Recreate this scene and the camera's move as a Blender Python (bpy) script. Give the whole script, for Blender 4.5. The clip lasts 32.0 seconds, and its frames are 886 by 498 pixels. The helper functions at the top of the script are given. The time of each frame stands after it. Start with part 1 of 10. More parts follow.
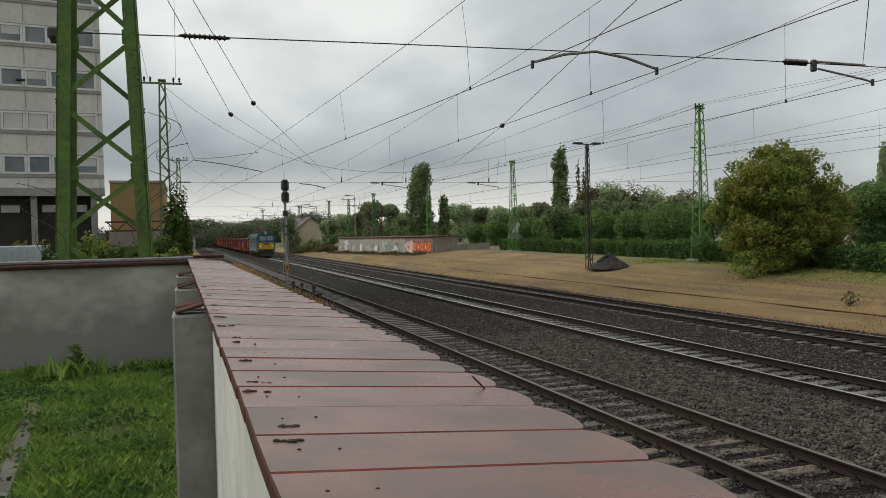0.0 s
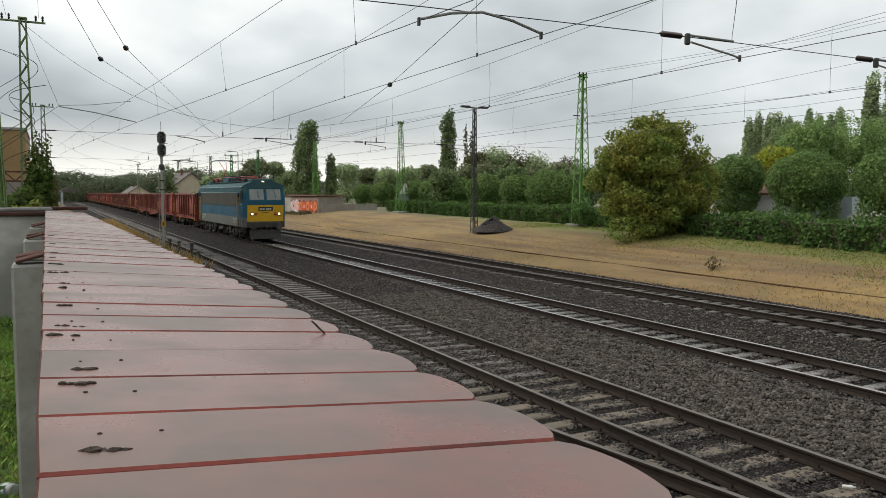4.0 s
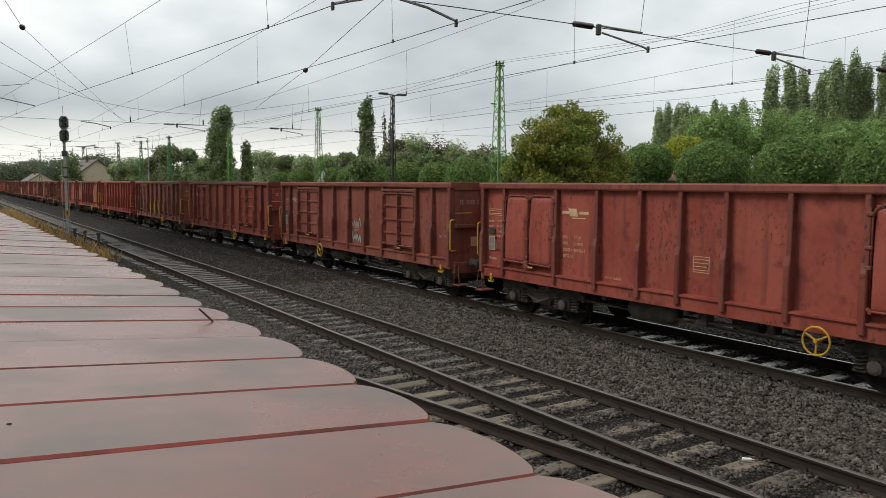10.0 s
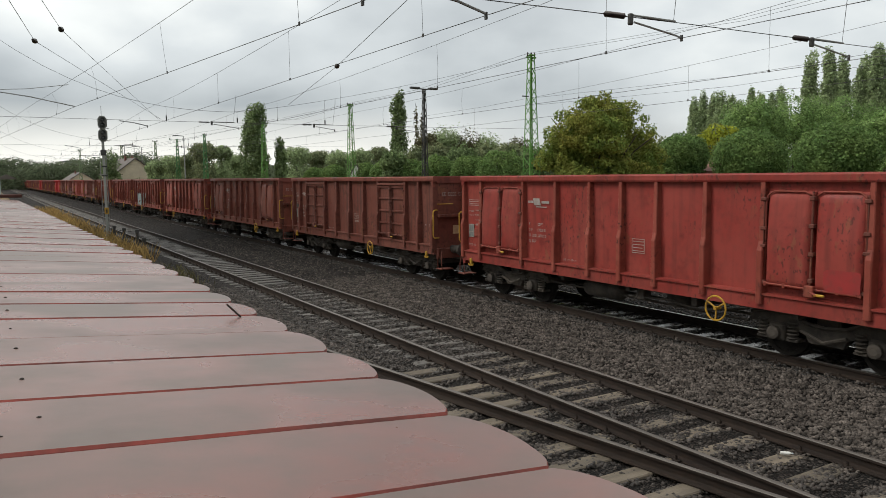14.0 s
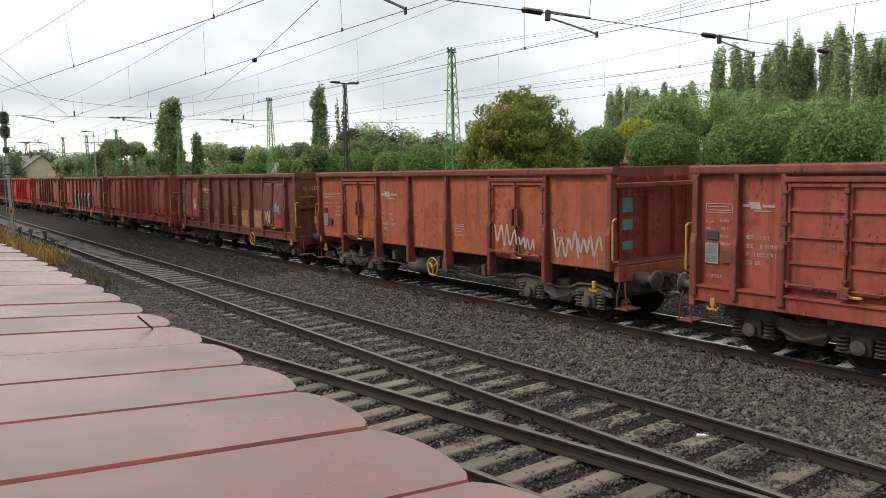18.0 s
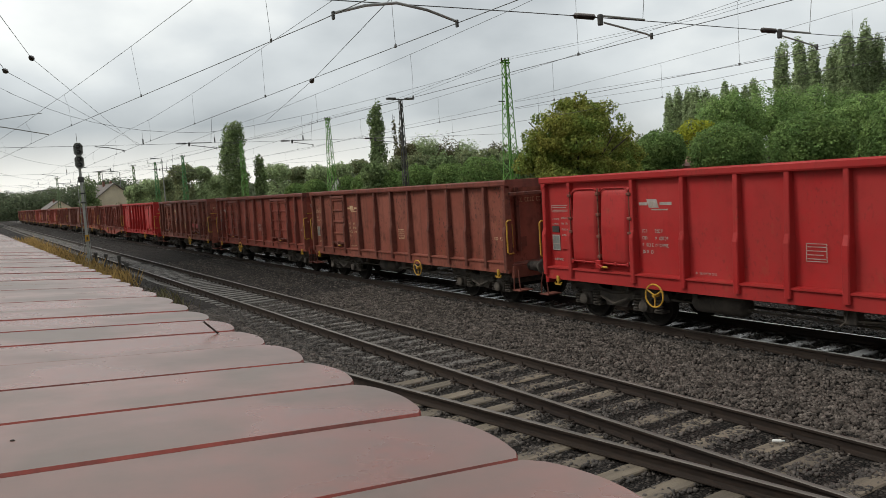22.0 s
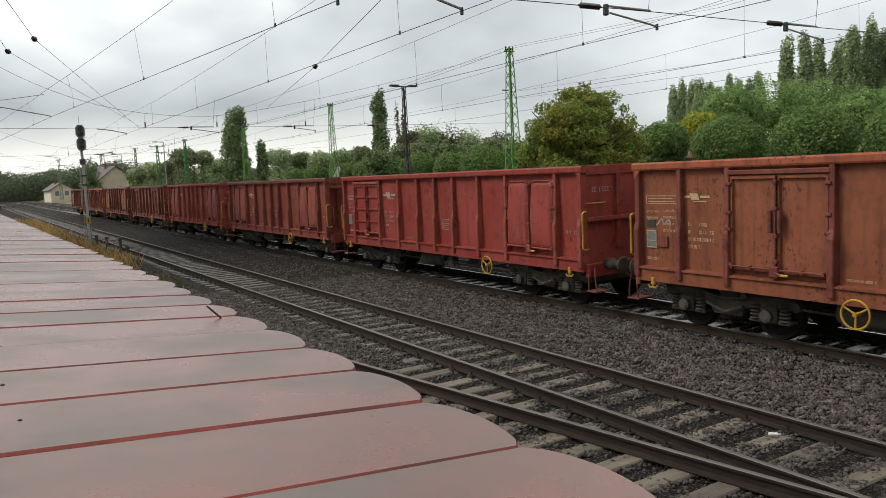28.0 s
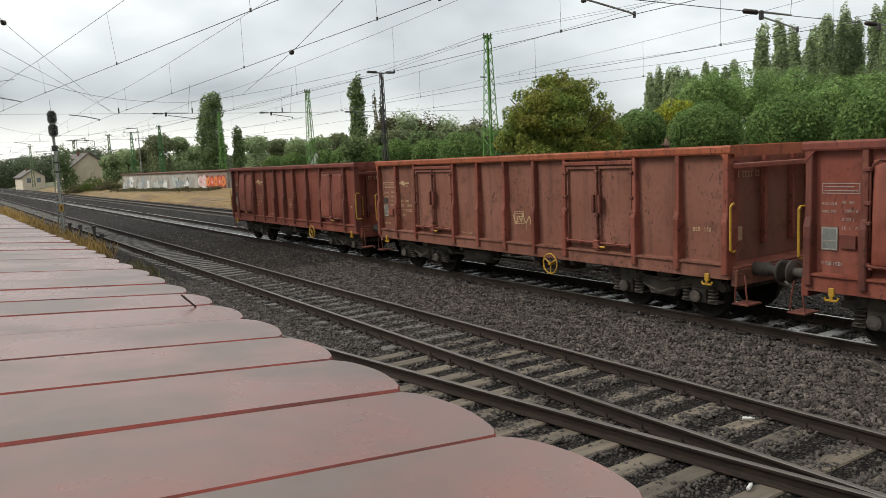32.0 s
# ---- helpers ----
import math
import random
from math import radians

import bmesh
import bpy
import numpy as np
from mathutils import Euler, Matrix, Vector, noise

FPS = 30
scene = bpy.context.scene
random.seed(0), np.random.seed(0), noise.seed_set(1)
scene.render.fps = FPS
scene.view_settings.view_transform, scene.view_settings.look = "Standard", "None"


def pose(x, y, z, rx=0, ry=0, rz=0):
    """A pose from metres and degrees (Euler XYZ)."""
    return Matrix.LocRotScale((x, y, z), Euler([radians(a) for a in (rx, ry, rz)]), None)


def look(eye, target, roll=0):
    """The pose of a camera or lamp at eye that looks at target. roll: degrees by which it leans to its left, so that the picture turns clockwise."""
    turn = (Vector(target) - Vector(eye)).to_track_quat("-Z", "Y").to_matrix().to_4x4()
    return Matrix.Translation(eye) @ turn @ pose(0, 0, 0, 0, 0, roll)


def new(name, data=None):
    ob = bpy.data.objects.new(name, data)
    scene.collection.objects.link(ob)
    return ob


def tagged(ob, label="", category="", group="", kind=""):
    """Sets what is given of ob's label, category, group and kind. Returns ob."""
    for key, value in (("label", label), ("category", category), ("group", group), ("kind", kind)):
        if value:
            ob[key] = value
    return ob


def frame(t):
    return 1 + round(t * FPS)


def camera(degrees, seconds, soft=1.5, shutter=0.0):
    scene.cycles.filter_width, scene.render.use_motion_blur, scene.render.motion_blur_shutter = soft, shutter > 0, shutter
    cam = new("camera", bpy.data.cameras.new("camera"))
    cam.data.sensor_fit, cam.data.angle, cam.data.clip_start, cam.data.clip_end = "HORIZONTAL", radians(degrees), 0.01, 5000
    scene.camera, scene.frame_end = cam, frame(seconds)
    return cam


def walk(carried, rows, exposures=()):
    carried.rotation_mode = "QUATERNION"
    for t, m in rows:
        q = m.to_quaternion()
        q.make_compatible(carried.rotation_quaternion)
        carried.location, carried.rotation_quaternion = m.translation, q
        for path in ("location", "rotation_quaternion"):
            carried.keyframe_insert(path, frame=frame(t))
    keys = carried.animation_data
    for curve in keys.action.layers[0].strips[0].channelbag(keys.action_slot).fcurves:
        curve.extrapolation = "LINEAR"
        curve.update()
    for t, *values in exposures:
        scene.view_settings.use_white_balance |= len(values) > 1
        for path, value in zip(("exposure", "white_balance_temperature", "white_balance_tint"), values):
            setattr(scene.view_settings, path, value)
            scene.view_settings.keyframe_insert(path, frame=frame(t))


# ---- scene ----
cam = camera(60.20, 32.0, soft=0.5, shutter=0.015)
PATH = [
    (0.0, pose(-0.100, 0.084, 3.327, 88.83, 1.36, -18.66)),
    (0.5, pose(-0.093, 0.091, 3.322, 88.65, 1.47, -18.77)),
    (1.0, pose(-0.100, 0.097, 3.317, 88.47, 1.28, -18.69)),
    (1.5, pose(-0.098, 0.102, 3.322, 88.34, 0.76, -18.61)),
    (2.0, pose(-0.100, 0.104, 3.325, 88.19, 0.33, -19.07)),
    (2.5, pose(-0.099, 0.086, 3.329, 88.15, 0.12, -19.66)),
    (3.0, pose(-0.066, 0.089, 3.302, 87.53, -0.20, -20.98)),
    (3.5, pose(-0.024, 0.103, 3.291, 86.64, -0.17, -24.70)),
    (4.0, pose(0.003, 0.116, 3.282, 85.86, -0.12, -27.04)),
    (4.5, pose(0.027, 0.132, 3.266, 84.81, -0.19, -29.12)),
    (6.5, pose(0.053, 0.089, 3.276, 84.07, 0.29, -34.44)),
    (7.0, pose(0.050, 0.102, 3.278, 84.18, 0.21, -34.42)),
    (7.5, pose(0.044, 0.091, 3.277, 84.61, 0.17, -33.61)),
    (8.0, pose(0.042, 0.091, 3.274, 84.95, 0.23, -32.78)),
    (8.5, pose(0.045, 0.091, 3.275, 85.06, -0.14, -32.75)),
    (9.0, pose(0.049, 0.087, 3.275, 84.93, -0.19, -32.84)),
    (9.5, pose(0.047, 0.087, 3.277, 85.11, -0.17, -32.94)),
    (10.0, pose(0.051, 0.096, 3.275, 84.96, -0.11, -33.05)),
    (10.5, pose(0.047, 0.090, 3.277, 84.84, -0.28, -33.08)),
    (11.0, pose(0.043, 0.083, 3.281, 84.68, -0.35, -33.18)),
    (11.5, pose(0.047, 0.077, 3.288, 84.82, -0.20, -33.28)),
    (12.0, pose(0.050, 0.072, 3.289, 85.03, 0.10, -33.22)),
    (12.5, pose(0.060, 0.069, 3.283, 85.05, 0.29, -32.96)),
    (13.0, pose(0.067, 0.080, 3.278, 84.80, 0.54, -32.04)),
    (13.5, pose(0.063, 0.076, 3.279, 84.64, 0.62, -31.23)),
    (14.0, pose(0.063, 0.080, 3.277, 84.50, 0.68, -30.63)),
    (14.5, pose(0.065, 0.080, 3.276, 84.36, 0.81, -30.35)),
    (16.5, pose(0.064, 0.078, 3.278, 84.43, 1.25, -30.54)),
    (17.0, pose(0.067, 0.082, 3.277, 84.55, 1.28, -30.83)),
    (17.5, pose(0.074, 0.086, 3.278, 84.21, 1.42, -32.32)),
    (18.0, pose(0.076, 0.084, 3.294, 83.99, 1.24, -36.37)),
    (18.5, pose(0.081, 0.067, 3.291, 84.90, 1.48, -37.96)),
    (19.0, pose(0.084, 0.061, 3.282, 85.57, 2.02, -37.93)),
    (19.5, pose(0.078, 0.059, 3.272, 85.59, 2.88, -36.41)),
    (20.0, pose(0.074, 0.052, 3.273, 85.51, 3.05, -34.81)),
    (20.5, pose(0.073, 0.051, 3.273, 85.41, 3.17, -33.49)),
    (21.0, pose(0.073, 0.051, 3.272, 85.32, 3.40, -32.68)),
    (21.5, pose(0.075, 0.055, 3.271, 85.20, 3.63, -32.36)),
    (22.0, pose(0.075, 0.055, 3.271, 85.08, 3.71, -32.03)),
    (22.5, pose(0.077, 0.055, 3.271, 84.96, 4.00, -31.52)),
    (23.0, pose(0.075, 0.052, 3.272, 84.85, 4.43, -31.30)),
    (23.5, pose(0.074, 0.055, 3.271, 84.85, 4.58, -31.38)),
    (24.0, pose(0.076, 0.055, 3.270, 84.76, 4.67, -31.49)),
    (24.5, pose(0.073, 0.048, 3.272, 84.68, 4.81, -31.56)),
    (25.0, pose(0.076, 0.058, 3.269, 84.55, 4.86, -31.66)),
    (25.5, pose(0.077, 0.057, 3.268, 84.45, 4.92, -31.78)),
    (27.5, pose(0.071, 0.054, 3.271, 84.35, 3.08, -31.83)),
    (28.0, pose(0.068, 0.050, 3.273, 84.21, 2.76, -31.89)),
    (28.5, pose(0.071, 0.056, 3.271, 84.09, 2.73, -32.00)),
    (29.0, pose(0.070, 0.056, 3.272, 83.94, 2.75, -32.09)),
    (29.5, pose(0.069, 0.056, 3.271, 83.83, 2.78, -32.16)),
    (30.0, pose(0.072, 0.058, 3.270, 83.68, 2.80, -32.26)),
    (30.5, pose(0.074, 0.058, 3.269, 83.56, 2.94, -32.39)),
    (31.0, pose(0.075, 0.059, 3.268, 83.41, 3.39, -32.53)),
    (31.5, pose(0.073, 0.058, 3.270, 83.28, 3.44, -32.62)),
    (32.0, pose(0.073, 0.056, 3.273, 83.18, 2.69, -33.52)),
]
walk(cam, PATH, [(0.0, -0.32), (2.0, -0.32), (3.0, -0.15), (4.0, 0.06), (6.5, 0.18), (8.0, 0.1), (16.0, 0.08), (17.0, 0.1), (17.5, 0.28), (18.0, 0.5), (18.5, 0.25), (19.0, 0.08), (20.0, 0.04), (22.0, 0.02), (25.0, 0.05), (28.0, 0.16), (32.0, 0.25)])

# ---- world and light: a bright overcast sky with layered cloud ----
world = bpy.data.worlds.new("overcast_sky")
scene.world = world
world.use_nodes = True


def build_world():
    nt = world.node_tree
    nt.nodes.clear()
    N, L = nt.nodes.new, nt.links.new
    out, bg = N("ShaderNodeOutputWorld"), N("ShaderNodeBackground")
    sky = N("ShaderNodeTexSky")
    sky.sky_type, sky.sun_disc = "NISHITA", False
    sky.sun_elevation, sky.sun_rotation = radians(44), radians(-56)
    thin = N("ShaderNodeMix")
    thin.data_type, thin.blend_type = "RGBA", "MULTIPLY"
    thin.inputs[0].default_value = 1.0
    thin.inputs[7].default_value = (0.10, 0.10, 0.10, 1)
    L(sky.outputs[0], thin.inputs[6])
    co, mp = N("ShaderNodeTexCoord"), N("ShaderNodeMapping")
    mp.inputs["Scale"].default_value = (1.0, 1.0, 1.9)
    mp.inputs["Location"].default_value = (0.35, 0.1, 0.0)
    L(co.outputs["Generated"], mp.inputs[0])
    n1, n2 = N("ShaderNodeTexNoise"), N("ShaderNodeTexNoise")
    n1.inputs["Scale"].default_value, n1.inputs["Detail"].default_value, n1.inputs["Roughness"].default_value = 1.7, 4, 0.45
    n2.inputs["Scale"].default_value, n2.inputs["Detail"].default_value, n2.inputs["Roughness"].default_value = 5.0, 5, 0.5
    L(mp.outputs[0], n1.inputs[0])
    L(mp.outputs[0], n2.inputs[0])
    add = N("ShaderNodeMath")
    add.operation = "MULTIPLY_ADD"
    add.inputs[1].default_value = 0.30
    L(n2.outputs[0], add.inputs[0])
    L(n1.outputs[0], add.inputs[2])
    ramp = N("ShaderNodeValToRGB")
    e = ramp.color_ramp.elements
    e[0].position, e[0].color = 0.48, (0.41, 0.445, 0.465, 1)
    e[1].position, e[1].color = 0.80, (1.06, 1.08, 1.04, 1)
    mid = e.new(0.66)
    mid.color = (0.70, 0.74, 0.75, 1)
    # the cloud sheet is darkest low down and thins towards the zenith
    sepz, lift, tot = N("ShaderNodeSeparateXYZ"), N("ShaderNodeMapRange"), N("ShaderNodeMath")
    L(co.outputs["Generated"], sepz.inputs[0])
    lift.inputs["From Min"].default_value, lift.inputs["From Max"].default_value = 0.11, 0.33
    lift.inputs["To Min"].default_value, lift.inputs["To Max"].default_value = -0.115, 0.13
    L(sepz.outputs[2], lift.inputs[0])
    L(add.outputs[0], tot.inputs[0])
    L(lift.outputs[0], tot.inputs[1])
    # a brighter rift high over the field
    rift, open_, sum_ = N("ShaderNodeVectorMath"), N("ShaderNodeMapRange"), N("ShaderNodeMath")
    rift.operation = "DOT_PRODUCT"
    rift.inputs[1].default_value = (0.78, 0.47, 0.41)
    L(co.outputs["Generated"], rift.inputs[0])
    open_.inputs["From Min"].default_value, open_.inputs["From Max"].default_value = 0.88, 1.0
    open_.inputs["To Min"].default_value, open_.inputs["To Max"].default_value = 0.0, 0.125
    L(rift.outputs["Value"], open_.inputs[0])
    L(tot.outputs[0], sum_.inputs[0])
    L(open_.outputs[0], sum_.inputs[1])
    L(sum_.outputs[0], ramp.inputs[0])
    # the cloud sheet thins to a bright strip just over the horizon
    sep = N("ShaderNodeSeparateXYZ")
    L(co.outputs["Generated"], sep.inputs[0])
    low = N("ShaderNodeMapRange")
    low.inputs["From Min"].default_value, low.inputs["From Max"].default_value = 0.03, 0.09
    low.inputs["To Min"].default_value, low.inputs["To Max"].default_value = 0.75, 0.0
    L(sep.outputs[2], low.inputs[0])
    strip = N("ShaderNodeMix")
    strip.data_type = "RGBA"
    strip.inputs[7].default_value = (1.12, 1.10, 1.02, 1)
    side, both = N("ShaderNodeMapRange"), N("ShaderNodeMath")
    side.inputs["From Min"].default_value, side.inputs["From Max"].default_value = 0.40, 0.62
    side.inputs["To Min"].default_value, side.inputs["To Max"].default_value = 1.0, 0.25
    both.operation = "MULTIPLY"
    L(sep.outputs[0], side.inputs[0])
    L(side.outputs[0], both.inputs[0])
    L(low.outputs[0], both.inputs[1])
    L(both.outputs[0], strip.inputs[0])
    L(ramp.outputs[0], strip.inputs[6])
    mix = N("ShaderNodeMix")
    mix.data_type = "RGBA"
    mix.inputs[0].default_value = 0.93
    L(thin.outputs[2], mix.inputs[6])
    L(strip.outputs[2], mix.inputs[7])
    # the cloud sheet is thinner ahead, towards the veiled sun, and heavier behind
    dot, lean, gain = N("ShaderNodeVectorMath"), N("ShaderNodeMapRange"), N("ShaderNodeMix")
    dot.operation = "DOT_PRODUCT"
    dot.inputs[1].default_value = (-0.25, 0.78, 0.57)
    L(co.outputs["Generated"], dot.inputs[0])
    lean.inputs["From Min"].default_value, lean.inputs["From Max"].default_value = -0.60, 0.30
    lean.inputs["To Min"].default_value, lean.inputs["To Max"].default_value = 0.58, 1.04
    L(dot.outputs["Value"], lean.inputs[0])
    gain.data_type, gain.blend_type = "RGBA", "MULTIPLY"
    gain.inputs[0].default_value = 1.0
    L(mix.outputs[2], gain.inputs[6])
    L(lean.outputs[0], gain.inputs[7])
    bg.inputs[1].default_value = 1.0
    L(gain.outputs[2], bg.inputs[0])
    L(bg.outputs[0], out.inputs[0])


build_world()
sun = new("sun", bpy.data.lights.new("sun", "SUN"))
sun.data.energy, sun.data.angle, sun.data.color = 1.95, radians(22), (1.0, 0.95, 0.86)
sun.matrix_world = look((-38, 26, 44), (0, 0, 0))
scene.view_settings.exposure = 0.0

# ---- mesh tools ----
class Mesh:
    """Collects vertices and faces of one mesh."""

    def __init__(self):
        self.v, self.f, self.m = [], [], []

    def add(self, verts, faces, m=0, t=None):
        k = len(self.v)
        if t is not None:
            verts = [tuple(t @ Vector(p)) for p in verts]
        self.v += verts
        self.f += [tuple(i + k for i in f) for f in faces]
        self.m += [m] * len(faces)
        return self

    def box(self, x0, x1, y0, y1, z0, z1, m=0, t=None):
        v = [(x, y, z) for x in (x0, x1) for y in (y0, y1) for z in (z0, z1)]
        return self.add(v, [(0, 1, 3, 2), (4, 6, 7, 5), (0, 4, 5, 1), (2, 3, 7, 6), (0, 2, 6, 4), (1, 5, 7, 3)], m, t)

    def cbox(self, x0, x1, y0, y1, z0, z1, c=0.01, m=0, t=None):
        """A box with its long edges cut off by c."""
        lo, hi = (x0, y0, z0), (x1, y1, z1)
        v = []
        for k in range(3):
            a, b = [i for i in range(3) if i != k]
            for s in (0, 1):
                for sa, sb in ((0, 0), (1, 0), (1, 1), (0, 1)):
                    p = [0, 0, 0]
                    p[k] = hi[k] if s else lo[k]
                    p[a] = hi[a] - c if sa else lo[a] + c
                    p[b] = hi[b] - c if sb else lo[b] + c
                    v.append(tuple(p))
        def vid(k, s, x):
            a, b = [i for i in range(3) if i != k]
            return k * 8 + s * 4 + {(0, 0): 0, (1, 0): 1, (1, 1): 2, (0, 1): 3}[(x[a], x[b])]
        f = [tuple(k * 8 + s * 4 + i for i in ((0, 1, 2, 3) if (s == 1) != (k == 1) else (3, 2, 1, 0))) for k in range(3) for s in (0, 1)]
        for k in range(3):
            a, b = [i for i in range(3) if i != k]
            for sa in (0, 1):
                for sb in (0, 1):
                    x0_, x1_ = [0, 0, 0], [0, 0, 0]
                    x0_[a] = x1_[a] = sa
                    x0_[b] = x1_[b] = sb
                    x0_[k], x1_[k] = 0, 1
                    q = (vid(a, sa, x0_), vid(a, sa, x1_), vid(b, sb, x1_), vid(b, sb, x0_))
                    f.append(q if (sa == sb) == (k == 1) else q[::-1])
        for x in [(i, j, k) for i in (0, 1) for j in (0, 1) for k in (0, 1)]:
            q = (vid(0, x[0], x), vid(1, x[1], x), vid(2, x[2], x))
            f.append(q if sum(x) % 2 == 1 else q[::-1])
        return self.add(v, f, m, t)

    def tube(self, p, q, r, n=6, m=0, r2=None, caps=True):
        p, q = Vector(p), Vector(q)
        d = (q - p).normalized()
        a = d.orthogonal().normalized()
        b = d.cross(a)
        r2 = r if r2 is None else r2
        v = []
        for c, rr in ((p, r), (q, r2)):
            v += [tuple(c + rr * (math.cos(2 * math.pi * i / n) * a + math.sin(2 * math.pi * i / n) * b)) for i in range(n)]
        f = [(i, (i + 1) % n, n + (i + 1) % n, n + i) for i in range(n)]
        if caps:
            f += [tuple(range(n - 1, -1, -1)), tuple(range(n, 2 * n))]
        return self.add(v, f, m)

    def wire(self, pts, r, n=4, m=0):
        """One unbroken tube along a line of points."""
        pts = [Vector(p) for p in pts]
        k, v = len(pts), []
        side = None
        for i, p in enumerate(pts):
            d = (pts[min(i + 1, k - 1)] - pts[max(i - 1, 0)]).normalized()
            a = d.orthogonal() if side is None else side - d * side.dot(d)
            a = a.normalized() if a.length > 1e-6 else d.orthogonal().normalized()
            b = d.cross(a)
            side = a
            v += [tuple(p + r * (math.cos(2 * math.pi * j / n) * a + math.sin(2 * math.pi * j / n) * b)) for j in range(n)]
        f = [(i * n + j, i * n + (j + 1) % n, (i + 1) * n + (j + 1) % n, (i + 1) * n + j) for i in range(k - 1) for j in range(n)]
        f += [tuple(range(n - 1, -1, -1)), tuple((k - 1) * n + j for j in range(n))]
        return self.add(v, f, m)

    def ring(self, c, r, r2, axis="x", n=20, k=6, m=0, squash=1.0):
        """A torus about an axis."""
        v, f = [], []
        for i in range(n):
            a = 2 * math.pi * i / n
            for j in range(k):
                b = 2 * math.pi * j / k
                u, w = (r + r2 * math.cos(b)), r2 * math.sin(b)
                p = {"x": (w, u * math.cos(a), u * math.sin(a)), "y": (u * math.cos(a), w, u * math.sin(a)), "z": (u * math.cos(a), u * math.sin(a), w)}[axis]
                v.append((c[0] + p[0], c[1] + p[1], c[2] + p[2]))
        for i in range(n):
            for j in range(k):
                f.append((i * k + j, i * k + (j + 1) % k, (i + 1) % n * k + (j + 1) % k, (i + 1) % n * k + j))
        return self.add(v, f, m)

    def lathe(self, prof, c, axis="z", n=12, m=0):
        """A turned shape from (radius, height) rows about an axis through c."""
        v, f = [], []
        for r, h in prof:
            for i in range(n):
                a = 2 * math.pi * i / n
                u, w = r * math.cos(a), r * math.sin(a)
                p = {"z": (u, w, h), "x": (h, u, w), "y": (w, h, u)}[axis]
                v.append((c[0] + p[0], c[1] + p[1], c[2] + p[2]))
        k = len(prof)
        for j in range(k - 1):
            for i in range(n):
                f.append((j * n + i, j * n + (i + 1) % n, (j + 1) * n + (i + 1) % n, (j + 1) * n + i))
        f += [tuple(range(n - 1, -1, -1)), tuple((k - 1) * n + i for i in range(n))]
        return self.add(v, f, m)

    def prism(self, prof, a, b, axis="y", m=0, t=None):
        """A closed profile of (u, w) pairs swept from a to b along an axis."""
        def pt(u, w, s):
            return {"y": (u, s, w), "x": (s, u, w), "z": (u, w, s)}[axis]
        n = len(prof)
        v = [pt(u, w, a) for u, w in prof] + [pt(u, w, b) for u, w in prof]
        f = [(i, (i + 1) % n, n + (i + 1) % n, n + i) for i in range(n)] + [tuple(range(n - 1, -1, -1)), tuple(range(n, 2 * n))]
        return self.add(v, f, m, t)

    def data(self, name, mats, smooth=False):
        me = bpy.data.meshes.new(name)
        me.from_pydata(self.v, [], self.f)
        for x in mats if isinstance(mats, (list, tuple)) else [mats]:
            me.materials.append(x)
        if any(self.m):
            me.polygons.foreach_set("material_index", self.m)
        if smooth:
            me.polygons.foreach_set("use_smooth", [True] * len(self.f))
        bm = bmesh.new()
        bm.from_mesh(me)
        if len(bm.faces) < 4000:
            bmesh.ops.recalc_face_normals(bm, faces=bm.faces)
            bm.to_mesh(me)
        bm.free()
        me.update()
        return me


def part(name, mesh, material, parent=None, label="", smooth=False):
    """Links a collected mesh, or mesh data, as one object under a thing or a part."""
    me = mesh.data(name, material, smooth) if isinstance(mesh, Mesh) else mesh
    ob = new(name, me)
    ob.parent = parent
    return tagged(ob, label) if label else ob


def thing(name, label, category, group="", kind="", at=None):
    ob = new(name)
    if at is not None:
        ob.matrix_basis = at
    return tagged(ob, label, category, group, kind)


def soup(name, verts, faces, material, parent=None, kind="", label=""):
    """One joined mesh from arrays: verts (n, 3), faces (m, k)."""
    me = bpy.data.meshes.new(name)
    n, (m, k) = len(verts), faces.shape
    me.vertices.add(n)
    me.vertices.foreach_set("co", np.asarray(verts, np.float32).ravel())
    me.loops.add(m * k)
    me.loops.foreach_set("vertex_index", faces.astype(np.int32).ravel())
    me.polygons.add(m)
    me.polygons.foreach_set("loop_start", np.arange(0, m * k, k, dtype=np.int32))
    me.polygons.foreach_set("loop_total", np.full(m, k, np.int32))
    me.materials.append(material)
    me.update(calc_edges=True)
    me.validate()
    ob = new(name, me)
    ob.parent = parent
    return tagged(ob, label, kind=kind)


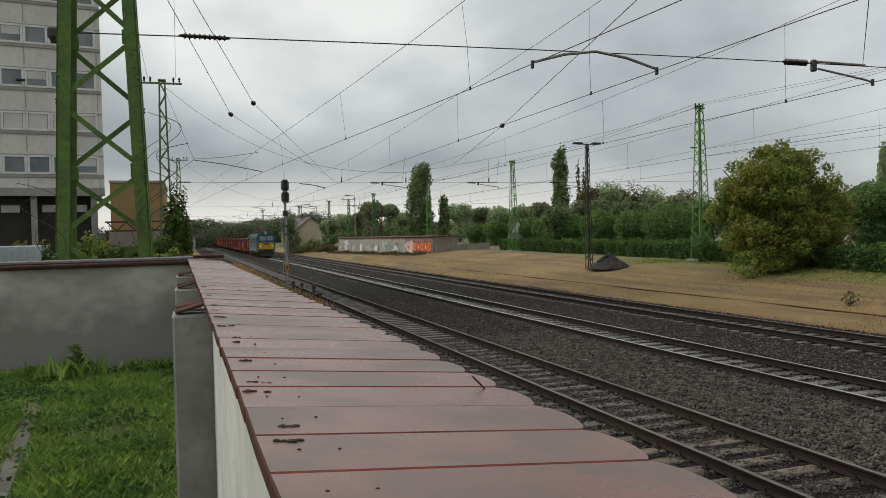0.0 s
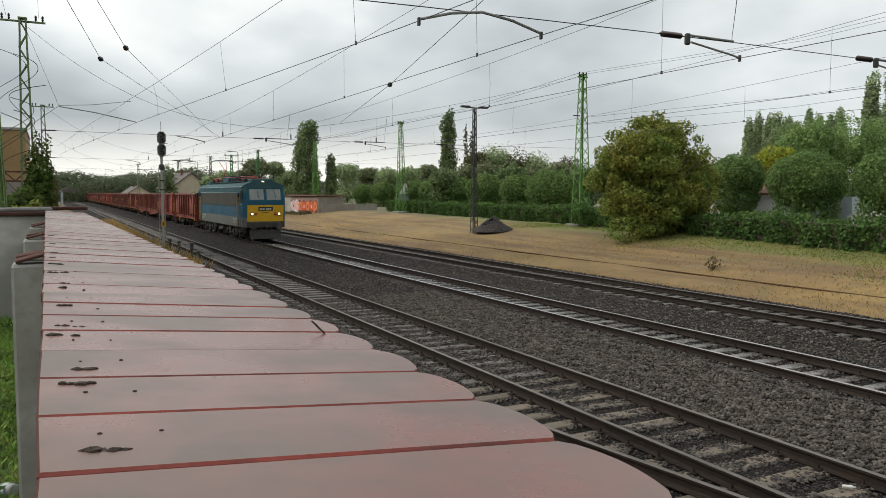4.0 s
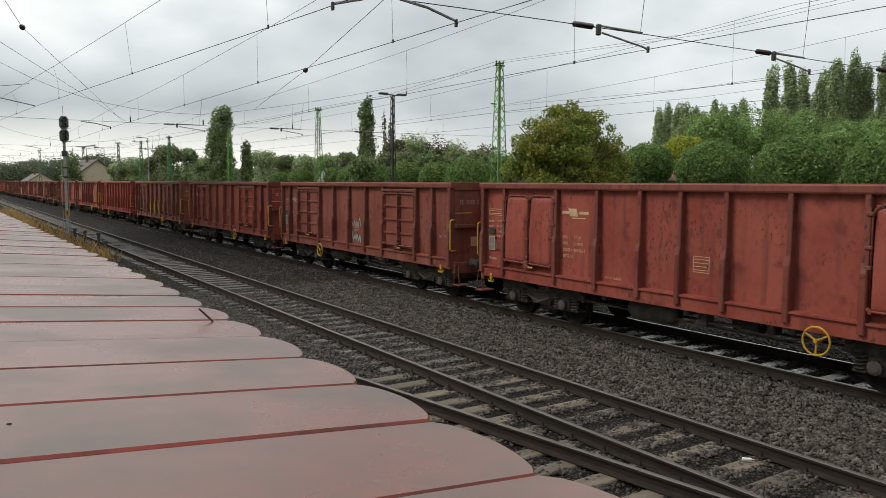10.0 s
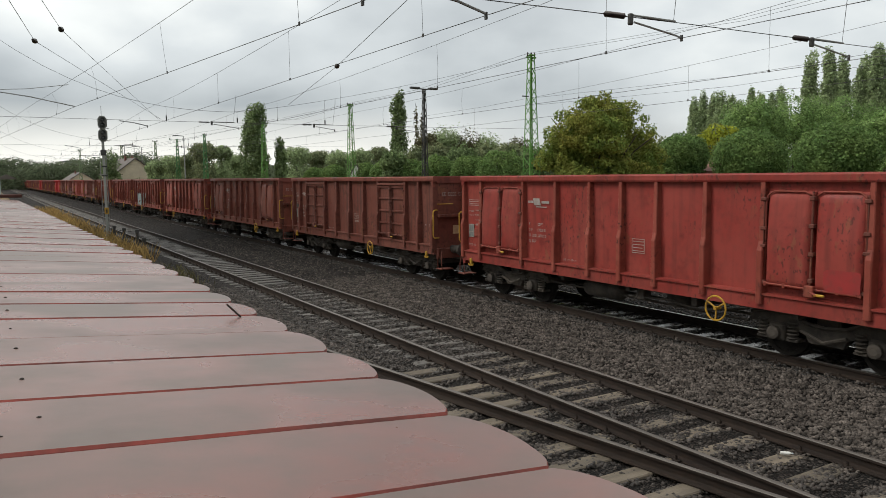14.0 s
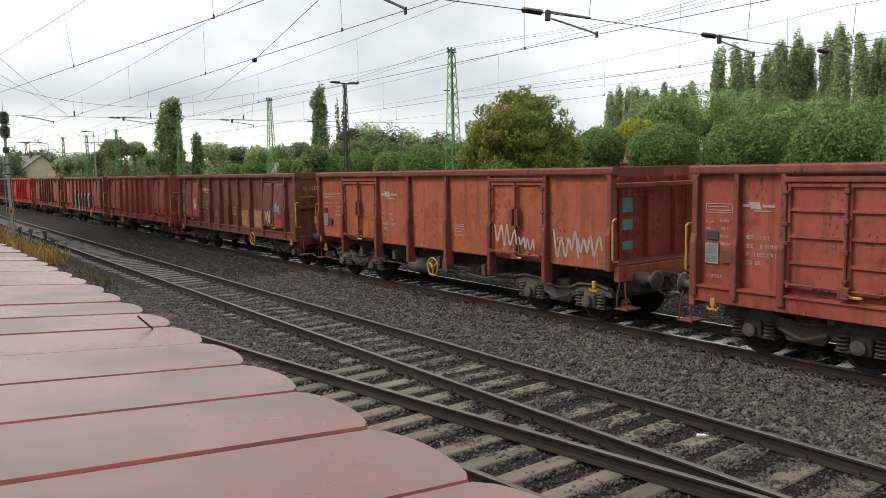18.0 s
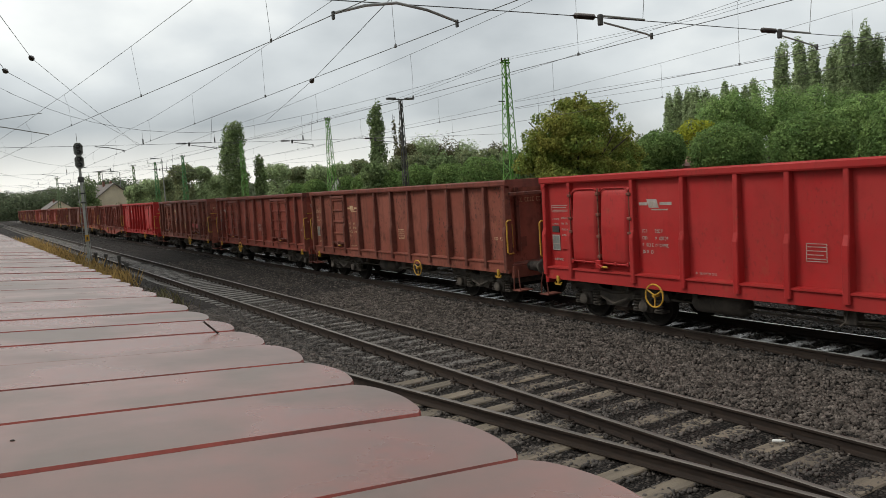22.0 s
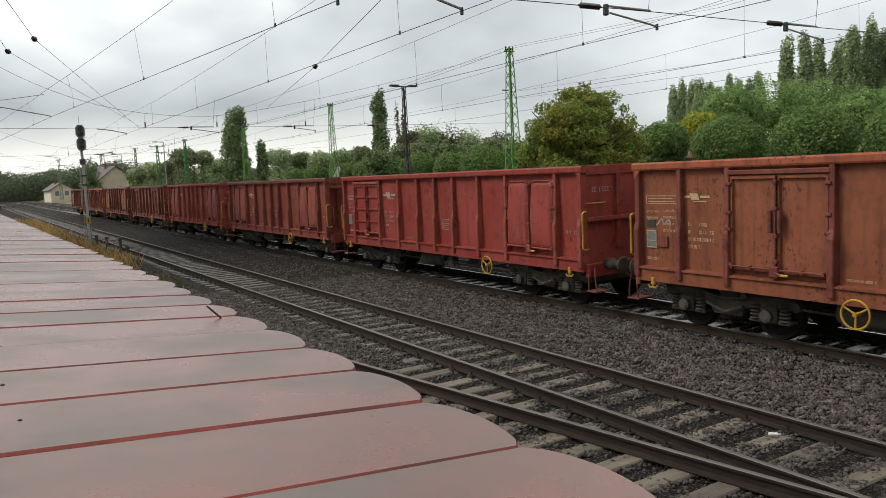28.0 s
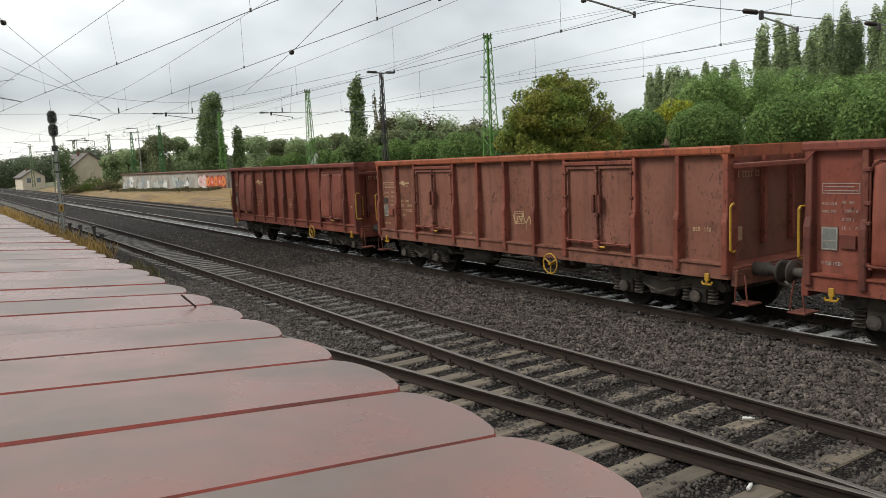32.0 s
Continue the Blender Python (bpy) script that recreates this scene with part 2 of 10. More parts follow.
# ---- materials ----
def shader(name, a, b, c=None, scale=2.0, fine=25.0, rough=0.7, rough2=None, metal=0.0, bump=0.15, dist=0.01, stretch=(1, 1, 1), vary=0.0, island=False, fine_mix=0.5,
           lo=0.38, hi=0.62, spec=0.5):
    """A surface that drifts between colours a and b in large patches and towards c in fine grain, with relief. vary: how much each object differs."""
    m = bpy.data.materials.new(name)
    m.use_nodes = True
    nt = m.node_tree
    N, L = nt.nodes.new, nt.links.new
    p = nt.nodes["Principled BSDF"]
    co, mp = N("ShaderNodeTexCoord"), N("ShaderNodeMapping")
    mp.inputs["Scale"].default_value = stretch
    L(co.outputs["Object"], mp.inputs[0])
    info = N("ShaderNodeObjectInfo")
    shift = N("ShaderNodeVectorMath")
    shift.operation = "SCALE"
    shift.inputs[0].default_value = (37.0, 17.0, 23.0)
    if vary:
        L(info.outputs["Random"], shift.inputs["Scale"])
        L(shift.outputs[0], mp.inputs["Location"])
    n1, n2 = N("ShaderNodeTexNoise"), N("ShaderNodeTexNoise")
    n1.inputs["Scale"].default_value, n1.inputs["Detail"].default_value = scale, 6
    n2.inputs["Scale"].default_value, n2.inputs["Detail"].default_value = fine, 4
    L(mp.outputs[0], n1.inputs[0])
    L(mp.outputs[0], n2.inputs[0])
    r1 = N("ShaderNodeMapRange")
    r1.inputs["From Min"].default_value, r1.inputs["From Max"].default_value = lo, hi
    L(n1.outputs[0], r1.inputs[0])
    x1 = N("ShaderNodeMix")
    x1.data_type = "RGBA"
    x1.inputs[6].default_value, x1.inputs[7].default_value = (*a, 1), (*b, 1)
    L(r1.outputs[0], x1.inputs[0])
    r2 = N("ShaderNodeMapRange")
    r2.inputs["From Min"].default_value, r2.inputs["From Max"].default_value = 0.45, 0.75
    r2.inputs["To Max"].default_value = fine_mix
    L(n2.outputs[0], r2.inputs[0])
    x2 = N("ShaderNodeMix")
    x2.data_type = "RGBA"
    x2.inputs[7].default_value = (*(c or b), 1)
    L(r2.outputs[0], x2.inputs[0])
    L(x1.outputs[2], x2.inputs[6])
    last = x2.outputs[2]
    if vary or island:
        hsv = N("ShaderNodeHueSaturation")
        rr = N("ShaderNodeMapRange")
        k = max(vary, 0.5 if island is True else float(island))
        rr.inputs["To Min"].default_value, rr.inputs["To Max"].default_value = 1 - k, 1 + k
        if island:
            geo = N("ShaderNodeNewGeometry")
            L(geo.outputs["Random Per Island"], rr.inputs[0])
        else:
            L(info.outputs["Random"], rr.inputs[0])
        L(rr.outputs[0], hsv.inputs["Value"])
        L(last, hsv.inputs["Color"])
        last = hsv.outputs[0]
    L(last, p.inputs["Base Color"])
    p.inputs["Metallic"].default_value = metal
    p.inputs["Specular IOR Level"].default_value = spec
    q = N("ShaderNodeMapRange")
    q.inputs["To Min"].default_value, q.inputs["To Max"].default_value = rough, rough if rough2 is None else rough2
    L(r1.outputs[0], q.inputs[0])
    L(q.outputs[0], p.inputs["Roughness"])
    if bump:
        bp = N("ShaderNodeBump")
        bp.inputs["Strength"].default_value, bp.inputs["Distance"].default_value = bump, dist
        L(n2.outputs[0], bp.inputs["Height"])
        L(bp.outputs[0], p.inputs["Normal"])
    return m


def glow(name, col, power):
    m = bpy.data.materials.new(name)
    m.use_nodes = True
    p = m.node_tree.nodes["Principled BSDF"]
    p.inputs["Base Color"].default_value = (*col, 1)
    p.inputs["Emission Color"].default_value = (*col, 1)
    p.inputs["Emission Strength"].default_value = power
    return m


def paint(name, base, faded, rust, grime, wear=1.0):
    """Old wagon paint: faded drifts, rust blooms, chips knocked off in clusters, and dirty streaks that run down."""
    m = shader(name, base, faded, rust, scale=1.1, fine=9.0, rough=0.5, rough2=0.72, bump=0.10, dist=0.004, stretch=(1, 1, 0.8), vary=0.07, fine_mix=0.5, spec=0.25)
    nt = m.node_tree
    N, L = nt.nodes.new, nt.links.new
    p = nt.nodes["Principled BSDF"]
    last = p.inputs["Base Color"].links[0].from_socket
    co, info, off = N("ShaderNodeTexCoord"), N("ShaderNodeObjectInfo"), N("ShaderNodeVectorMath")
    off.operation = "MULTIPLY_ADD"
    off.inputs[1].default_value = (11.0, 53.0, 29.0)
    L(info.outputs["Random"], off.inputs[0])
    L(co.outputs["Object"], off.inputs[2])

    def layer(last, stretch, scale, detail, lo, hi, most, colour, mask=None):
        mp, n, r, x = N("ShaderNodeMapping"), N("ShaderNodeTexNoise"), N("ShaderNodeMapRange"), N("ShaderNodeMix")
        mp.inputs["Scale"].default_value = stretch
        n.inputs["Scale"].default_value, n.inputs["Detail"].default_value = scale, detail
        r.inputs["From Min"].default_value, r.inputs["From Max"].default_value, r.inputs["To Max"].default_value = lo, hi, most
        L(off.outputs[0], mp.inputs[0])
        L(mp.outputs[0], n.inputs[0])
        L(n.outputs[0], r.inputs[0])
        fac = r.outputs[0]
        if mask is not None:
            k = N("ShaderNodeMath")
            k.operation = "MULTIPLY"
            L(fac, k.inputs[0])
            L(mask, k.inputs[1])
            fac = k.outputs[0]
        x.data_type = "RGBA"
        x.inputs[7].default_value = (*colour, 1)
        L(fac, x.inputs[0])
        L(last, x.inputs[6])
        return x.outputs[2], fac

    pale = tuple(q * 1.22 + 0.006 for q in faded)
    dark = tuple(q * 0.42 for q in base)
    last, _ = layer(last, (1, 0.8, 0.7), 0.75, 3, 0.50, 0.66, 0.55, pale)
    last, _ = layer(last, (1.5, 3.4, 0.22), 1.7, 5, 0.52, 0.74, 0.60 * wear, grime)
    last, _ = layer(last, (1, 1, 1), 2.6, 9, 0.57, 0.70, 0.60 * wear, dark)
    _, cluster = layer(last, (1, 1, 1), 0.9, 2, 0.46, 0.60, 1.0, base)
    last, _ = layer(last, (1, 1.3, 0.75), 14.0, 4, 0.585, 0.625, 0.70 * wear, (0.030, 0.016, 0.013), cluster)
    last, _ = layer(last, (1, 1.0, 0.6), 5.5, 4, 0.60, 0.66, 0.5 * wear, (0.20, 0.085, 0.045), cluster)
    L(last, p.inputs["Base Color"])
    return m


M = {}
M["stone"] = shader("ballast_stone", (0.041, 0.034, 0.029), (0.120, 0.102, 0.090), (0.015, 0.0125, 0.011), scale=6.0, fine=40, rough=0.8, bump=0.15, island=True, spec=0.25)
M["dark_stone"] = shader("track_stone", (0.030, 0.025, 0.022), (0.076, 0.064, 0.056), (0.012, 0.010, 0.009), scale=6.0, fine=40, rough=0.6, bump=0.15, island=True, spec=0.35)
M["rust_stone"] = shader("oily_ballast", (0.020, 0.017, 0.016), (0.042, 0.036, 0.032), (0.016, 0.014, 0.013), scale=1.0, fine=30, rough=0.6, bump=0.3, island=True)
M["concrete"] = shader("sleeper_concrete", (0.108, 0.098, 0.088), (0.076, 0.069, 0.062), (0.05, 0.043, 0.038), scale=3, fine=40, rough=0.60, rough2=0.72, bump=0.3, vary=0.3)
M["wet_concrete"] = shader("wet_sleeper_concrete", (0.15, 0.142, 0.132), (0.10, 0.094, 0.088), (0.05, 0.045, 0.04), scale=3, fine=40, rough=0.16, rough2=0.34, bump=0.12, vary=0.3, spec=0.7)
M["oak"] = shader("bearer_wood", (0.150, 0.122, 0.090), (0.10, 0.082, 0.062), (0.045, 0.037, 0.030), scale=1.2, fine=18, rough=0.85, bump=0.4, stretch=(0.5, 6, 6), vary=0.25)
M["rail_side"] = shader("rusty_rail", (0.030, 0.023, 0.019), (0.022, 0.017, 0.015), (0.055, 0.036, 0.026), scale=2, fine=30, rough=0.8, bump=0.2, stretch=(1, 0.15, 1), spec=0.15)
M["siding_rust"] = shader("siding_rust", (0.105, 0.062, 0.036), (0.080, 0.048, 0.030), (0.14, 0.085, 0.045), scale=2, fine=30, rough=0.9, bump=0.2, stretch=(1, 0.15, 1), spec=0.1)
M["rail_top"] = shader("worn_rail_head", (0.46, 0.45, 0.44), (0.38, 0.36, 0.35), (0.25, 0.22, 0.2), scale=1, fine=12, rough=0.2, rough2=0.32, metal=0.92, bump=0.02, stretch=(1, 0.1, 1))
M["dull_top"] = shader("dull_rail_head", (0.15, 0.135, 0.124), (0.11, 0.10, 0.09), (0.19, 0.17, 0.152), scale=1, fine=12, rough=0.5, rough2=0.65, metal=0.6, bump=0.04, stretch=(1, 0.1, 1))
M["tile"] = shader("red_painted_tile", (0.176, 0.065, 0.049), (0.130, 0.092, 0.078), (0.112, 0.070, 0.057), scale=3.6, fine=26, rough=0.26, rough2=0.40, bump=0.05, dist=0.0015, vary=0.05, fine_mix=0.6, lo=0.41, hi=0.59)
M["tile_edge"] = shader("worn_tile_edge", (0.27, 0.050, 0.036), (0.14, 0.034, 0.026), (0.07, 0.026, 0.02), scale=8, fine=40, rough=0.7, bump=0.3)
M["moss"] = shader("dark_moss", (0.028, 0.022, 0.018), (0.05, 0.035, 0.025), (0.02, 0.015, 0.012), scale=20, fine=90, rough=0.95, bump=0.8)
M["plaster"] = shader("stained_plaster", (0.60, 0.60, 0.575), (0.30, 0.295, 0.275), (0.24, 0.23, 0.21), scale=0.55, fine=5, rough=0.9, bump=0.12, stretch=(1, 1, 1.6), lo=0.40, hi=0.62)


def damp(m, z0, z1, colour):
    """Rising damp: a dark, ragged stain on the lower part of a plastered wall."""
    nt = m.node_tree
    N, L = nt.nodes.new, nt.links.new
    p = nt.nodes["Principled BSDF"]
    old = p.inputs["Base Color"].links[0].from_socket
    co, sep, n, add, r, x = N("ShaderNodeTexCoord"), N("ShaderNodeSeparateXYZ"), N("ShaderNodeTexNoise"), N("ShaderNodeMath"), N("ShaderNodeMapRange"), N("ShaderNodeMix")
    n.inputs["Scale"].default_value, n.inputs["Detail"].default_value = 1.1, 7
    add.operation = "MULTIPLY_ADD"
    add.inputs[1].default_value = 1.5
    L(co.outputs["Object"], sep.inputs[0])
    L(co.outputs["Object"], n.inputs[0])
    L(n.outputs[0], add.inputs[0])
    L(sep.outputs[2], add.inputs[2])
    r.inputs["From Min"].default_value, r.inputs["From Max"].default_value = z1 + 0.75, z0 + 0.75
    r.inputs["To Max"].default_value = 0.85
    L(add.outputs[0], r.inputs[0])
    x.data_type = "RGBA"
    x.inputs[7].default_value = (*colour, 1)
    L(r.outputs[0], x.inputs[0])
    L(old, x.inputs[6])
    L(x.outputs[2], p.inputs["Base Color"])


damp(M["plaster"], 2.45, 2.72, (0.21, 0.205, 0.19))
M["whitewash"] = shader("whitewash", (0.62, 0.62, 0.60), (0.50, 0.50, 0.48), (0.40, 0.385, 0.36), scale=2, fine=14, rough=0.9, bump=0.15)
M["post_grey"] = shader("grey_post_render", (0.30, 0.30, 0.28), (0.22, 0.215, 0.20), (0.16, 0.15, 0.14), scale=3, fine=20, rough=0.9, bump=0.2)
M["cap_brown"] = shader("brown_sheet", (0.085, 0.034, 0.026), (0.055, 0.027, 0.022), (0.035, 0.02, 0.018), scale=3, fine=20, rough=0.8, bump=0.1, spec=0.2)
M["mast_green"] = shader("leaf_green_paint", (0.105, 0.275, 0.040), (0.085, 0.215, 0.035), (0.055, 0.085, 0.03), scale=2.5, fine=18, rough=0.6, bump=0.15, fine_mix=0.5)
M["mast_far"] = shader("faded_green_paint", (0.075, 0.23, 0.075), (0.06, 0.18, 0.06), (0.06, 0.085, 0.05), scale=1.5, fine=12, rough=0.65, bump=0.1)
M["mast_grey"] = shader("weathered_mast", (0.15, 0.225, 0.10), (0.12, 0.175, 0.085), (0.10, 0.11, 0.075), scale=1.5, fine=12, rough=0.7, bump=0.1)
M["dark_steel"] = shader("dark_steel", (0.045, 0.047, 0.047), (0.07, 0.068, 0.065), (0.035, 0.03, 0.027), scale=3, fine=25, rough=0.6, metal=0.3, bump=0.1)
M["grey_steel"] = shader("zinc_grey", (0.30, 0.31, 0.31), (0.22, 0.225, 0.225), (0.14, 0.13, 0.12), scale=3, fine=25, rough=0.55, metal=0.4, bump=0.1)
M["wire"] = shader("oxidised_wire", (0.05, 0.052, 0.052), (0.075, 0.075, 0.072), (0.04, 0.04, 0.04), scale=1, fine=10, rough=0.55, metal=0.5, bump=0)
M["porcelain"] = shader("brown_porcelain", (0.022, 0.016, 0.015), (0.035, 0.024, 0.022), (0.02, 0.016, 0.015), scale=5, fine=30, rough=0.4, bump=0, spec=0.3)
M["bogie"] = shader("grimy_bogie", (0.036, 0.031, 0.027), (0.078, 0.066, 0.054), (0.085, 0.068, 0.055), scale=4, fine=18, rough=0.85, bump=0.3, fine_mix=0.6, vary=0.2)
M["yellow"] = shader("yellow_paint", (0.46, 0.26, 0.018), (0.36, 0.20, 0.018), (0.2, 0.115, 0.025), scale=6, fine=30, rough=0.55, bump=0.05, fine_mix=0.5)
M["white_mark"] = shader("white_stencil", (0.331, 0.310, 0.288), (0.245, 0.216, 0.194), (0.24, 0.14, 0.11), scale=5, fine=35, rough=0.7, bump=0, fine_mix=0.7)
M["cream_mark"] = shader("yellowed_stencil", (0.50, 0.38, 0.22), (0.40, 0.26, 0.15), (0.27, 0.15, 0.09), scale=5, fine=35, rough=0.7, bump=0, fine_mix=0.7)
M["black"] = shader("black_paint", (0.02, 0.02, 0.02), (0.035, 0.033, 0.03), (0.05, 0.045, 0.04), scale=4, fine=25, rough=0.6, bump=0.05)
M["dry_soil"] = shader("dry_grass_ground", (0.250, 0.162, 0.060), (0.178, 0.112, 0.048), (0.125, 0.108, 0.042), scale=0.16, fine=2.6, rough=0.95, bump=0.6, dist=0.06, fine_mix=0.75)


def meadow(m):
    """Lays a green strip along the hedge and brown, trodden streaks that run with the line over the dry grass."""
    nt = m.node_tree
    N, L = nt.nodes.new, nt.links.new
    p = nt.nodes["Principled BSDF"]
    co, xyz = N("ShaderNodeTexCoord"), N("ShaderNodeSeparateXYZ")
    L(co.outputs["Object"], xyz.inputs[0])

    def noise(stretch, scale, detail):
        mp, n = N("ShaderNodeMapping"), N("ShaderNodeTexNoise")
        mp.inputs["Scale"].default_value = stretch
        n.inputs["Scale"].default_value, n.inputs["Detail"].default_value = scale, detail
        L(co.outputs["Object"], mp.inputs[0])
        L(mp.outputs[0], n.inputs[0])
        return n.outputs[0]

    def blend(fac, lo, hi, most, colour):
        r, x = N("ShaderNodeMapRange"), N("ShaderNodeMix")
        r.inputs["From Min"].default_value, r.inputs["From Max"].default_value, r.inputs["To Max"].default_value = lo, hi, most
        x.data_type = "RGBA"
        x.inputs[7].default_value = (*colour, 1)
        L(fac, r.inputs[0])
        L(r.outputs[0], x.inputs[0])
        L(p.inputs["Base Color"].links[0].from_socket, x.inputs[6])
        L(x.outputs[2], p.inputs["Base Color"])
    blend(noise((1.0, 0.10, 1), 0.9, 5), 0.47, 0.63, 0.85, (0.115, 0.070, 0.036))
    blend(noise((1.0, 0.22, 1), 0.5, 6), 0.56, 0.72, 0.5, (0.160, 0.135, 0.052))
    k = N("ShaderNodeMath")
    k.operation = "MULTIPLY_ADD"
    k.inputs[1].default_value = 9.0
    L(noise((1.0, 0.3, 1), 0.45, 5), k.inputs[0])
    L(xyz.outputs[0], k.inputs[2])
    away = N("ShaderNodeMath")
    away.operation = "MULTIPLY_ADD"
    away.inputs[1].default_value = -0.12
    L(xyz.outputs[1], away.inputs[0])
    L(k.outputs[0], away.inputs[2])
    blend(away.outputs[0], 28.9, 31.7, 0.85, (0.118, 0.142, 0.040))
    blend(noise((1.0, 0.12, 1), 2.3, 4), 0.60, 0.70, 0.5, (0.24, 0.19, 0.12))


meadow(M["dry_soil"])
M["blade"] = shader("grass_blade", (0.125, 0.255, 0.038), (0.205, 0.330, 0.054), (0.36, 0.32, 0.10), scale=1.6, fine=7, rough=0.7, bump=0, island=True, fine_mix=0.5)
M["lawn_soil"] = shader("lawn_soil", (0.060, 0.088, 0.026), (0.11, 0.11, 0.042), (0.07, 0.052, 0.033), scale=1.6, fine=14, rough=0.95, bump=0.6, dist=0.02, fine_mix=0.7)
M["far_soil"] = shader("far_ground", (0.085, 0.095, 0.045), (0.13, 0.115, 0.06), (0.06, 0.075, 0.03), scale=0.05, fine=0.8, rough=0.95, bump=0)
M["bark"] = shader("bark", (0.085, 0.065, 0.048), (0.055, 0.043, 0.033), (0.12, 0.10, 0.08), scale=4, fine=24, rough=0.95, bump=0.6, stretch=(1, 1, 0.3))


def leaf(name, a, b, c):
    m = shader(name, a, b, c, scale=0.55, fine=4.0, rough=0.7, bump=0, island=True, fine_mix=0.5, spec=0.08)
    p = m.node_tree.nodes["Principled BSDF"]
    nt = m.node_tree
    back, mix, out = nt.nodes.new("ShaderNodeBsdfTranslucent"), nt.nodes.new("ShaderNodeMixShader"), nt.nodes["Material Output"]
    mix.inputs[0].default_value = 0.42
    nt.links.new(p.inputs["Base Color"].links[0].from_socket, back.inputs[0])
    nt.links.new(p.outputs[0], mix.inputs[1])
    nt.links.new(back.outputs[0], mix.inputs[2])
    nt.links.new(mix.outputs[0], out.inputs[0])
    return m


def crushed(name, dark, pale, rust, cells, depth=0.03):
    """Crushed stone: every cell a stone of its own shade, the shadow in the gaps between put into the colour, larger
    rusty and dusty drifts.
    """
    m = bpy.data.materials.new(name)
    m.use_nodes = True
    nt = m.node_tree
    N, L = nt.nodes.new, nt.links.new
    p = nt.nodes["Principled BSDF"]
    p.inputs["Specular IOR Level"].default_value = 0.2
    co, vo, ed, big = N("ShaderNodeTexCoord"), N("ShaderNodeTexVoronoi"), N("ShaderNodeTexVoronoi"), N("ShaderNodeTexNoise")
    ed.feature = "DISTANCE_TO_EDGE"
    for q in (vo, ed):
        q.inputs["Scale"].default_value = cells
        L(co.outputs["Object"], q.inputs["Vector"])
    big.inputs["Scale"].default_value, big.inputs["Detail"].default_value = 0.7, 5
    L(co.outputs["Object"], big.inputs[0])
    sep = N("ShaderNodeSeparateColor")
    L(vo.outputs["Color"], sep.inputs[0])
    a = N("ShaderNodeMix")
    a.data_type = "RGBA"
    a.inputs[6].default_value, a.inputs[7].default_value = (*dark, 1), (*pale, 1)
    L(sep.outputs[0], a.inputs[0])
    r = N("ShaderNodeMapRange")
    r.inputs["From Min"].default_value, r.inputs["From Max"].default_value, r.inputs["To Max"].default_value = 0.48, 0.68, 0.55
    L(big.outputs[0], r.inputs[0])
    b = N("ShaderNodeMix")
    b.data_type = "RGBA"
    b.inputs[7].default_value = (*rust, 1)
    L(r.outputs[0], b.inputs[0])
    L(a.outputs[2], b.inputs[6])
    # gap shadow in the colour: almost black at each cell's edge
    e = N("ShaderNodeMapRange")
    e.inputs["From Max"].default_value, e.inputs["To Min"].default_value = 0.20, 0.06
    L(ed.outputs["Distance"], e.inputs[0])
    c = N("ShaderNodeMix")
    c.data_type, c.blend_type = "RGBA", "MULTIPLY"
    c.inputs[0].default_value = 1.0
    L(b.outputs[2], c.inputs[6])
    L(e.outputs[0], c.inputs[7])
    L(c.outputs[2], p.inputs["Base Color"])
    p.inputs["Roughness"].default_value = 0.9
    bp = N("ShaderNodeBump")
    bp.inputs["Strength"].default_value, bp.inputs["Distance"].default_value = 0.9, depth
    L(e.outputs[0], bp.inputs["Height"])
    L(bp.outputs[0], p.inputs["Normal"])
    return m


M["dry_blade"] = leaf("straw", (0.40, 0.275, 0.105), (0.33, 0.215, 0.085), (0.27, 0.215, 0.08))
M["olive_blade"] = leaf("olive_grass", (0.215, 0.265, 0.075), (0.31, 0.285, 0.095), (0.16, 0.215, 0.06))
M["walnut"] = leaf("walnut_leaf", (0.18, 0.255, 0.062), (0.28, 0.275, 0.066), (0.125, 0.185, 0.05))
M["maple"] = leaf("clipped_maple_leaf", (0.12, 0.20, 0.066), (0.17, 0.245, 0.078), (0.064, 0.12, 0.042))
M["hedge"] = leaf("ivy_hedge_leaf", (0.065, 0.125, 0.036), (0.10, 0.17, 0.048), (0.035, 0.065, 0.022))
M["poplar"] = leaf("poplar_leaf", (0.285, 0.36, 0.19), (0.33, 0.40, 0.215), (0.22, 0.285, 0.15))
M["dark_poplar"] = leaf("dark_poplar_leaf", (0.155, 0.215, 0.098), (0.20, 0.26, 0.115), (0.10, 0.145, 0.068))
M["willow"] = leaf("fresh_leaf", (0.175, 0.28, 0.098), (0.23, 0.33, 0.115), (0.12, 0.20, 0.07))
M["woods"] = leaf("woods_leaf", (0.18, 0.22, 0.12), (0.23, 0.25, 0.13), (0.125, 0.16, 0.09))
M["autumn"] = leaf("yellow_leaf", (0.27, 0.31, 0.035), (0.33, 0.34, 0.045), (0.18, 0.23, 0.03))
M["bare"] = leaf("thin_brown_leaf", (0.13, 0.115, 0.065), (0.11, 0.115, 0.058), (0.09, 0.08, 0.05))
# greyed leaf colour with the haze of distance put in
M["hazy"] = leaf("hazed_slope_leaf", (0.100, 0.132, 0.076), (0.126, 0.148, 0.086), (0.078, 0.106, 0.064))
M["ivy"] = leaf("ivy_leaf", (0.075, 0.125, 0.03), (0.125, 0.15, 0.042), (0.05, 0.08, 0.024))


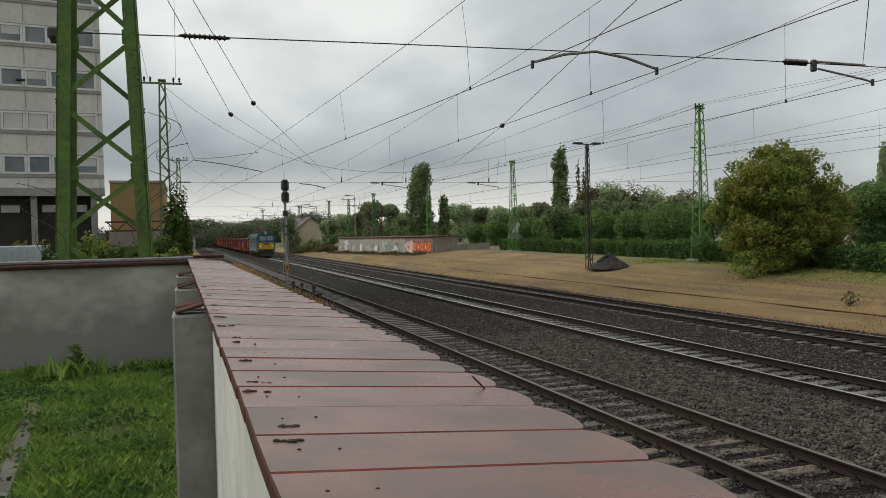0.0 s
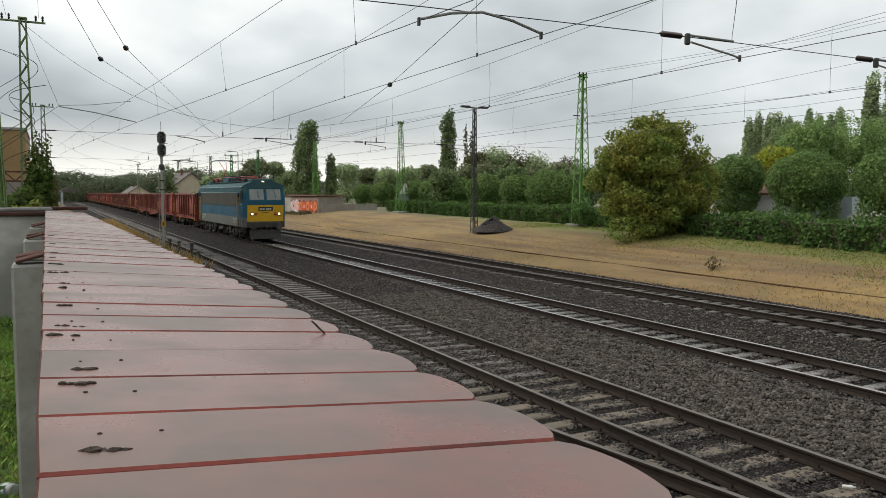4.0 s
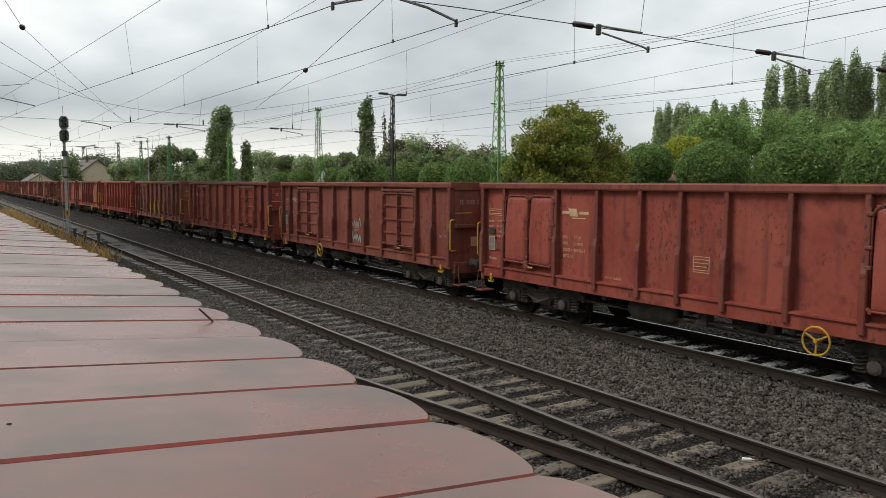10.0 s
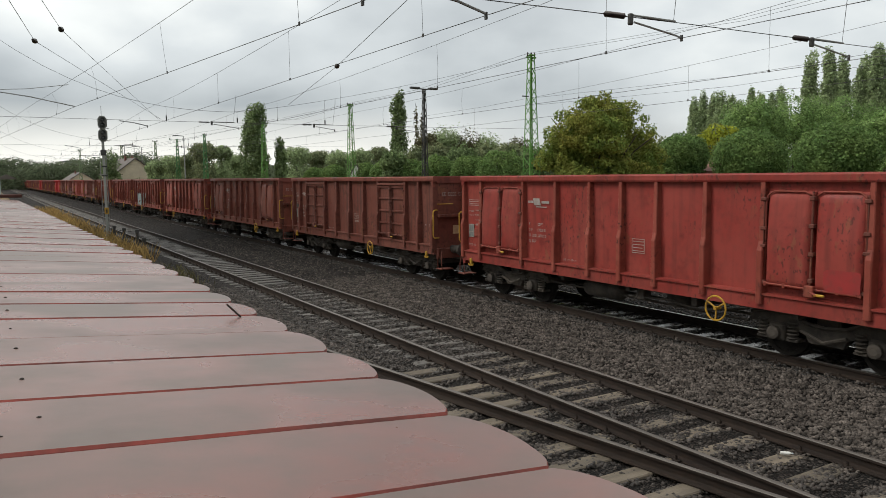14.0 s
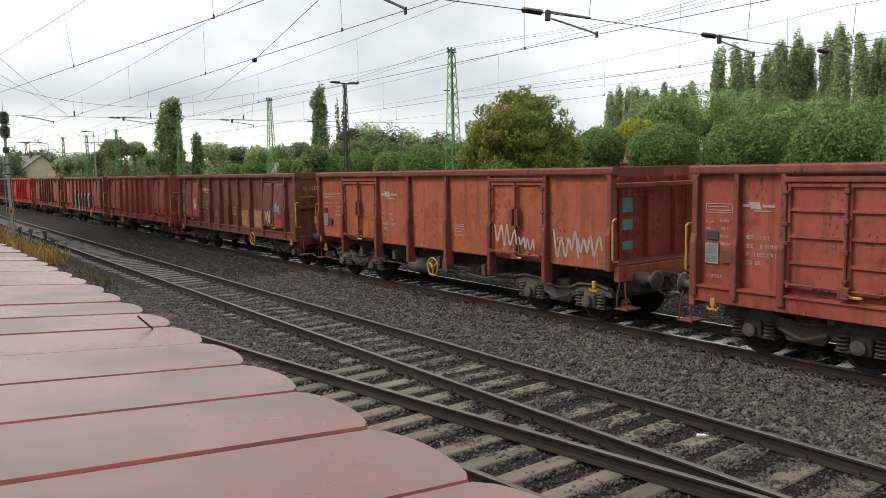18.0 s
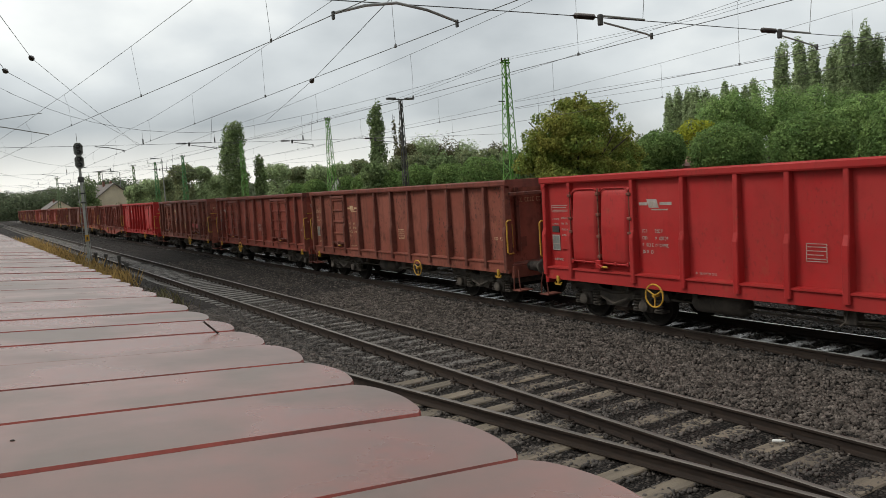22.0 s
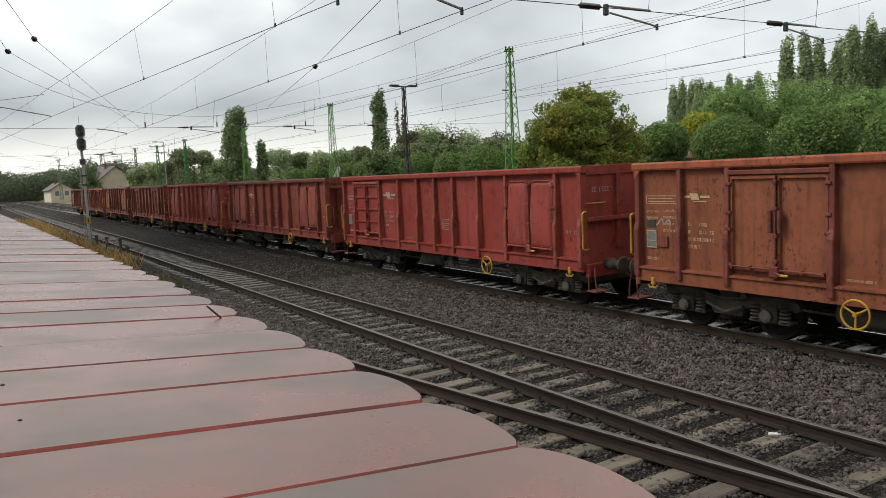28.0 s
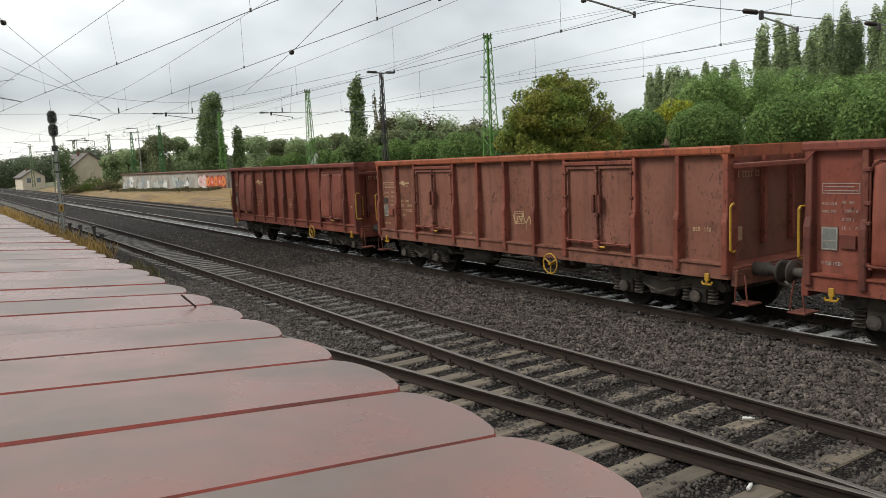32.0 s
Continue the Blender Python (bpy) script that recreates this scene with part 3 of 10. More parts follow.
M["ballast"] = crushed("ballast_bed", (0.005, 0.0042, 0.0038), (0.064, 0.0535, 0.047), (0.022, 0.017, 0.0135), 19.0)
M["oily_bed"] = crushed("oily_ballast_bed", (0.012, 0.011, 0.010), (0.038, 0.033, 0.03), (0.026, 0.021, 0.018), 17.0)
M["signal_grey"] = shader("signal_grey_paint", (0.33, 0.34, 0.32), (0.26, 0.27, 0.255), (0.18, 0.18, 0.165), scale=3, fine=20, rough=0.6, bump=0.05)
M["old_kerb"] = shader("old_kerb", (0.12, 0.115, 0.095), (0.085, 0.085, 0.065), (0.06, 0.065, 0.04), scale=3, fine=20, rough=0.9, bump=0.3)
M["loco_gear"] = shader("dusty_running_gear", (0.034, 0.031, 0.027), (0.062, 0.056, 0.048), (0.022, 0.019, 0.017), scale=4, fine=16, rough=0.8, bump=0.25, fine_mix=0.6, vary=0.2)
M["old_green"] = shader("old_olive_green", (0.115, 0.205, 0.038), (0.085, 0.155, 0.032), (0.05, 0.065, 0.026), scale=2.5, fine=16, rough=0.65, bump=0.2, fine_mix=0.65)
M["wheel_dark"] = shader("dark_wheel", (0.010, 0.009, 0.008), (0.018, 0.016, 0.014), (0.028, 0.023, 0.019), scale=5, fine=20, rough=0.85, bump=0.1, spec=0.2)
M["signal_dark"] = shader("signal_backboard", (0.17, 0.18, 0.168), (0.13, 0.138, 0.128), (0.08, 0.082, 0.076), scale=4, fine=20, rough=0.7, bump=0.03)
# ---- ground: one sheet to the horizon ----
TRACKS = (7.81, 12.99, 18.38)


def smooth(a, b, x):
    u = np.clip((x - a) / (b - a), 0, 1)
    return u * u * (3 - 2 * u)


def ground_z(x, y):
    """The rail-side bank, the track bed and the field that rises beyond it."""
    x, y = np.asarray(x, float), np.asarray(y, float)
    right = -0.42 + 0.72 * smooth(20.6, 26, x) + 0.8 * smooth(25, 34, x) + 0.4 * smooth(60, 200, x)
    left = 0.45 * smooth(3.6, 2.6, x) + 1.35 * smooth(2.5, -0.6, x)
    return right + left


def grid_mesh(name, xs, ys, z, mats, pick=None):
    xs, ys = np.asarray(xs, float), np.asarray(ys, float)
    gx, gy = np.meshgrid(xs, ys)
    v = np.stack([gx, gy, z(gx, gy)], -1).reshape(-1, 3)
    n, k = len(ys), len(xs)
    i = (np.arange(n - 1)[:, None] * k + np.arange(k - 1)[None]).ravel()
    ob = soup(name, v, np.stack([i, i + 1, i + k + 1, i + k], 1), mats[0])
    for x in mats[1:]:
        ob.data.materials.append(x)
    if pick:
        c = v[i] + 0.5 * (v[i + k + 1] - v[i])
        ob.data.polygons.foreach_set("material_index", pick(c[:, 0], c[:, 1]).astype(np.int32))
    ob.data.polygons.foreach_set("use_smooth", [True] * len(i))
    return ob


def uneven(x, y, s, a):
    return a * (np.sin(x * 1.7 * s + 0.6 * np.sin(y * 0.9 * s)) + np.sin(y * 1.3 * s + 1.1 * np.sin(x * 0.7 * s + 2)) + np.sin((x + y) * 2.9 * s)) / 3


gxs = np.concatenate([[-1800, -600, -200, -80, -40, -20, -10, -5, -3], np.arange(-2, 8, 0.5), np.arange(8, 20, 4), np.arange(20, 60, 0.8), [62, 70, 80, 100, 140, 200, 400, 900, 2500]])
gys = np.concatenate([[-600, -200, -80, -40, -20, -10], np.arange(-5, 120, 1.5), np.arange(120, 300, 12), [320, 400, 600, 1000, 2000, 4800]])
ground = grid_mesh("ground", gxs, gys, lambda x, y: ground_z(x, y) + np.where(x > 21, uneven(x, y, 0.35, 0.06), 0), [M["dry_soil"], M["far_soil"]],
                   lambda x, y: ((x > 34) | (x < -0.5) | (y > 230) | (y < -60)) * 1)
tagged(ground, "dry yellow grass field and bare earth beside the tracks", "ground", kind="structure")


def ballast_z(x, y):
    hump = np.zeros_like(x)
    for c in TRACKS:
        hump = hump + 0.035 * np.exp(-((np.abs(x - c) - 1.9) / 0.5) ** 2) - (0.006 if c < 10 else 0.032) * smooth(1.4, 1.1, np.abs(x - c)) + (0.055 * smooth(0.80, 0.92, np.abs(x - c)) * smooth(2.0, 1.4, np.abs(x - c)) if 10 < c < 15 else 0)
    edge = 0.10 * smooth(4.3, 3.3, x) + 0.12 * smooth(3.4, 2.7, x) + 0.30 * smooth(20.3, 21.4, x) + 0.055 * smooth(6.9, 6.4, x) * smooth(13.0, 11.5, y)
    return -0.184 + hump - edge + uneven(x, y, 3.1, 0.016) + uneven(x, y, 9.7, 0.012)


bxs = np.concatenate([np.arange(2.6, 21.8, 0.2)])
bys = np.concatenate([[-60, -30, -15], np.arange(-6, 45, 0.3), np.arange(45, 130, 2.0), [150, 200, 300, 600, 1200]])
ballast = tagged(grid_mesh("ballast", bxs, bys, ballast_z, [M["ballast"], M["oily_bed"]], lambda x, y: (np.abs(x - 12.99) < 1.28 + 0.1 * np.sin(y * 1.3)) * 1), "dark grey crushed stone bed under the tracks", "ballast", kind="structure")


def scatter_stones(name, n, x0, x1, y0, y1, size, material, seed):
    """Loose angular stones on the bed, joined."""
    r = np.random.default_rng(seed)
    x, y = r.uniform(x0, x1, n), y0 + (y1 - y0) * r.uniform(0, 1, n) ** 1.6
    keep = np.ones(n, bool)
    for c in TRACKS:
        for s in (-0.7535, 0.7535):
            keep &= np.abs(x - c - s) > 0.085
        on = np.abs(x - c) < 1.22
        near = np.abs((y / 0.6) % 1 - 0.5) > 0.5 - 0.135 / 0.6
        keep &= ~(on & near & (r.uniform(0, 1, n) < 0.58))
    clear = (x < 9.1) & (x > np.interp(y, [-5, 3.2, 11.5], [5.4, 4.75, 3.75])) & (y < 11.5) & (np.abs((y / 0.6) % 1 - 0.5) > 0.5 - 0.12 / 0.6)
    keep &= ~(clear & (r.uniform(0, 1, n) < 0.90))
    x, y = x[keep], y[keep]
    n = len(x)
    base = np.array([(-1, -1, -0.6), (1, -1, -0.6), (1, 1, -0.6), (-1, 1, -0.6), (-0.7, -0.6, 0.7), (0.7, -0.7, 0.6), (0.6, 0.7, 0.75), (-0.6, 0.6, 0.6)])
    v = base[None] * (1 + r.uniform(-0.35, 0.35, (n, 8, 3))) * (size * r.uniform(0.55, 1.25, (n, 1, 1))) * r.uniform(0.6, 1.2, (n, 1, 3))
    a, b = r.uniform(0, 6.28, n), r.uniform(-0.6, 0.6, n)
    ca, sa, cb, sb = np.cos(a), np.sin(a), np.cos(b), np.sin(b)
    X = v[..., 0] * ca[:, None] - v[..., 1] * sa[:, None]
    Y = v[..., 0] * sa[:, None] + v[..., 1] * ca[:, None]
    Z = v[..., 2] * cb[:, None] + X * sb[:, None]
    v = np.stack([X + x[:, None], Y + y[:, None], Z + (ballast_z(x, y) + size * r.uniform(0.0, 0.6, n))[:, None]], -1).reshape(-1, 3)
    f = np.array([(3, 2, 1, 0), (4, 5, 6, 7), (0, 1, 5, 4), (1, 2, 6, 5), (2, 3, 7, 6), (3, 0, 4, 7)])
    f = (f[None] + 8 * np.arange(n)[:, None, None]).reshape(-1, 4)
    return soup(name, v, f, material, kind="stuff", label="loose angular ballast stones")


tagged(scatter_stones("ballast_stones", 60000, 3.6, 8.3, 1.0, 24, 0.025, M["dark_stone"], 3), category="stones")
tagged(scatter_stones("ballast_stones", 46000, 8.3, 11.8, 1.0, 24, 0.025, M["stone"], 7), category="stones")
tagged(scatter_stones("ballast_stones", 36000, 9.0, 20.5, 4.0, 44, 0.028, M["stone"], 4), category="stones")
tagged(scatter_stones("ballast_stones", 26000, 2.7, 6.0, 7.0, 36, 0.028, M["stone"], 6), category="stones")
tagged(scatter_stones("oily_stones", 15000, 11.5, 14.5, 2.0, 40, 0.028, M["rust_stone"], 5), category="stones")

# ---- tracks ----
HEAD = [(-0.075, -0.172), (0.075, -0.172), (0.075, -0.16), (0.02, -0.148), (0.009, -0.13), (0.009, -0.05), (0.036, -0.038), (0.036, -0.008), (0.026, 0.0),
        (-0.026, 0.0), (-0.036, -0.008), (-0.036, -0.038), (-0.009, -0.05), (-0.009, -0.13), (-0.02, -0.148), (-0.075, -0.16)]


def rail_mesh(path, top):
    """A flat-bottomed rail along a path of (x, y) points; its running surface has the second material."""
    n, v, f, m = len(HEAD), [], [], []
    for i, (x, y) in enumerate(path):
        a, b = path[max(i - 1, 0)], path[min(i + 1, len(path) - 1)]
        d = Vector((b[0] - a[0], b[1] - a[1])).normalized()
        v += [(x + d.y * u, y - d.x * u, z) for u, z in HEAD]
    for i in range(len(path) - 1):
        for j in range(n):
            f.append((i * n + j, i * n + (j + 1) % n, (i + 1) * n + (j + 1) % n, (i + 1) * n + j))
            m.append(1 if 7 <= j <= 9 else 0)
    g = Mesh()
    g.v, g.f, g.m = v, f, m
    return g


def straight(x):
    return [(x, -60.0), (x, 0.0), (x, 60.0), (x, 300.0), (x, 1200.0)]


def sleeper_mesh(material):
    g = Mesh()
    g.cbox(-1.21, 1.21, -0.135, 0.135, -0.36, -0.178, 0.022)
    return g.data("sleeper", material)


def fastening_mesh():
    g = Mesh()
    for s in (-0.7535, 0.7535):
        g.box(s - 0.15, s + 0.15, -0.08, 0.08, -0.19, -0.165)
        for e in (-1, 1):
            g.cbox(s + e * 0.105 - 0.035, s + e * 0.105 + 0.035, -0.05, 0.05, -0.168, -0.135, 0.012)
            g.tube((s + e * 0.115, 0, -0.14), (s + e * 0.115, 0, -0.085), 0.016, 6)
    return g.data("rail_fastening", M["rail_side"])


SLEEPER, WET_SLEEPER, FASTENING = sleeper_mesh(M["concrete"]), sleeper_mesh(M["wet_concrete"]), fastening_mesh()
track_things = []
for k, cx in enumerate(TRACKS):
    tr = thing("railway_track", ("rusty rails on pale concrete sleepers, little used", "rails polished by traffic on concrete sleepers under the train", "rails on concrete sleepers beside the dry field")[k],
               "railway track", "parallel tracks", "structure")
    track_things.append(tr)
    for s in (-0.7535, 0.7535):
        part("rail", rail_mesh(straight(cx + s), 1), [M["rail_side"], M["rail_top"] if k == 1 else M["dull_top"]], tr)

# the rail that curves away from the first track through the points
CURVE = [(8.28, -12.0), (7.9, -6.0), (7.55, -1.5), (7.22, 1.5), (6.98, 3.5), (6.64, 5.6), (6.36, 7.4), (6.02, 9.6), (5.55, 12.7), (5.08, 16.0), (4.55, 20.0), (3.5, 29.0), (2.2, 41.0)]
BRANCH = [(6.05, -6.0), (5.78, -1.5), (5.55, 1.5), (5.34, 4.0), (5.14, 6.0), (4.99, 7.2), (4.83, 8.4), (4.58, 9.9), (4.12, 12.7), (3.62, 16.0), (3.05, 20.0), (2.0, 29.0)]
part("rail", rail_mesh(BRANCH, 1), [M["rail_side"], M["dull_top"]], track_things[0], "curved outer rail of the branch")
part("rail", rail_mesh(CURVE, 1), [M["rail_side"], M["dull_top"]], track_things[0], "curved rail of the points")
part("rail", rail_mesh([(7.06 - 0.115, -8.0), (7.06 - 0.115, 0.6), (7.06 - 0.10, 3.0)], 1), [M["rail_side"], M["dull_top"]], track_things[0], "guard rail of the crossing")

# ---- the boundary wall under the camera, capped with red tiles ----
def cap_left(y):
    return -0.012 - 0.006 * y


def cap_right(y):
    return 0.482 - 0.0155 * max(0.0, y - 2.2)


def cap_z(x, y):
    return 3.016 + (0.48 - x) * 0.088


boundary = thing("wall_trackside", "whitewashed boundary wall with grey piers under red tiles", "wall", kind="structure")
g = Mesh()
rows = []
for i in range(25):
    ya = -1.2 + i * 0.525
    rows += [(cap_left(ya) + 0.05, ya, -0.5), (cap_right(ya) - 0.08, ya, -0.5), (cap_right(ya) - 0.08, ya, 2.985), (cap_left(ya) + 0.05, ya, 2.985)]
g.add(rows, [(4 * i + j, 4 * i + (j + 1) % 4, 4 * i + 4 + (j + 1) % 4, 4 * i + 4 + j) for i in range(24) for j in range(4)] + [(3, 2, 1, 0), (96, 97, 98, 99)])
part("wall_body", g, M["whitewash"], boundary)
for py in (4.0, 6.05, 8.1):
    x = cap_left(py)
    part("pier", Mesh().cbox(x - 0.135, x + 0.06, py, py + 0.36, 1.5, 2.96, 0.012), M["post_grey"], boundary, "grey rendered pier")
    for j in range(2):
        t = pose(x, py + 0.02 + 0.17 * j, 3.0, 0, 0, random.uniform(-6, 6)) @ pose(0, 0, 0, 0, -14 + 4 * j, 0)
        part("pier_tile", Mesh().cbox(-0.12, 0.03, 0, 0.14, -0.007, 0.006, 0.003, 0, t), M["cap_brown"], boundary, "loose red tile over a pier")


def tile(y0, w, seed):
    """One tile laid across the wall: a straight inner end, a rounded outer end that overhangs the track side, worn edges."""
    r = random.Random(seed)
    xl, xr = cap_left(y0), cap_right(y0)
    bulge, gap = 0.030 + r.uniform(-0.004, 0.004), 0.0012
    y1, y0 = y0 + w - gap, y0 + gap
    out = [(xl + r.uniform(-0.002, 0.002), y0), (xr, y0)]
    for i in range(1, 12):
        u = i / 12
        out.append((xr + bulge * (math.sin(math.pi * u) ** 0.55) * (0.75 + 0.25 * u), y0 + (y1 - y0) * u))
    out += [(xr, y1), (xl + r.uniform(-0.002, 0.002), y1)]
    cx, cy = sum(p[0] for p in out) / len(out), (y0 + y1) / 2
    lift, tip = (0.0004 if seed % 2 == 0 else -0.0004) + r.uniform(-0.0004, 0.0004), r.uniform(-0.0015, 0.0015)
    def pt(x, y, dz):
        return (x, y, cap_z(x, y) + dz + lift + tip * (y - cy) / w)
    n = len(out)
    def inset(x, y, e):
        return (x + (e if x < cx - 0.1 else -e if x > cx + 0.1 else 0), y + (e if y < cy - 0.02 else -e if y > cy + 0.02 else 0))
    v = [pt(*inset(x, y, 0.0025), 0.0) for x, y in out] + [pt(x, y, -0.003) for x, y in out] + [pt(x, y, -0.024) for x, y in out]
    f = [tuple(range(n))] + [(i, (i + 1) % n, n + (i + 1) % n, n + i) for i in range(n)] + [(n + i, n + (i + 1) % n, 2 * n + (i + 1) % n, 2 * n + i) for i in range(n)] + [tuple(range(3 * n - 1, 2 * n - 1, -1))]
    g = Mesh()
    g.add(v, f)
    g.m = [0] + [1] * (2 * n) + [1]
    g.m[n] = g.m[2 * n] = 2
    return g


y, i = -0.655, 0
while y < 11.2:
    part("roof_tile", tile(y, 0.18, i), [M["tile"], M["tile_edge"], M["cap_brown"]], boundary)
    y, i = y + 0.18, i + 1

# the grey wall across the end of the yard
yard_wall = thing("wall_yard", "stained grey plaster wall under a brown metal cap", "wall", kind="structure")
part("wall_body", Mesh().cbox(-30, -0.02, 10.75, 11.0, 0.5, 3.0, 0.01), M["plaster"], yard_wall)
part("metal_cap", Mesh().cbox(-30, 0.0, 10.68, 11.07, 3.003, 3.05, 0.012), M["cap_brown"], yard_wall, "brown sheet-metal wall cap")
# added pale strip in place of the sky's reflection on the cap's top
part("cap_ridge", Mesh().cbox(-30, 0.0, 10.9, 11.03, 3.053, 3.10, 0.012), M["grey_steel"], yard_wall, "added pale strip for the sky's sheen on the cap")
part("cap_slab", Mesh().cbox(-0.25, 0.42, 11.25, 11.55, 3.06, 3.1, 0.008), M["cap_brown"], yard_wall, "dark slab at the corner")
lawn = tagged(grid_mesh("lawn", np.arange(-12, 0.3, 0.3), np.arange(-4, 10.9, 0.3), lambda x, y: 1.70 + uneven(x, y, 1.3, 0.03), [M["lawn_soil"]]), "rough green grass in the yard", "lawn", kind="structure")
part("yard_kerb", Mesh().cbox(-0.07, 0.07, -2.4, 1.6, 1.6, 1.708, 0.02), M["old_kerb"], None).matrix_basis = pose(-1.43, 7.2, 0, 0, 0, 5.4)
tagged(bpy.data.objects["yard_kerb"], "sunken concrete edging strip in the grass", "kerb", kind="structure")

# ---- the freight train ----
P = {
    "redbrown": paint("redbrown_paint", (0.222, 0.045, 0.031), (0.252, 0.061, 0.042), (0.130, 0.034, 0.023), (0.066, 0.024, 0.019)),
    "red": paint("red_paint", (0.232, 0.031, 0.025), (0.238, 0.043, 0.033), (0.135, 0.031, 0.023), (0.086, 0.025, 0.020), 0.85),
    "bright": paint("bright_red_paint", (0.325, 0.015, 0.016), (0.305, 0.022, 0.021), (0.255, 0.025, 0.021), (0.160, 0.023, 0.019), 0.35),
    # worn paint, darkened to hold the shade on the posts' sides; rims use it too
    "weathered": paint("worn_shaded_post_paint", (0.146, 0.036, 0.027), (0.172, 0.050, 0.036), (0.100, 0.031, 0.023), (0.050, 0.023, 0.019)),
    "brown": paint("brown_paint", (0.182, 0.049, 0.033), (0.212, 0.067, 0.046), (0.112, 0.035, 0.025), (0.058, 0.025, 0.020)),
    "dark": paint("dark_brown_paint", (0.128, 0.037, 0.027), (0.145, 0.048, 0.034), (0.068, 0.028, 0.022), (0.038, 0.021, 0.018)),
    "orange": paint("orange_brown_paint", (0.305, 0.088, 0.040), (0.268, 0.069, 0.035), (0.155, 0.045, 0.023), (0.086, 0.032, 0.021)),
    "faded": paint("faded_brown_paint", (0.178, 0.073, 0.050), (0.208, 0.090, 0.064), (0.145, 0.057, 0.039), (0.080, 0.036, 0.028)),
    "rust": paint("rusty_orange_paint", (0.241, 0.081, 0.040), (0.207, 0.063, 0.032), (0.120, 0.037, 0.021), (0.066, 0.026, 0.019)),
}
# posts from the trailing end, door bays, length; each build of wagon has its own
LAYOUTS = {
    "six": ((0.06, 0.93, 2.82, 4.10, 5.29, 6.28, 7.28, 8.50, 9.74, 11.65, 12.49), ((0.93, 2.82), (9.74, 11.65)), 12.55),
    "four": ((0.06, 0.85, 1.68, 3.68, 4.88, 6.10, 7.32, 8.52, 10.50, 11.40, 12.30), ((1.68, 3.68), (8.52, 10.50)), 12.36),
    "single": ((0.06, 0.95, 1.88, 2.95, 4.10, 5.35, 6.50, 7.62, 8.80, 9.85, 10.75, 11.65, 12.54), ((1.88, 2.95),), 12.60),
    "wide": ((0.06, 1.65, 3.60, 5.25, 6.95, 8.66, 10.50, 12.30), ((1.65, 3.60), (8.66, 10.50)), 12.36),
    "frame": ((0.06, 1.12, 2.20, 4.15, 5.25, 6.35, 7.45, 8.50, 10.50, 11.55, 12.60), ((2.20, 4.15), (8.50, 10.50)), 12.66),
    "belly": ((0.06, 1.08, 2.12, 4.08, 5.02, 5.93, 6.84, 7.75, 8.65, 10.62, 11.62, 12.64), ((2.12, 4.08), (8.65, 10.62)), 12.70),
    "short": ((0.06, 0.95, 1.95, 3.88, 4.85, 5.90, 6.90, 8.75, 9.75, 10.64), ((1.95, 3.88), (6.90, 8.75)), 10.70),
}
CACHE = {}


def cached(key, make):
    if key not in CACHE:
        CACHE[key] = make()
    return CACHE[key]


def slot(ob, material):
    """Paints one object that shares its mesh with others."""
    ob.material_slots[0].link = "OBJECT"
    ob.material_slots[0].material = material
    return ob


def far_side_mesh(length, z0):
    return Mesh().box(1.375, 1.40, -length, 0, z0, 3.12).data("side_panel", P["brown"])


def side_mesh(layout, z0, seed):
    """The sheet between the posts, pushed in and out by years of loading."""
    posts, _, length = LAYOUTS[layout]
    r = np.random.default_rng(seed)
    ys = np.unique(np.concatenate([np.linspace(a, b, 9) for a, b in zip((0.0,) + posts, posts + (length,))]))
    zs = np.linspace(z0, 3.12, 13)
    gy, gz_ = np.meshgrid(ys, zs, indexing="ij")
    x = np.full_like(gy, 0.0)
    for a, b in zip(posts, posts[1:]):
        u = np.clip((gy - a) / (b - a), 0, 1)
        v = np.clip((gz_ - z0) / (3.12 - z0), 0, 1)
        x += r.uniform(-0.012, 0.030) * np.sin(np.pi * u) * np.sin(np.pi * v) ** 0.7 * ((gy > a) & (gy < b))
    for _ in range(26):
        cy, cz, s, d = r.uniform(0, length), r.uniform(z0 + 0.2, 3.0), r.uniform(0.12, 0.38), r.uniform(-0.010, 0.014)
        x += d * np.exp(-((gy - cy) / s) ** 2 - ((gz_ - cz) / (s * 1.3)) ** 2)
    v = np.stack([-1.398 + np.clip(x, 0.0, 0.05), -gy, gz_], -1).reshape(-1, 3)
    n, k = len(ys), len(zs)
    i = (np.arange(n - 1)[:, None] * k + np.arange(k - 1)[None]).ravel()
    g = Mesh()
    g.add([tuple(p) for p in v], [(int(q), int(q + 1), int(q + k + 1), int(q + k)) for q in i])
    g.box(-1.345, -1.34, -length, 0, z0, 3.12)
    return g.data("side_panel", P["brown"], True)


def solebar_mesh(length, s):
    """The edge beam along the foot of the side: a channel with a thin upper lip."""
    prof = [(s * 1.36, 0.90), (s * 1.50, 0.90), (s * 1.50, 1.14), (s * 1.54, 1.15), (s * 1.54, 1.18), (s * 1.40, 1.20), (s * 1.36, 1.20)]
    return Mesh().prism(prof, -length, 0).data("solebar", P["brown"])


def end_mesh(z0):
    return Mesh().box(-1.37, 1.37, -0.0125, 0.0125, z0, 3.1).data("end_wall", P["brown"])


def end_beam_mesh(z0):
    return Mesh().cbox(-1.42, 1.42, -0.06, 0.06, z0 - 0.22, z0 + 0.08, 0.012).data("end_beam", P["brown"])


def floor_mesh(length, z0):
    return Mesh().box(-1.335, 1.37, -length + 0.45, -0.03, z0 - 0.04, z0 + 0.08).data("floor", P["dark"])


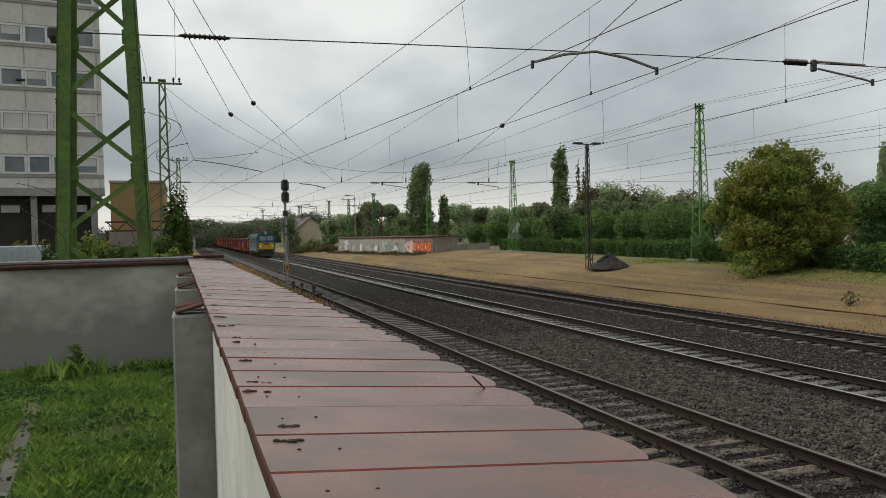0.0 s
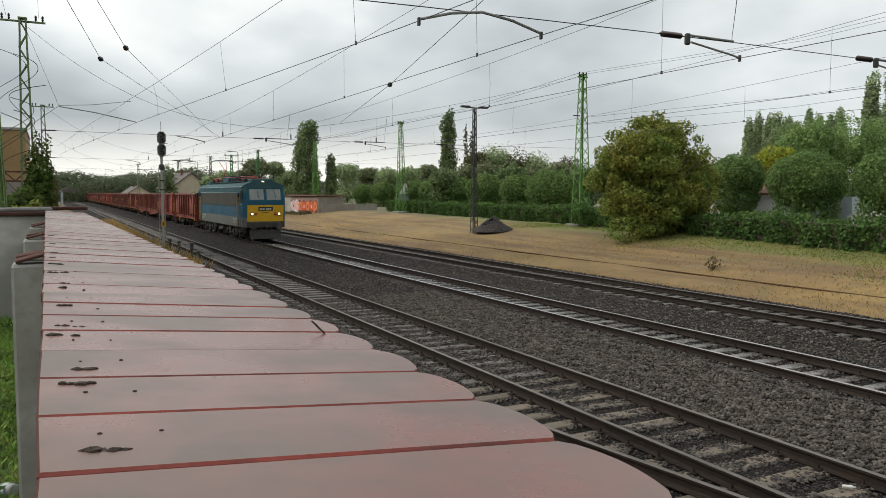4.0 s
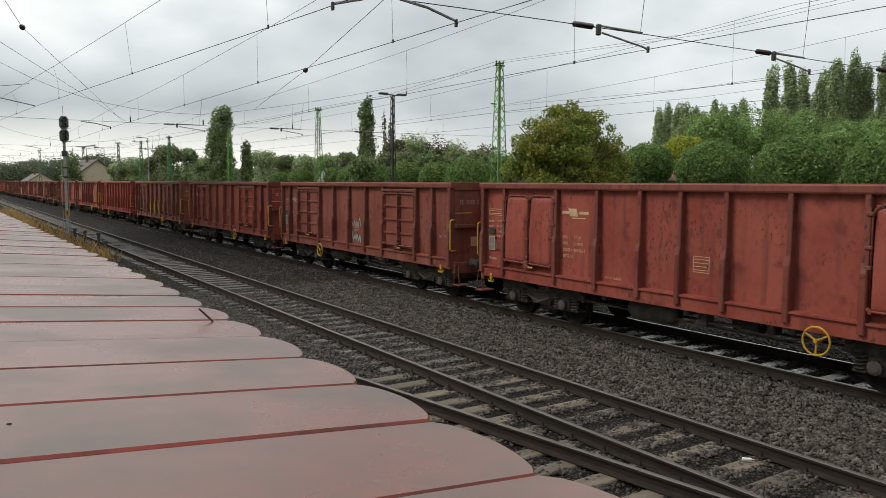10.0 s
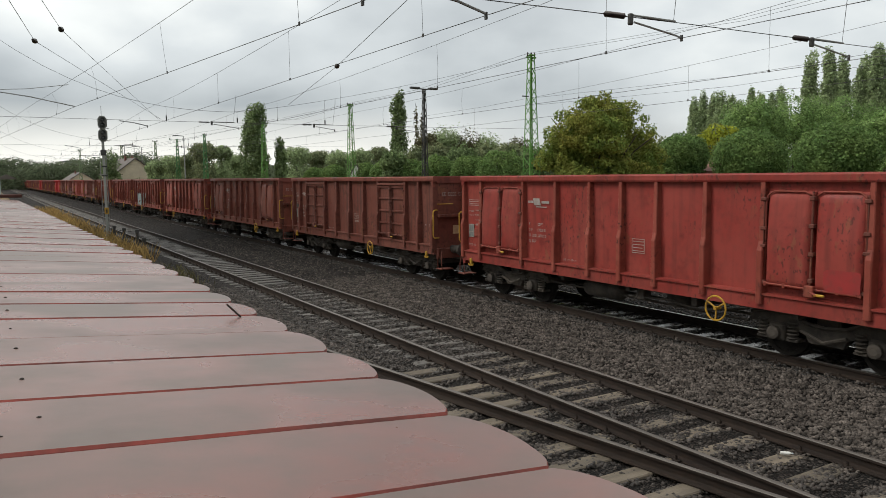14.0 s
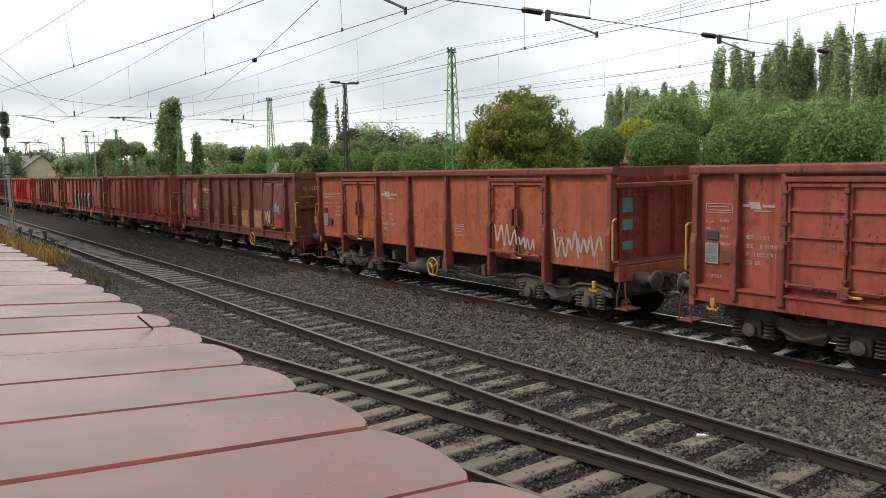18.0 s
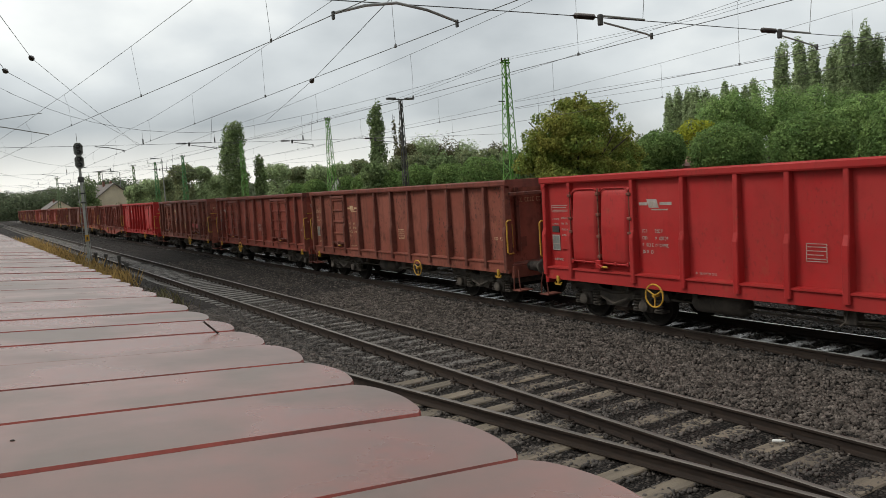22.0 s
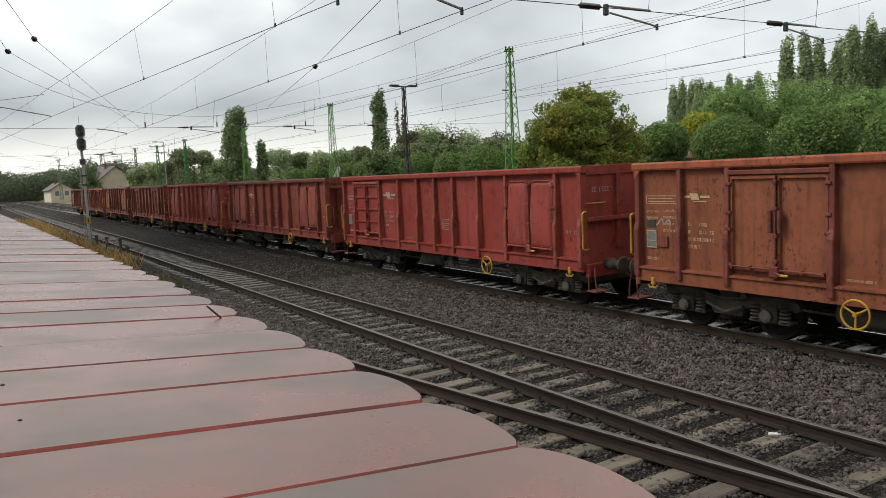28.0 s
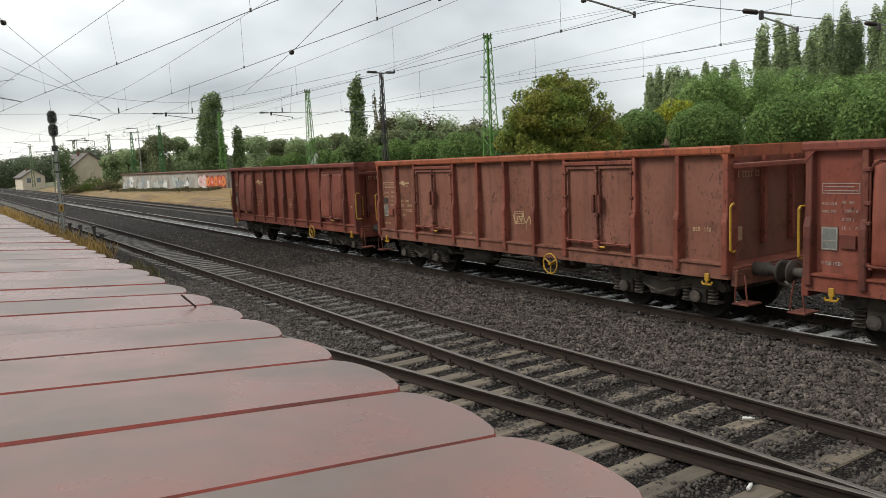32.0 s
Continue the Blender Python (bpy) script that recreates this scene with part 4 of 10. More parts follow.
def rim_mesh(length, s):
    prof = [(s * 1.39, 3.10), (s * 1.51, 3.10), (s * 1.525, 3.13), (s * 1.525, 3.22), (s * 1.50, 3.25), (s * 1.39, 3.25)]
    g = Mesh().prism(prof, -length - 0.05, 0.05)
    for y in (-length - 0.05, 0.0):
        g.box(-1.39 if s < 0 else 0, 0 if s < 0 else 1.39, y, y + 0.05, 3.05, 3.24)
    for y, e in ((-length, 1), (0.0, -1)):
        g.add([(s * 1.515, y, 3.1), (s * 1.515, y + e * 0.16, 3.1), (s * 1.515, y, 2.93), (s * 1.43, y, 3.1), (s * 1.43, y + e * 0.16, 3.1), (s * 1.43, y, 2.93)],
              [(0, 1, 2), (3, 5, 4), (0, 3, 4, 1), (1, 4, 5, 2), (2, 5, 3, 0)])
    return g.data("top_rail", P["brown"])


def post_mesh(z0, wide, s=-1):
    """A pressed side post: deep below, shallower from mid height, chamfered front edges."""
    g = Mesh()
    rows = [(z0, 0.17, 1.0), (1.92, 0.17, 1.0), (2.08, 0.125, 0.86), (3.10, 0.11, 0.80)]
    v, f = [], []
    for z, d, k in rows:
        h = wide / 2 * k
        v += [(s * 1.345, -h * 1.25, z), (s * (1.395 + d * 0.9), -h, z), (s * (1.395 + d), -h * 0.7, z), (s * (1.395 + d), h * 0.7, z), (s * (1.395 + d * 0.9), h, z), (s * 1.345, h * 1.25, z)]
    for i in range(3):
        f += [(6 * i + j, 6 * i + (j + 1) % 6, 6 * i + 6 + (j + 1) % 6, 6 * i + 6 + j) for j in range(6)]
    f += [(5, 4, 3, 2, 1, 0), tuple(range(18, 24))]
    return g.add(v, f).data("post", P["brown"])


def relief(ys, zs, depth):
    """One pressed sheet over a grid of break lines; depth(i, j) stands out from the side."""
    g = Mesh()
    n, k = len(ys), len(zs)
    v = [(-1.402 - depth(i, j), y, z) for i, y in enumerate(ys) for j, z in enumerate(zs)]
    f = [(i * k + j, (i + 1) * k + j, (i + 1) * k + j + 1, i * k + j + 1) for i in range(n - 1) for j in range(k - 1)]
    return g.add(v, f)


def door_mesh(kind, w, z0, z1):
    """One door leaf, from y = 0 to w, seen on the side that faces the yard."""
    if kind == "bulge":
        # upright below the crease at mid height, leaning in above it, rounded shoulders
        us = [0, 0.004] + [0.03 + 0.94 * i / 14 for i in range(15)] + [0.996, 1]
        ts = [0, 0.003, 0.02, 0.05, 0.09, 0.2, 0.35, 0.50, 0.53, 0.65, 0.78, 0.88, 0.93, 0.96, 0.98, 0.997, 1]

        def out(i, j):
            u, t = us[i], ts[j]
            if i in (0, len(us) - 1) or j in (0, len(ts) - 1):
                return -0.04
            lean = 0.155 if t < 0.51 else 0.155 - 0.075 * (t - 0.51) / 0.49
            eu, et = min(u, 1 - u) * w, min(t, 1 - t) * (z1 - z0)
            e = min(1.0, max(0.0, eu - 0.015) / 0.075) ** 0.6 * min(1.0, max(0.0, et - 0.012) / 0.085) ** 0.6
            if t > 0.5 and eu < 0.13 and et < 0.13:
                q = 0.13 - math.hypot(0.13 - eu, 0.13 - et)
                e = min(e, max(0.0, q - 0.012) / 0.06) if q > 0 else 0.0
            return 0.028 + (lean - 0.028) * min(1.0, e)
        return relief([0.02 + u * (w - 0.04) for u in us], [z0 + t * (z1 - z0) for t in ts], out).data("door", P["brown"], True)
    e = 0.055
    ys = (0.012, 0.0121, e, e + 0.006, w - e - 0.006, w - e, w - 0.0121, w - 0.012)
    dy = (-0.04, 0.085, 0.085, 0.035, 0.035, 0.085, 0.085, -0.04)
    cuts = (0.25, 0.5, 0.75) if kind == "ladder" else () if kind == "flat" else (0.14, 0.80)
    h = z1 - z0
    zs, dz = [z0, z0 + 0.0001, z0 + e, z0 + e + 0.006], [-0.04, 0.085, 0.085, 0.035]
    for c in cuts:
        m = z0 + c * h
        zs += [m - 0.030, m - 0.022, m + 0.022, m + 0.030]
        dz += [0.035, 0.078, 0.078, 0.035]
    zs += [z1 - e - 0.006, z1 - e, z1 - 0.0001, z1]
    dz += [0.035, 0.085, 0.085, -0.04]
    edge = (0, len(ys) - 1)
    return relief(ys, zs, lambda i, j: -0.04 if i in edge or j in (0, len(zs) - 1) else max(dy[i], dz[j])).data("door", P["brown"])


def door_bar_mesh(w, z0, z1):
    """The bent tube that frames the top and the hinge side of a bulged leaf."""
    pts = [(-1.49, 0.03, z0 + 0.1), (-1.50, 0.03, z1 - 0.2), (-1.49, 0.06, z1 - 0.07), (-1.48, 0.16, z1 - 0.005), (-1.48, w - 0.16, z1 - 0.005), (-1.49, w - 0.06, z1 - 0.07)]
    return Mesh().wire(pts, 0.017, 6).data("door_bar", P["brown"], True)


def lintel_mesh(w, z):
    g = Mesh().cbox(-1.52, -1.40, 0.02, w - 0.02, z, z + 0.085, 0.012)
    return g.data("lintel", P["brown"])


def lock_mesh(h, side=0.0):
    """The upright locking bar between two leaves with its guides."""
    g = Mesh().tube((-1.535, 0, 0.04), (-1.515, 0, h), 0.020, 6)
    for z in (0.12, 0.38, 0.66, 0.93):
        g.cbox(-1.56, -1.46, -0.045, 0.045, z * h - 0.035, z * h + 0.035, 0.01)
    return g.data("locking_bar", P["dark"])


def latch_mesh(w):
    g = Mesh()
    g.tube((-1.545, -w / 2 + 0.1, 0.0), (-1.545, w / 2 - 0.1, 0.02), 0.019, 6)
    for y in (-w / 2 + 0.12, -w / 4, w / 4, w / 2 - 0.12):
        g.cbox(-1.56, -1.50, y - 0.03, y + 0.03, -0.03, 0.05, 0.008)
    g.cbox(-1.60, -1.50, -0.09, 0.08, -0.12, 0.07, 0.014)
    g.tube((-1.58, 0.0, -0.02), (-1.60, -0.16, -0.07), 0.022, 6)
    return g.data("latch", P["dark"])


def lever_mesh():
    return Mesh().cbox(-1.615, -1.58, -0.29, -0.11, -0.09, -0.045, 0.012).data("latch_lever", M["yellow"])


def hinge_mesh():
    g = Mesh()
    for z in (1.36, 1.98, 2.28, 2.78):
        g.cbox(-1.545, -1.45, -0.055, 0.055, z, z + 0.06, 0.01)
    g.tube((-1.525, 0, 1.3), (-1.51, 0, 2.9), 0.012, 6)
    return g.data("door_hinge", P["dark"])


def handrail_mesh(e):
    """A corner grab rail that stands off the post; e: -1 at the leading end, 1 at the trailing end."""
    y = e * 0.075
    pts = [(-1.33, e * 0.02, 1.40), (-1.50, y, 1.40), (-1.55, y, 1.44), (-1.55, y, 2.20), (-1.50, y, 2.24), (-1.38, e * 0.02, 2.24)]
    return Mesh().wire(pts, 0.021, 6).data("handrail", M["yellow"])


def end_handrail_mesh():
    g = Mesh().wire([(0.0, 0, 1.5), (0.0, -0.09, 1.5), (0.0, -0.09, 2.1), (0.0, 0, 2.1)], 0.018, 6)
    return g.data("handrail", M["yellow"])


def handwheel_mesh(r=0.25):
    g = Mesh().ring((0, 0, 0), r, 0.018, "x", 24, 6)
    for k in range(3):
        a = -math.pi / 2 + k * 2 * math.pi / 3
        g.tube((0.02, 0, 0), (0, r * math.cos(a), r * math.sin(a)), 0.017, 6)
    g.tube((0.12, 0, 0), (-0.03, 0, 0), 0.035, 8)
    return g.data("handwheel", M["yellow"])


def buffer_mesh():
    g = Mesh().lathe([(0.12, 0), (0.13, -0.28), (0.085, -0.29), (0.085, -0.5), (0.19, -0.5), (0.2, -0.525), (0.14, -0.54)], (0, 0, 0), "y", 14)
    return g.data("buffer", M["bogie"], True)


def coupling_mesh():
    g = Mesh().cbox(-0.05, 0.05, -0.30, 0.0, 0.98, 1.10, 0.02)
    g.ring((0, -0.36, 0.98), 0.10, 0.022, "x", 12, 6)
    for x in (-0.35, 0.35):
        g.wire([(x, 0, 1.0), (x, -0.2, 0.75), (x * 0.7, -0.4, 0.62), (x * 0.5, -0.6, 0.7)], 0.022, 6)
    return g.data("coupling", M["bogie"])


def step_mesh():
    g = Mesh().cbox(-1.44, -1.02, -0.16, 0.16, 0.46, 0.49, 0.006)
    for y in (-0.13, 0.13):
        g.wire([(-1.40, y, 0.48), (-1.41, y * 0.8, 0.75), (-1.38, y * 0.5, 1.0)], 0.016, 5)
    return g.data("step", P["dark"])


def hook_mesh():
    g = Mesh().cbox(-1.53, -1.47, -0.045, 0.045, 0.84, 0.98, 0.012)
    g.wire([(-1.51, -0.11, 0.83), (-1.51, -0.09, 0.78), (-1.51, 0.09, 0.78), (-1.51, 0.11, 0.83)], 0.020, 6)
    g.tube((-1.51, 0, 0.78), (-1.51, 0, 0.9), 0.026, 6)
    return g.data("lashing_hook", M["yellow"])


def wheelset_mesh(r=0.46):
    g = Mesh().tube((-0.95, 0, 0), (0.95, 0, 0), 0.08, 8)
    for s in (-1, 1):
        c = 0.7535 * s
        prof = [(0.10, -0.07), (r - 0.08, -0.045), (r - 0.075, -0.065), (r, -0.065), (r, 0.065), (r - 0.075, 0.07), (r - 0.08, 0.045), (0.10, 0.07)]
        g.lathe(prof, (c, 0, 0), "x", 22)
        rr = r + 0.028
        g.lathe([(r - 0.05, -0.015), (rr, -0.015), (rr, 0.015), (r - 0.05, 0.015)], (c - s * 0.062, 0, 0), "x", 22)
    return g.data("wheelset", M["wheel_dark"])


def bogie_frame_mesh(w=0.9):
    g = Mesh()
    for s in (-1, 1):
        x = 1.0 * s
        top = [(-w - 0.60, 0.60), (-w - 0.52, 0.76), (-w - 0.2, 0.83), (-w + 0.3, 0.80), (-w * 0.42, 0.70), (0, 0.66), (w * 0.42, 0.70), (w - 0.3, 0.80), (w + 0.2, 0.83), (w + 0.52, 0.76), (w + 0.60, 0.60)]
        low = [(w + 0.2, 0.60), (w - 0.34, 0.58), (w * 0.42, 0.50), (0.3, 0.36), (-0.3, 0.36), (-w * 0.42, 0.50), (-w + 0.34, 0.58), (-w - 0.2, 0.60)]
        g.prism(top + low, x - 0.06, x + 0.06, "x")
        edge = [(x + 0.09 * s, a, b) for a, b in top[1:-1]]
        g.wire(edge, 0.035, 5)
        for y in (-w, w):
            g.cbox(x - 0.13, x + 0.15, y - 0.16, y + 0.16, 0.32, 0.62, 0.03)
            g.lathe([(0.12, 0), (0.12, s * 0.07), (0.07, s * 0.09)], (x + 0.15 * s, y, 0.46), "x", 10)
            for e in (-1, 1):
                for q in range(5):
                    g.ring((x + 0.05 * s, y + e * 0.29, 0.39 + 0.065 * q), 0.085, 0.021, "z", 10, 4)
                g.cbox(x - 0.10, x + 0.15, y + e * 0.29 - 0.115, y + e * 0.29 + 0.115, 0.32, 0.37, 0.01)
        g.wire([(x + 0.14 * s, -w * 0.45, 0.56), (x + 0.14 * s, 0, 0.42), (x + 0.14 * s, w * 0.45, 0.56)], 0.03, 6)
    g.cbox(-1.0, 1.0, -0.22, 0.22, 0.50, 0.84, 0.03)
    for y in (-w - 0.45, w + 0.45):
        g.cbox(-1.0, 1.0, y - 0.05, y + 0.05, 0.55, 0.68, 0.01)
    return g.data("bogie_frame", M["bogie"])


def underframe_mesh(length):
    g = Mesh()
    for s in (-1, 1):
        g.box(s * 0.4 - 0.09, s * 0.4 + 0.09, -length + 0.1, -0.1, 0.68, 1.0)
    for y in (-2.4, -4.2, -6.35, -8.5, -10.3):
        if y > -length + 0.3:
            g.box(-1.33, 1.35, y - 0.06, y + 0.06, 0.78, 1.02)
    g.wire([(-1.0, -3.3, 0.62), (-1.0, -length + 3.4, 0.55)], 0.025, 6)
    g.wire([(-0.2, -2.6, 0.5), (-0.2, -length + 2.6, 0.5)], 0.03, 6)
    g.wire([(-1.15, -length + 3.3, 0.80), (-1.15, -length + 4.3, 0.62), (-1.15, -length + 5.2, 0.66)], 0.022, 5)
    g.cbox(-1.2, -0.95, -8.1, -7.95, 0.66, 0.95, 0.02)
    return g.data("underframe", M["bogie"])


def brake_tank_mesh():
    return Mesh().lathe([(0.02, -0.62), (0.16, -0.58), (0.21, -0.5), (0.21, 0.5), (0.16, 0.58), (0.02, 0.62)], (-0.95, 0, 0.66), "y", 14).data("air_tank", M["bogie"], True)


def brake_gear_mesh():
    g = Mesh().lathe([(0.02, -0.3), (0.15, -0.27), (0.15, 0.27), (0.02, 0.3)], (-0.7, 0, 0.68), "y", 12)
    g.cbox(-1.28, -1.05, 0.5, 0.72, 0.62, 0.95, 0.02)
    g.tube((-1.22, -0.2, 0.72), (-1.22, 0.9, 0.66), 0.02, 6)
    g.wire([(-1.3, 0.62, 0.9), (-1.36, 0.62, 0.70), (-1.36, 0.72, 0.60)], 0.016, 5)
    return g.data("brake_gear", M["bogie"])


def belly_line(length):
    return [(-length, 0.93), (-length + 2.0, 0.86), (-length + 4.0, 0.60), (-4.0, 0.60), (-2.0, 0.86), (0, 0.93)]


def sill_mesh(length, s):
    """The deep web of the fish-bellied sill."""
    prof = [(-length, 1.24)] + belly_line(length) + [(0, 1.24)]
    return Mesh().prism(prof, min(s * 1.36, s * 1.40), max(s * 1.36, s * 1.40), "x").data("sill", P["brown"])


def sill_ledge_mesh(length, s):
    return Mesh().box(min(s * 1.33, s * 1.57), max(s * 1.33, s * 1.57), -length, 0, 1.24, 1.28).data("sill_ledge", P["brown"])


def sill_flange_mesh(length, s):
    """The bent lower flange that follows the belly."""
    rows = belly_line(length)
    v = [(s * x, y, z + d) for y, z in rows for x, d in ((1.40, -0.016), (1.48, -0.016), (1.48, 0.014), (1.40, 0.014))]
    f = [(4 * i + j, 4 * i + (j + 1) % 4, 4 * i + 4 + (j + 1) % 4, 4 * i + 4 + j) for i in range(len(rows) - 1) for j in range(4)] + [(3, 2, 1, 0), tuple(4 * len(rows) - 4 + j for j in range(4))]
    return Mesh().add(v, f).data("sill_flange", P["brown"])


def stiffener_mesh(zb):
    return Mesh().box(-1.46, -1.40, -0.05, 0.05, zb, 1.24).data("sill_stiffener", P["brown"])


def pocket_mesh(y):
    """A thin near-black plate on the sill that paints the dark inside of an oblong lightening hole."""
    g = Mesh().cbox(-1.404, -1.401, y - 0.17, y + 0.17, 0.90, 1.06, 0.001)
    return g.data("sill_opening", M["wheel_dark"])


def bars(rows, x, y0, z0, h, pitch, material, name, parent, r):
    """Stencilled lines that cannot be read: short uneven strokes, one row under another, each row starting at y0 and running towards the leading end."""
    g = Mesh()
    for i, w in enumerate(rows):
        z = z0 - i * pitch
        y = y0
        while y > y0 - w + 0.02:
            n = min(r.uniform(0.35, 0.62) * h, y - y0 + w)
            if r.random() < 0.9:
                a, b = z + r.uniform(0, 0.10) * h, z + h * r.uniform(0.9, 1.0)
                t = min(0.3 * n, 0.018)
                kind = r.randrange(4)
                boxes = [(y, y - t, a, b)]
                if kind != 0:
                    boxes.append((y - t, y - n, b - t, b))
                if kind in (1, 3):
                    boxes.append((y - t, y - n, a, a + t))
                if kind in (2, 3):
                    boxes.append((y - n + t, y - n, a + t, b - t))
                for ya, yb, za, zb in boxes:
                    g.add([(x - 0.002, ya, za), (x - 0.002, yb, za), (x - 0.002, yb, zb), (x - 0.002, ya, zb)], [(0, 1, 2, 3)])
            y -= n + h * r.uniform(0.14, 0.24)
    ob = part(name, g, material, parent)
    return tagged(ob, kind="stuff")


def outline_panel(x, y0, w, z0, h, t, lines, material, name, parent, label):
    """A painted box with rules in it: y0 is its trailing edge, z0 its foot."""
    g = Mesh()
    rows = [(0, w, 0, t), (0, w, h - t, h), (0, t, 0, h), (w - t, w, 0, h)] + [(0.06 * w, w * (0.95 - 0.1 * (i % 3 == 1)), h * (i + 0.62) / (lines + 0.6), h * (i + 0.62) / (lines + 0.6) + t * 1.1) for i in range(lines)]
    for a, b, c, d in rows:
        g.add([(x, y0 - a, z0 + c), (x, y0 - b, z0 + c), (x, y0 - b, z0 + d), (x, y0 - a, z0 + d)], [(0, 1, 2, 3)])
    return part(name, g, material, parent, label)


def emblem(x, y0, z0, s, material, parent):
    """The owner's mark, drawn as a slanted block on a rule."""
    g = Mesh()
    g.add([(x, y0 - 0.14 * s, z0), (x, y0 - 0.40 * s, z0), (x, y0 - 0.34 * s, z0 + 0.17 * s), (x, y0 - 0.08 * s, z0 + 0.17 * s)], [(0, 1, 2, 3)])
    for a, b, c, d in ((-0.12, 0.10, 0.05, 0.11), (0.42, 0.72, 0.05, 0.11), (0.2, 0.62, -0.05, -0.025)):
        g.add([(x, y0 - a * s, z0 + c * s), (x, y0 - b * s, z0 + c * s), (x, y0 - b * s, z0 + d * s), (x, y0 - a * s, z0 + d * s)], [(0, 1, 2, 3)])
    return part("emblem", g, material, parent, "owner's mark as a pale slanted block")


def steps_of_side(layout):
    """Stretches along the side, from the leading end, and how far each stands out: panels, posts and doors."""
    posts, bays, length = LAYOUTS[layout]
    out, last = [], 0.0
    for y in posts:
        if y - 0.05 > last:
            m = (last + y) / 2
            out.append((last, y - 0.05, -1.562 if any(a < m < b for a, b in bays) else -1.404))
        out.append((y - 0.05, y + 0.05, -1.568))
        last = y + 0.05
    return [(-b, -a, x) for a, b, x in reversed(out)]


def spray(g, poly, layer, m, steps):
    """Lays a flat outline of (y, z) points on the side, cut where the side steps in and out."""
    for ya, yb, x in steps:
        q = poly
        for lim, sgn in ((ya, 1), (yb, -1)):
            new_q = []
            for k in range(len(q)):
                a, b = q[k - 1], q[k]
                ia, ib = (a[0] - lim) * sgn >= 0, (b[0] - lim) * sgn >= 0
                if ia != ib:
                    u = (lim - a[0]) / (b[0] - a[0])
                    new_q.append((lim, a[1] + u * (b[1] - a[1])))
                if ib:
                    new_q.append(b)
            q = new_q
            if len(q) < 3:
                break
        if len(q) >= 3:
            g.add([(x - 0.0012 * layer, y, z) for y, z in q], [tuple(range(len(q)))], m)


def blob(g, cy, cz, ry, rz, layer, m, r, steps, n=26, power=2.4, rough=0.0):
    """A rounded sprayed shape, the more uneven the rougher."""
    p1, p2, p3 = r.uniform(0, 6.28), r.uniform(0, 6.28), r.uniform(0, 6.28)
    poly = []
    for i in range(n):
        a = 2 * math.pi * i / n
        k = 1 + rough * (0.9 * math.sin(2 * a + p1) + 0.8 * math.sin(3 * a + p2) + 0.5 * math.sin(5 * a + p3)) + r.uniform(-0.03, 0.03)
        c, s = math.cos(a), math.sin(a)
        poly.append((cy + k * ry * math.copysign(abs(c) ** (2 / power), c), cz + k * rz * math.copysign(abs(s) ** (2 / power), s)))
    spray(g, poly, layer, m, steps)


def stroke(g, pts, half, layer, m, steps):
    """A sprayed line of even width with round ends, as quads and dots."""
    for a, b in zip(pts, pts[1:]):
        d = max(1e-4, math.hypot(b[0] - a[0], b[1] - a[1]))
        ny, nz = -(b[1] - a[1]) / d * half, (b[0] - a[0]) / d * half
        spray(g, [(a[0] - ny, a[1] - nz), (b[0] - ny, b[1] - nz), (b[0] + ny, b[1] + nz), (a[0] + ny, a[1] + nz)], layer, m, steps)
    for y, z in pts:
        spray(g, [(y + half * math.cos(6.2832 * i / 9), z + half * math.sin(6.2832 * i / 9)) for i in range(9)], layer + 0.3, m, steps)


def arc(cy, cz, ry, rz, a0, a1, n=10):
    return [(cy + ry * math.cos(radians(a0 + (a1 - a0) * i / n)), cz + rz * math.sin(radians(a0 + (a1 - a0) * i / n))) for i in range(n + 1)]


# bones of sprayed letters in a unit box
GLYPHS = {
    "K": [[(0.12, 0), (0.18, 1)], [(0.9, 1.0), (0.25, 0.5), (0.95, 0.05)]],
    "O": [arc(0.5, 0.48, 0.38, 0.46, 0, 360, 16)],
    "G": [arc(0.5, 0.48, 0.40, 0.46, 45, 330, 14) + [(0.9, 0.45), (0.55, 0.45)]],
    "E": [[(0.9, 0.95), (0.15, 0.9), (0.15, 0.05), (0.95, 0.08)], [(0.15, 0.5), (0.7, 0.52)]],
    "3": [arc(0.45, 0.72, 0.38, 0.24, 150, -80, 10) + arc(0.45, 0.26, 0.42, 0.26, 80, -150, 10)],
    "Z": [[(0.08, 0.95), (0.92, 0.95), (0.1, 0.06), (0.95, 0.06)]],
    "D": [[(0.15, 0.02), (0.15, 0.98)] + arc(0.3, 0.5, 0.6, 0.48, 90, -90, 12) + [(0.15, 0.02)]],
    "I": [[(0.5, 0), (0.5, 1)]],
    "N": [[(0.15, 0), (0.15, 1), (0.85, 0), (0.85, 1)]],
    "C": [arc(0.5, 0.5, 0.42, 0.48, 50, 310, 12)],
    "A": [[(0.05, 0), (0.5, 1), (0.95, 0)], [(0.25, 0.4), (0.75, 0.4)]],
    "W": [[(0.02, 1), (0.25, 0), (0.5, 0.8), (0.75, 0), (0.98, 1)]],
    "U": [[(0.12, 1)] + arc(0.5, 0.4, 0.38, 0.38, 180, 360, 10) + [(0.88, 1)]],
}


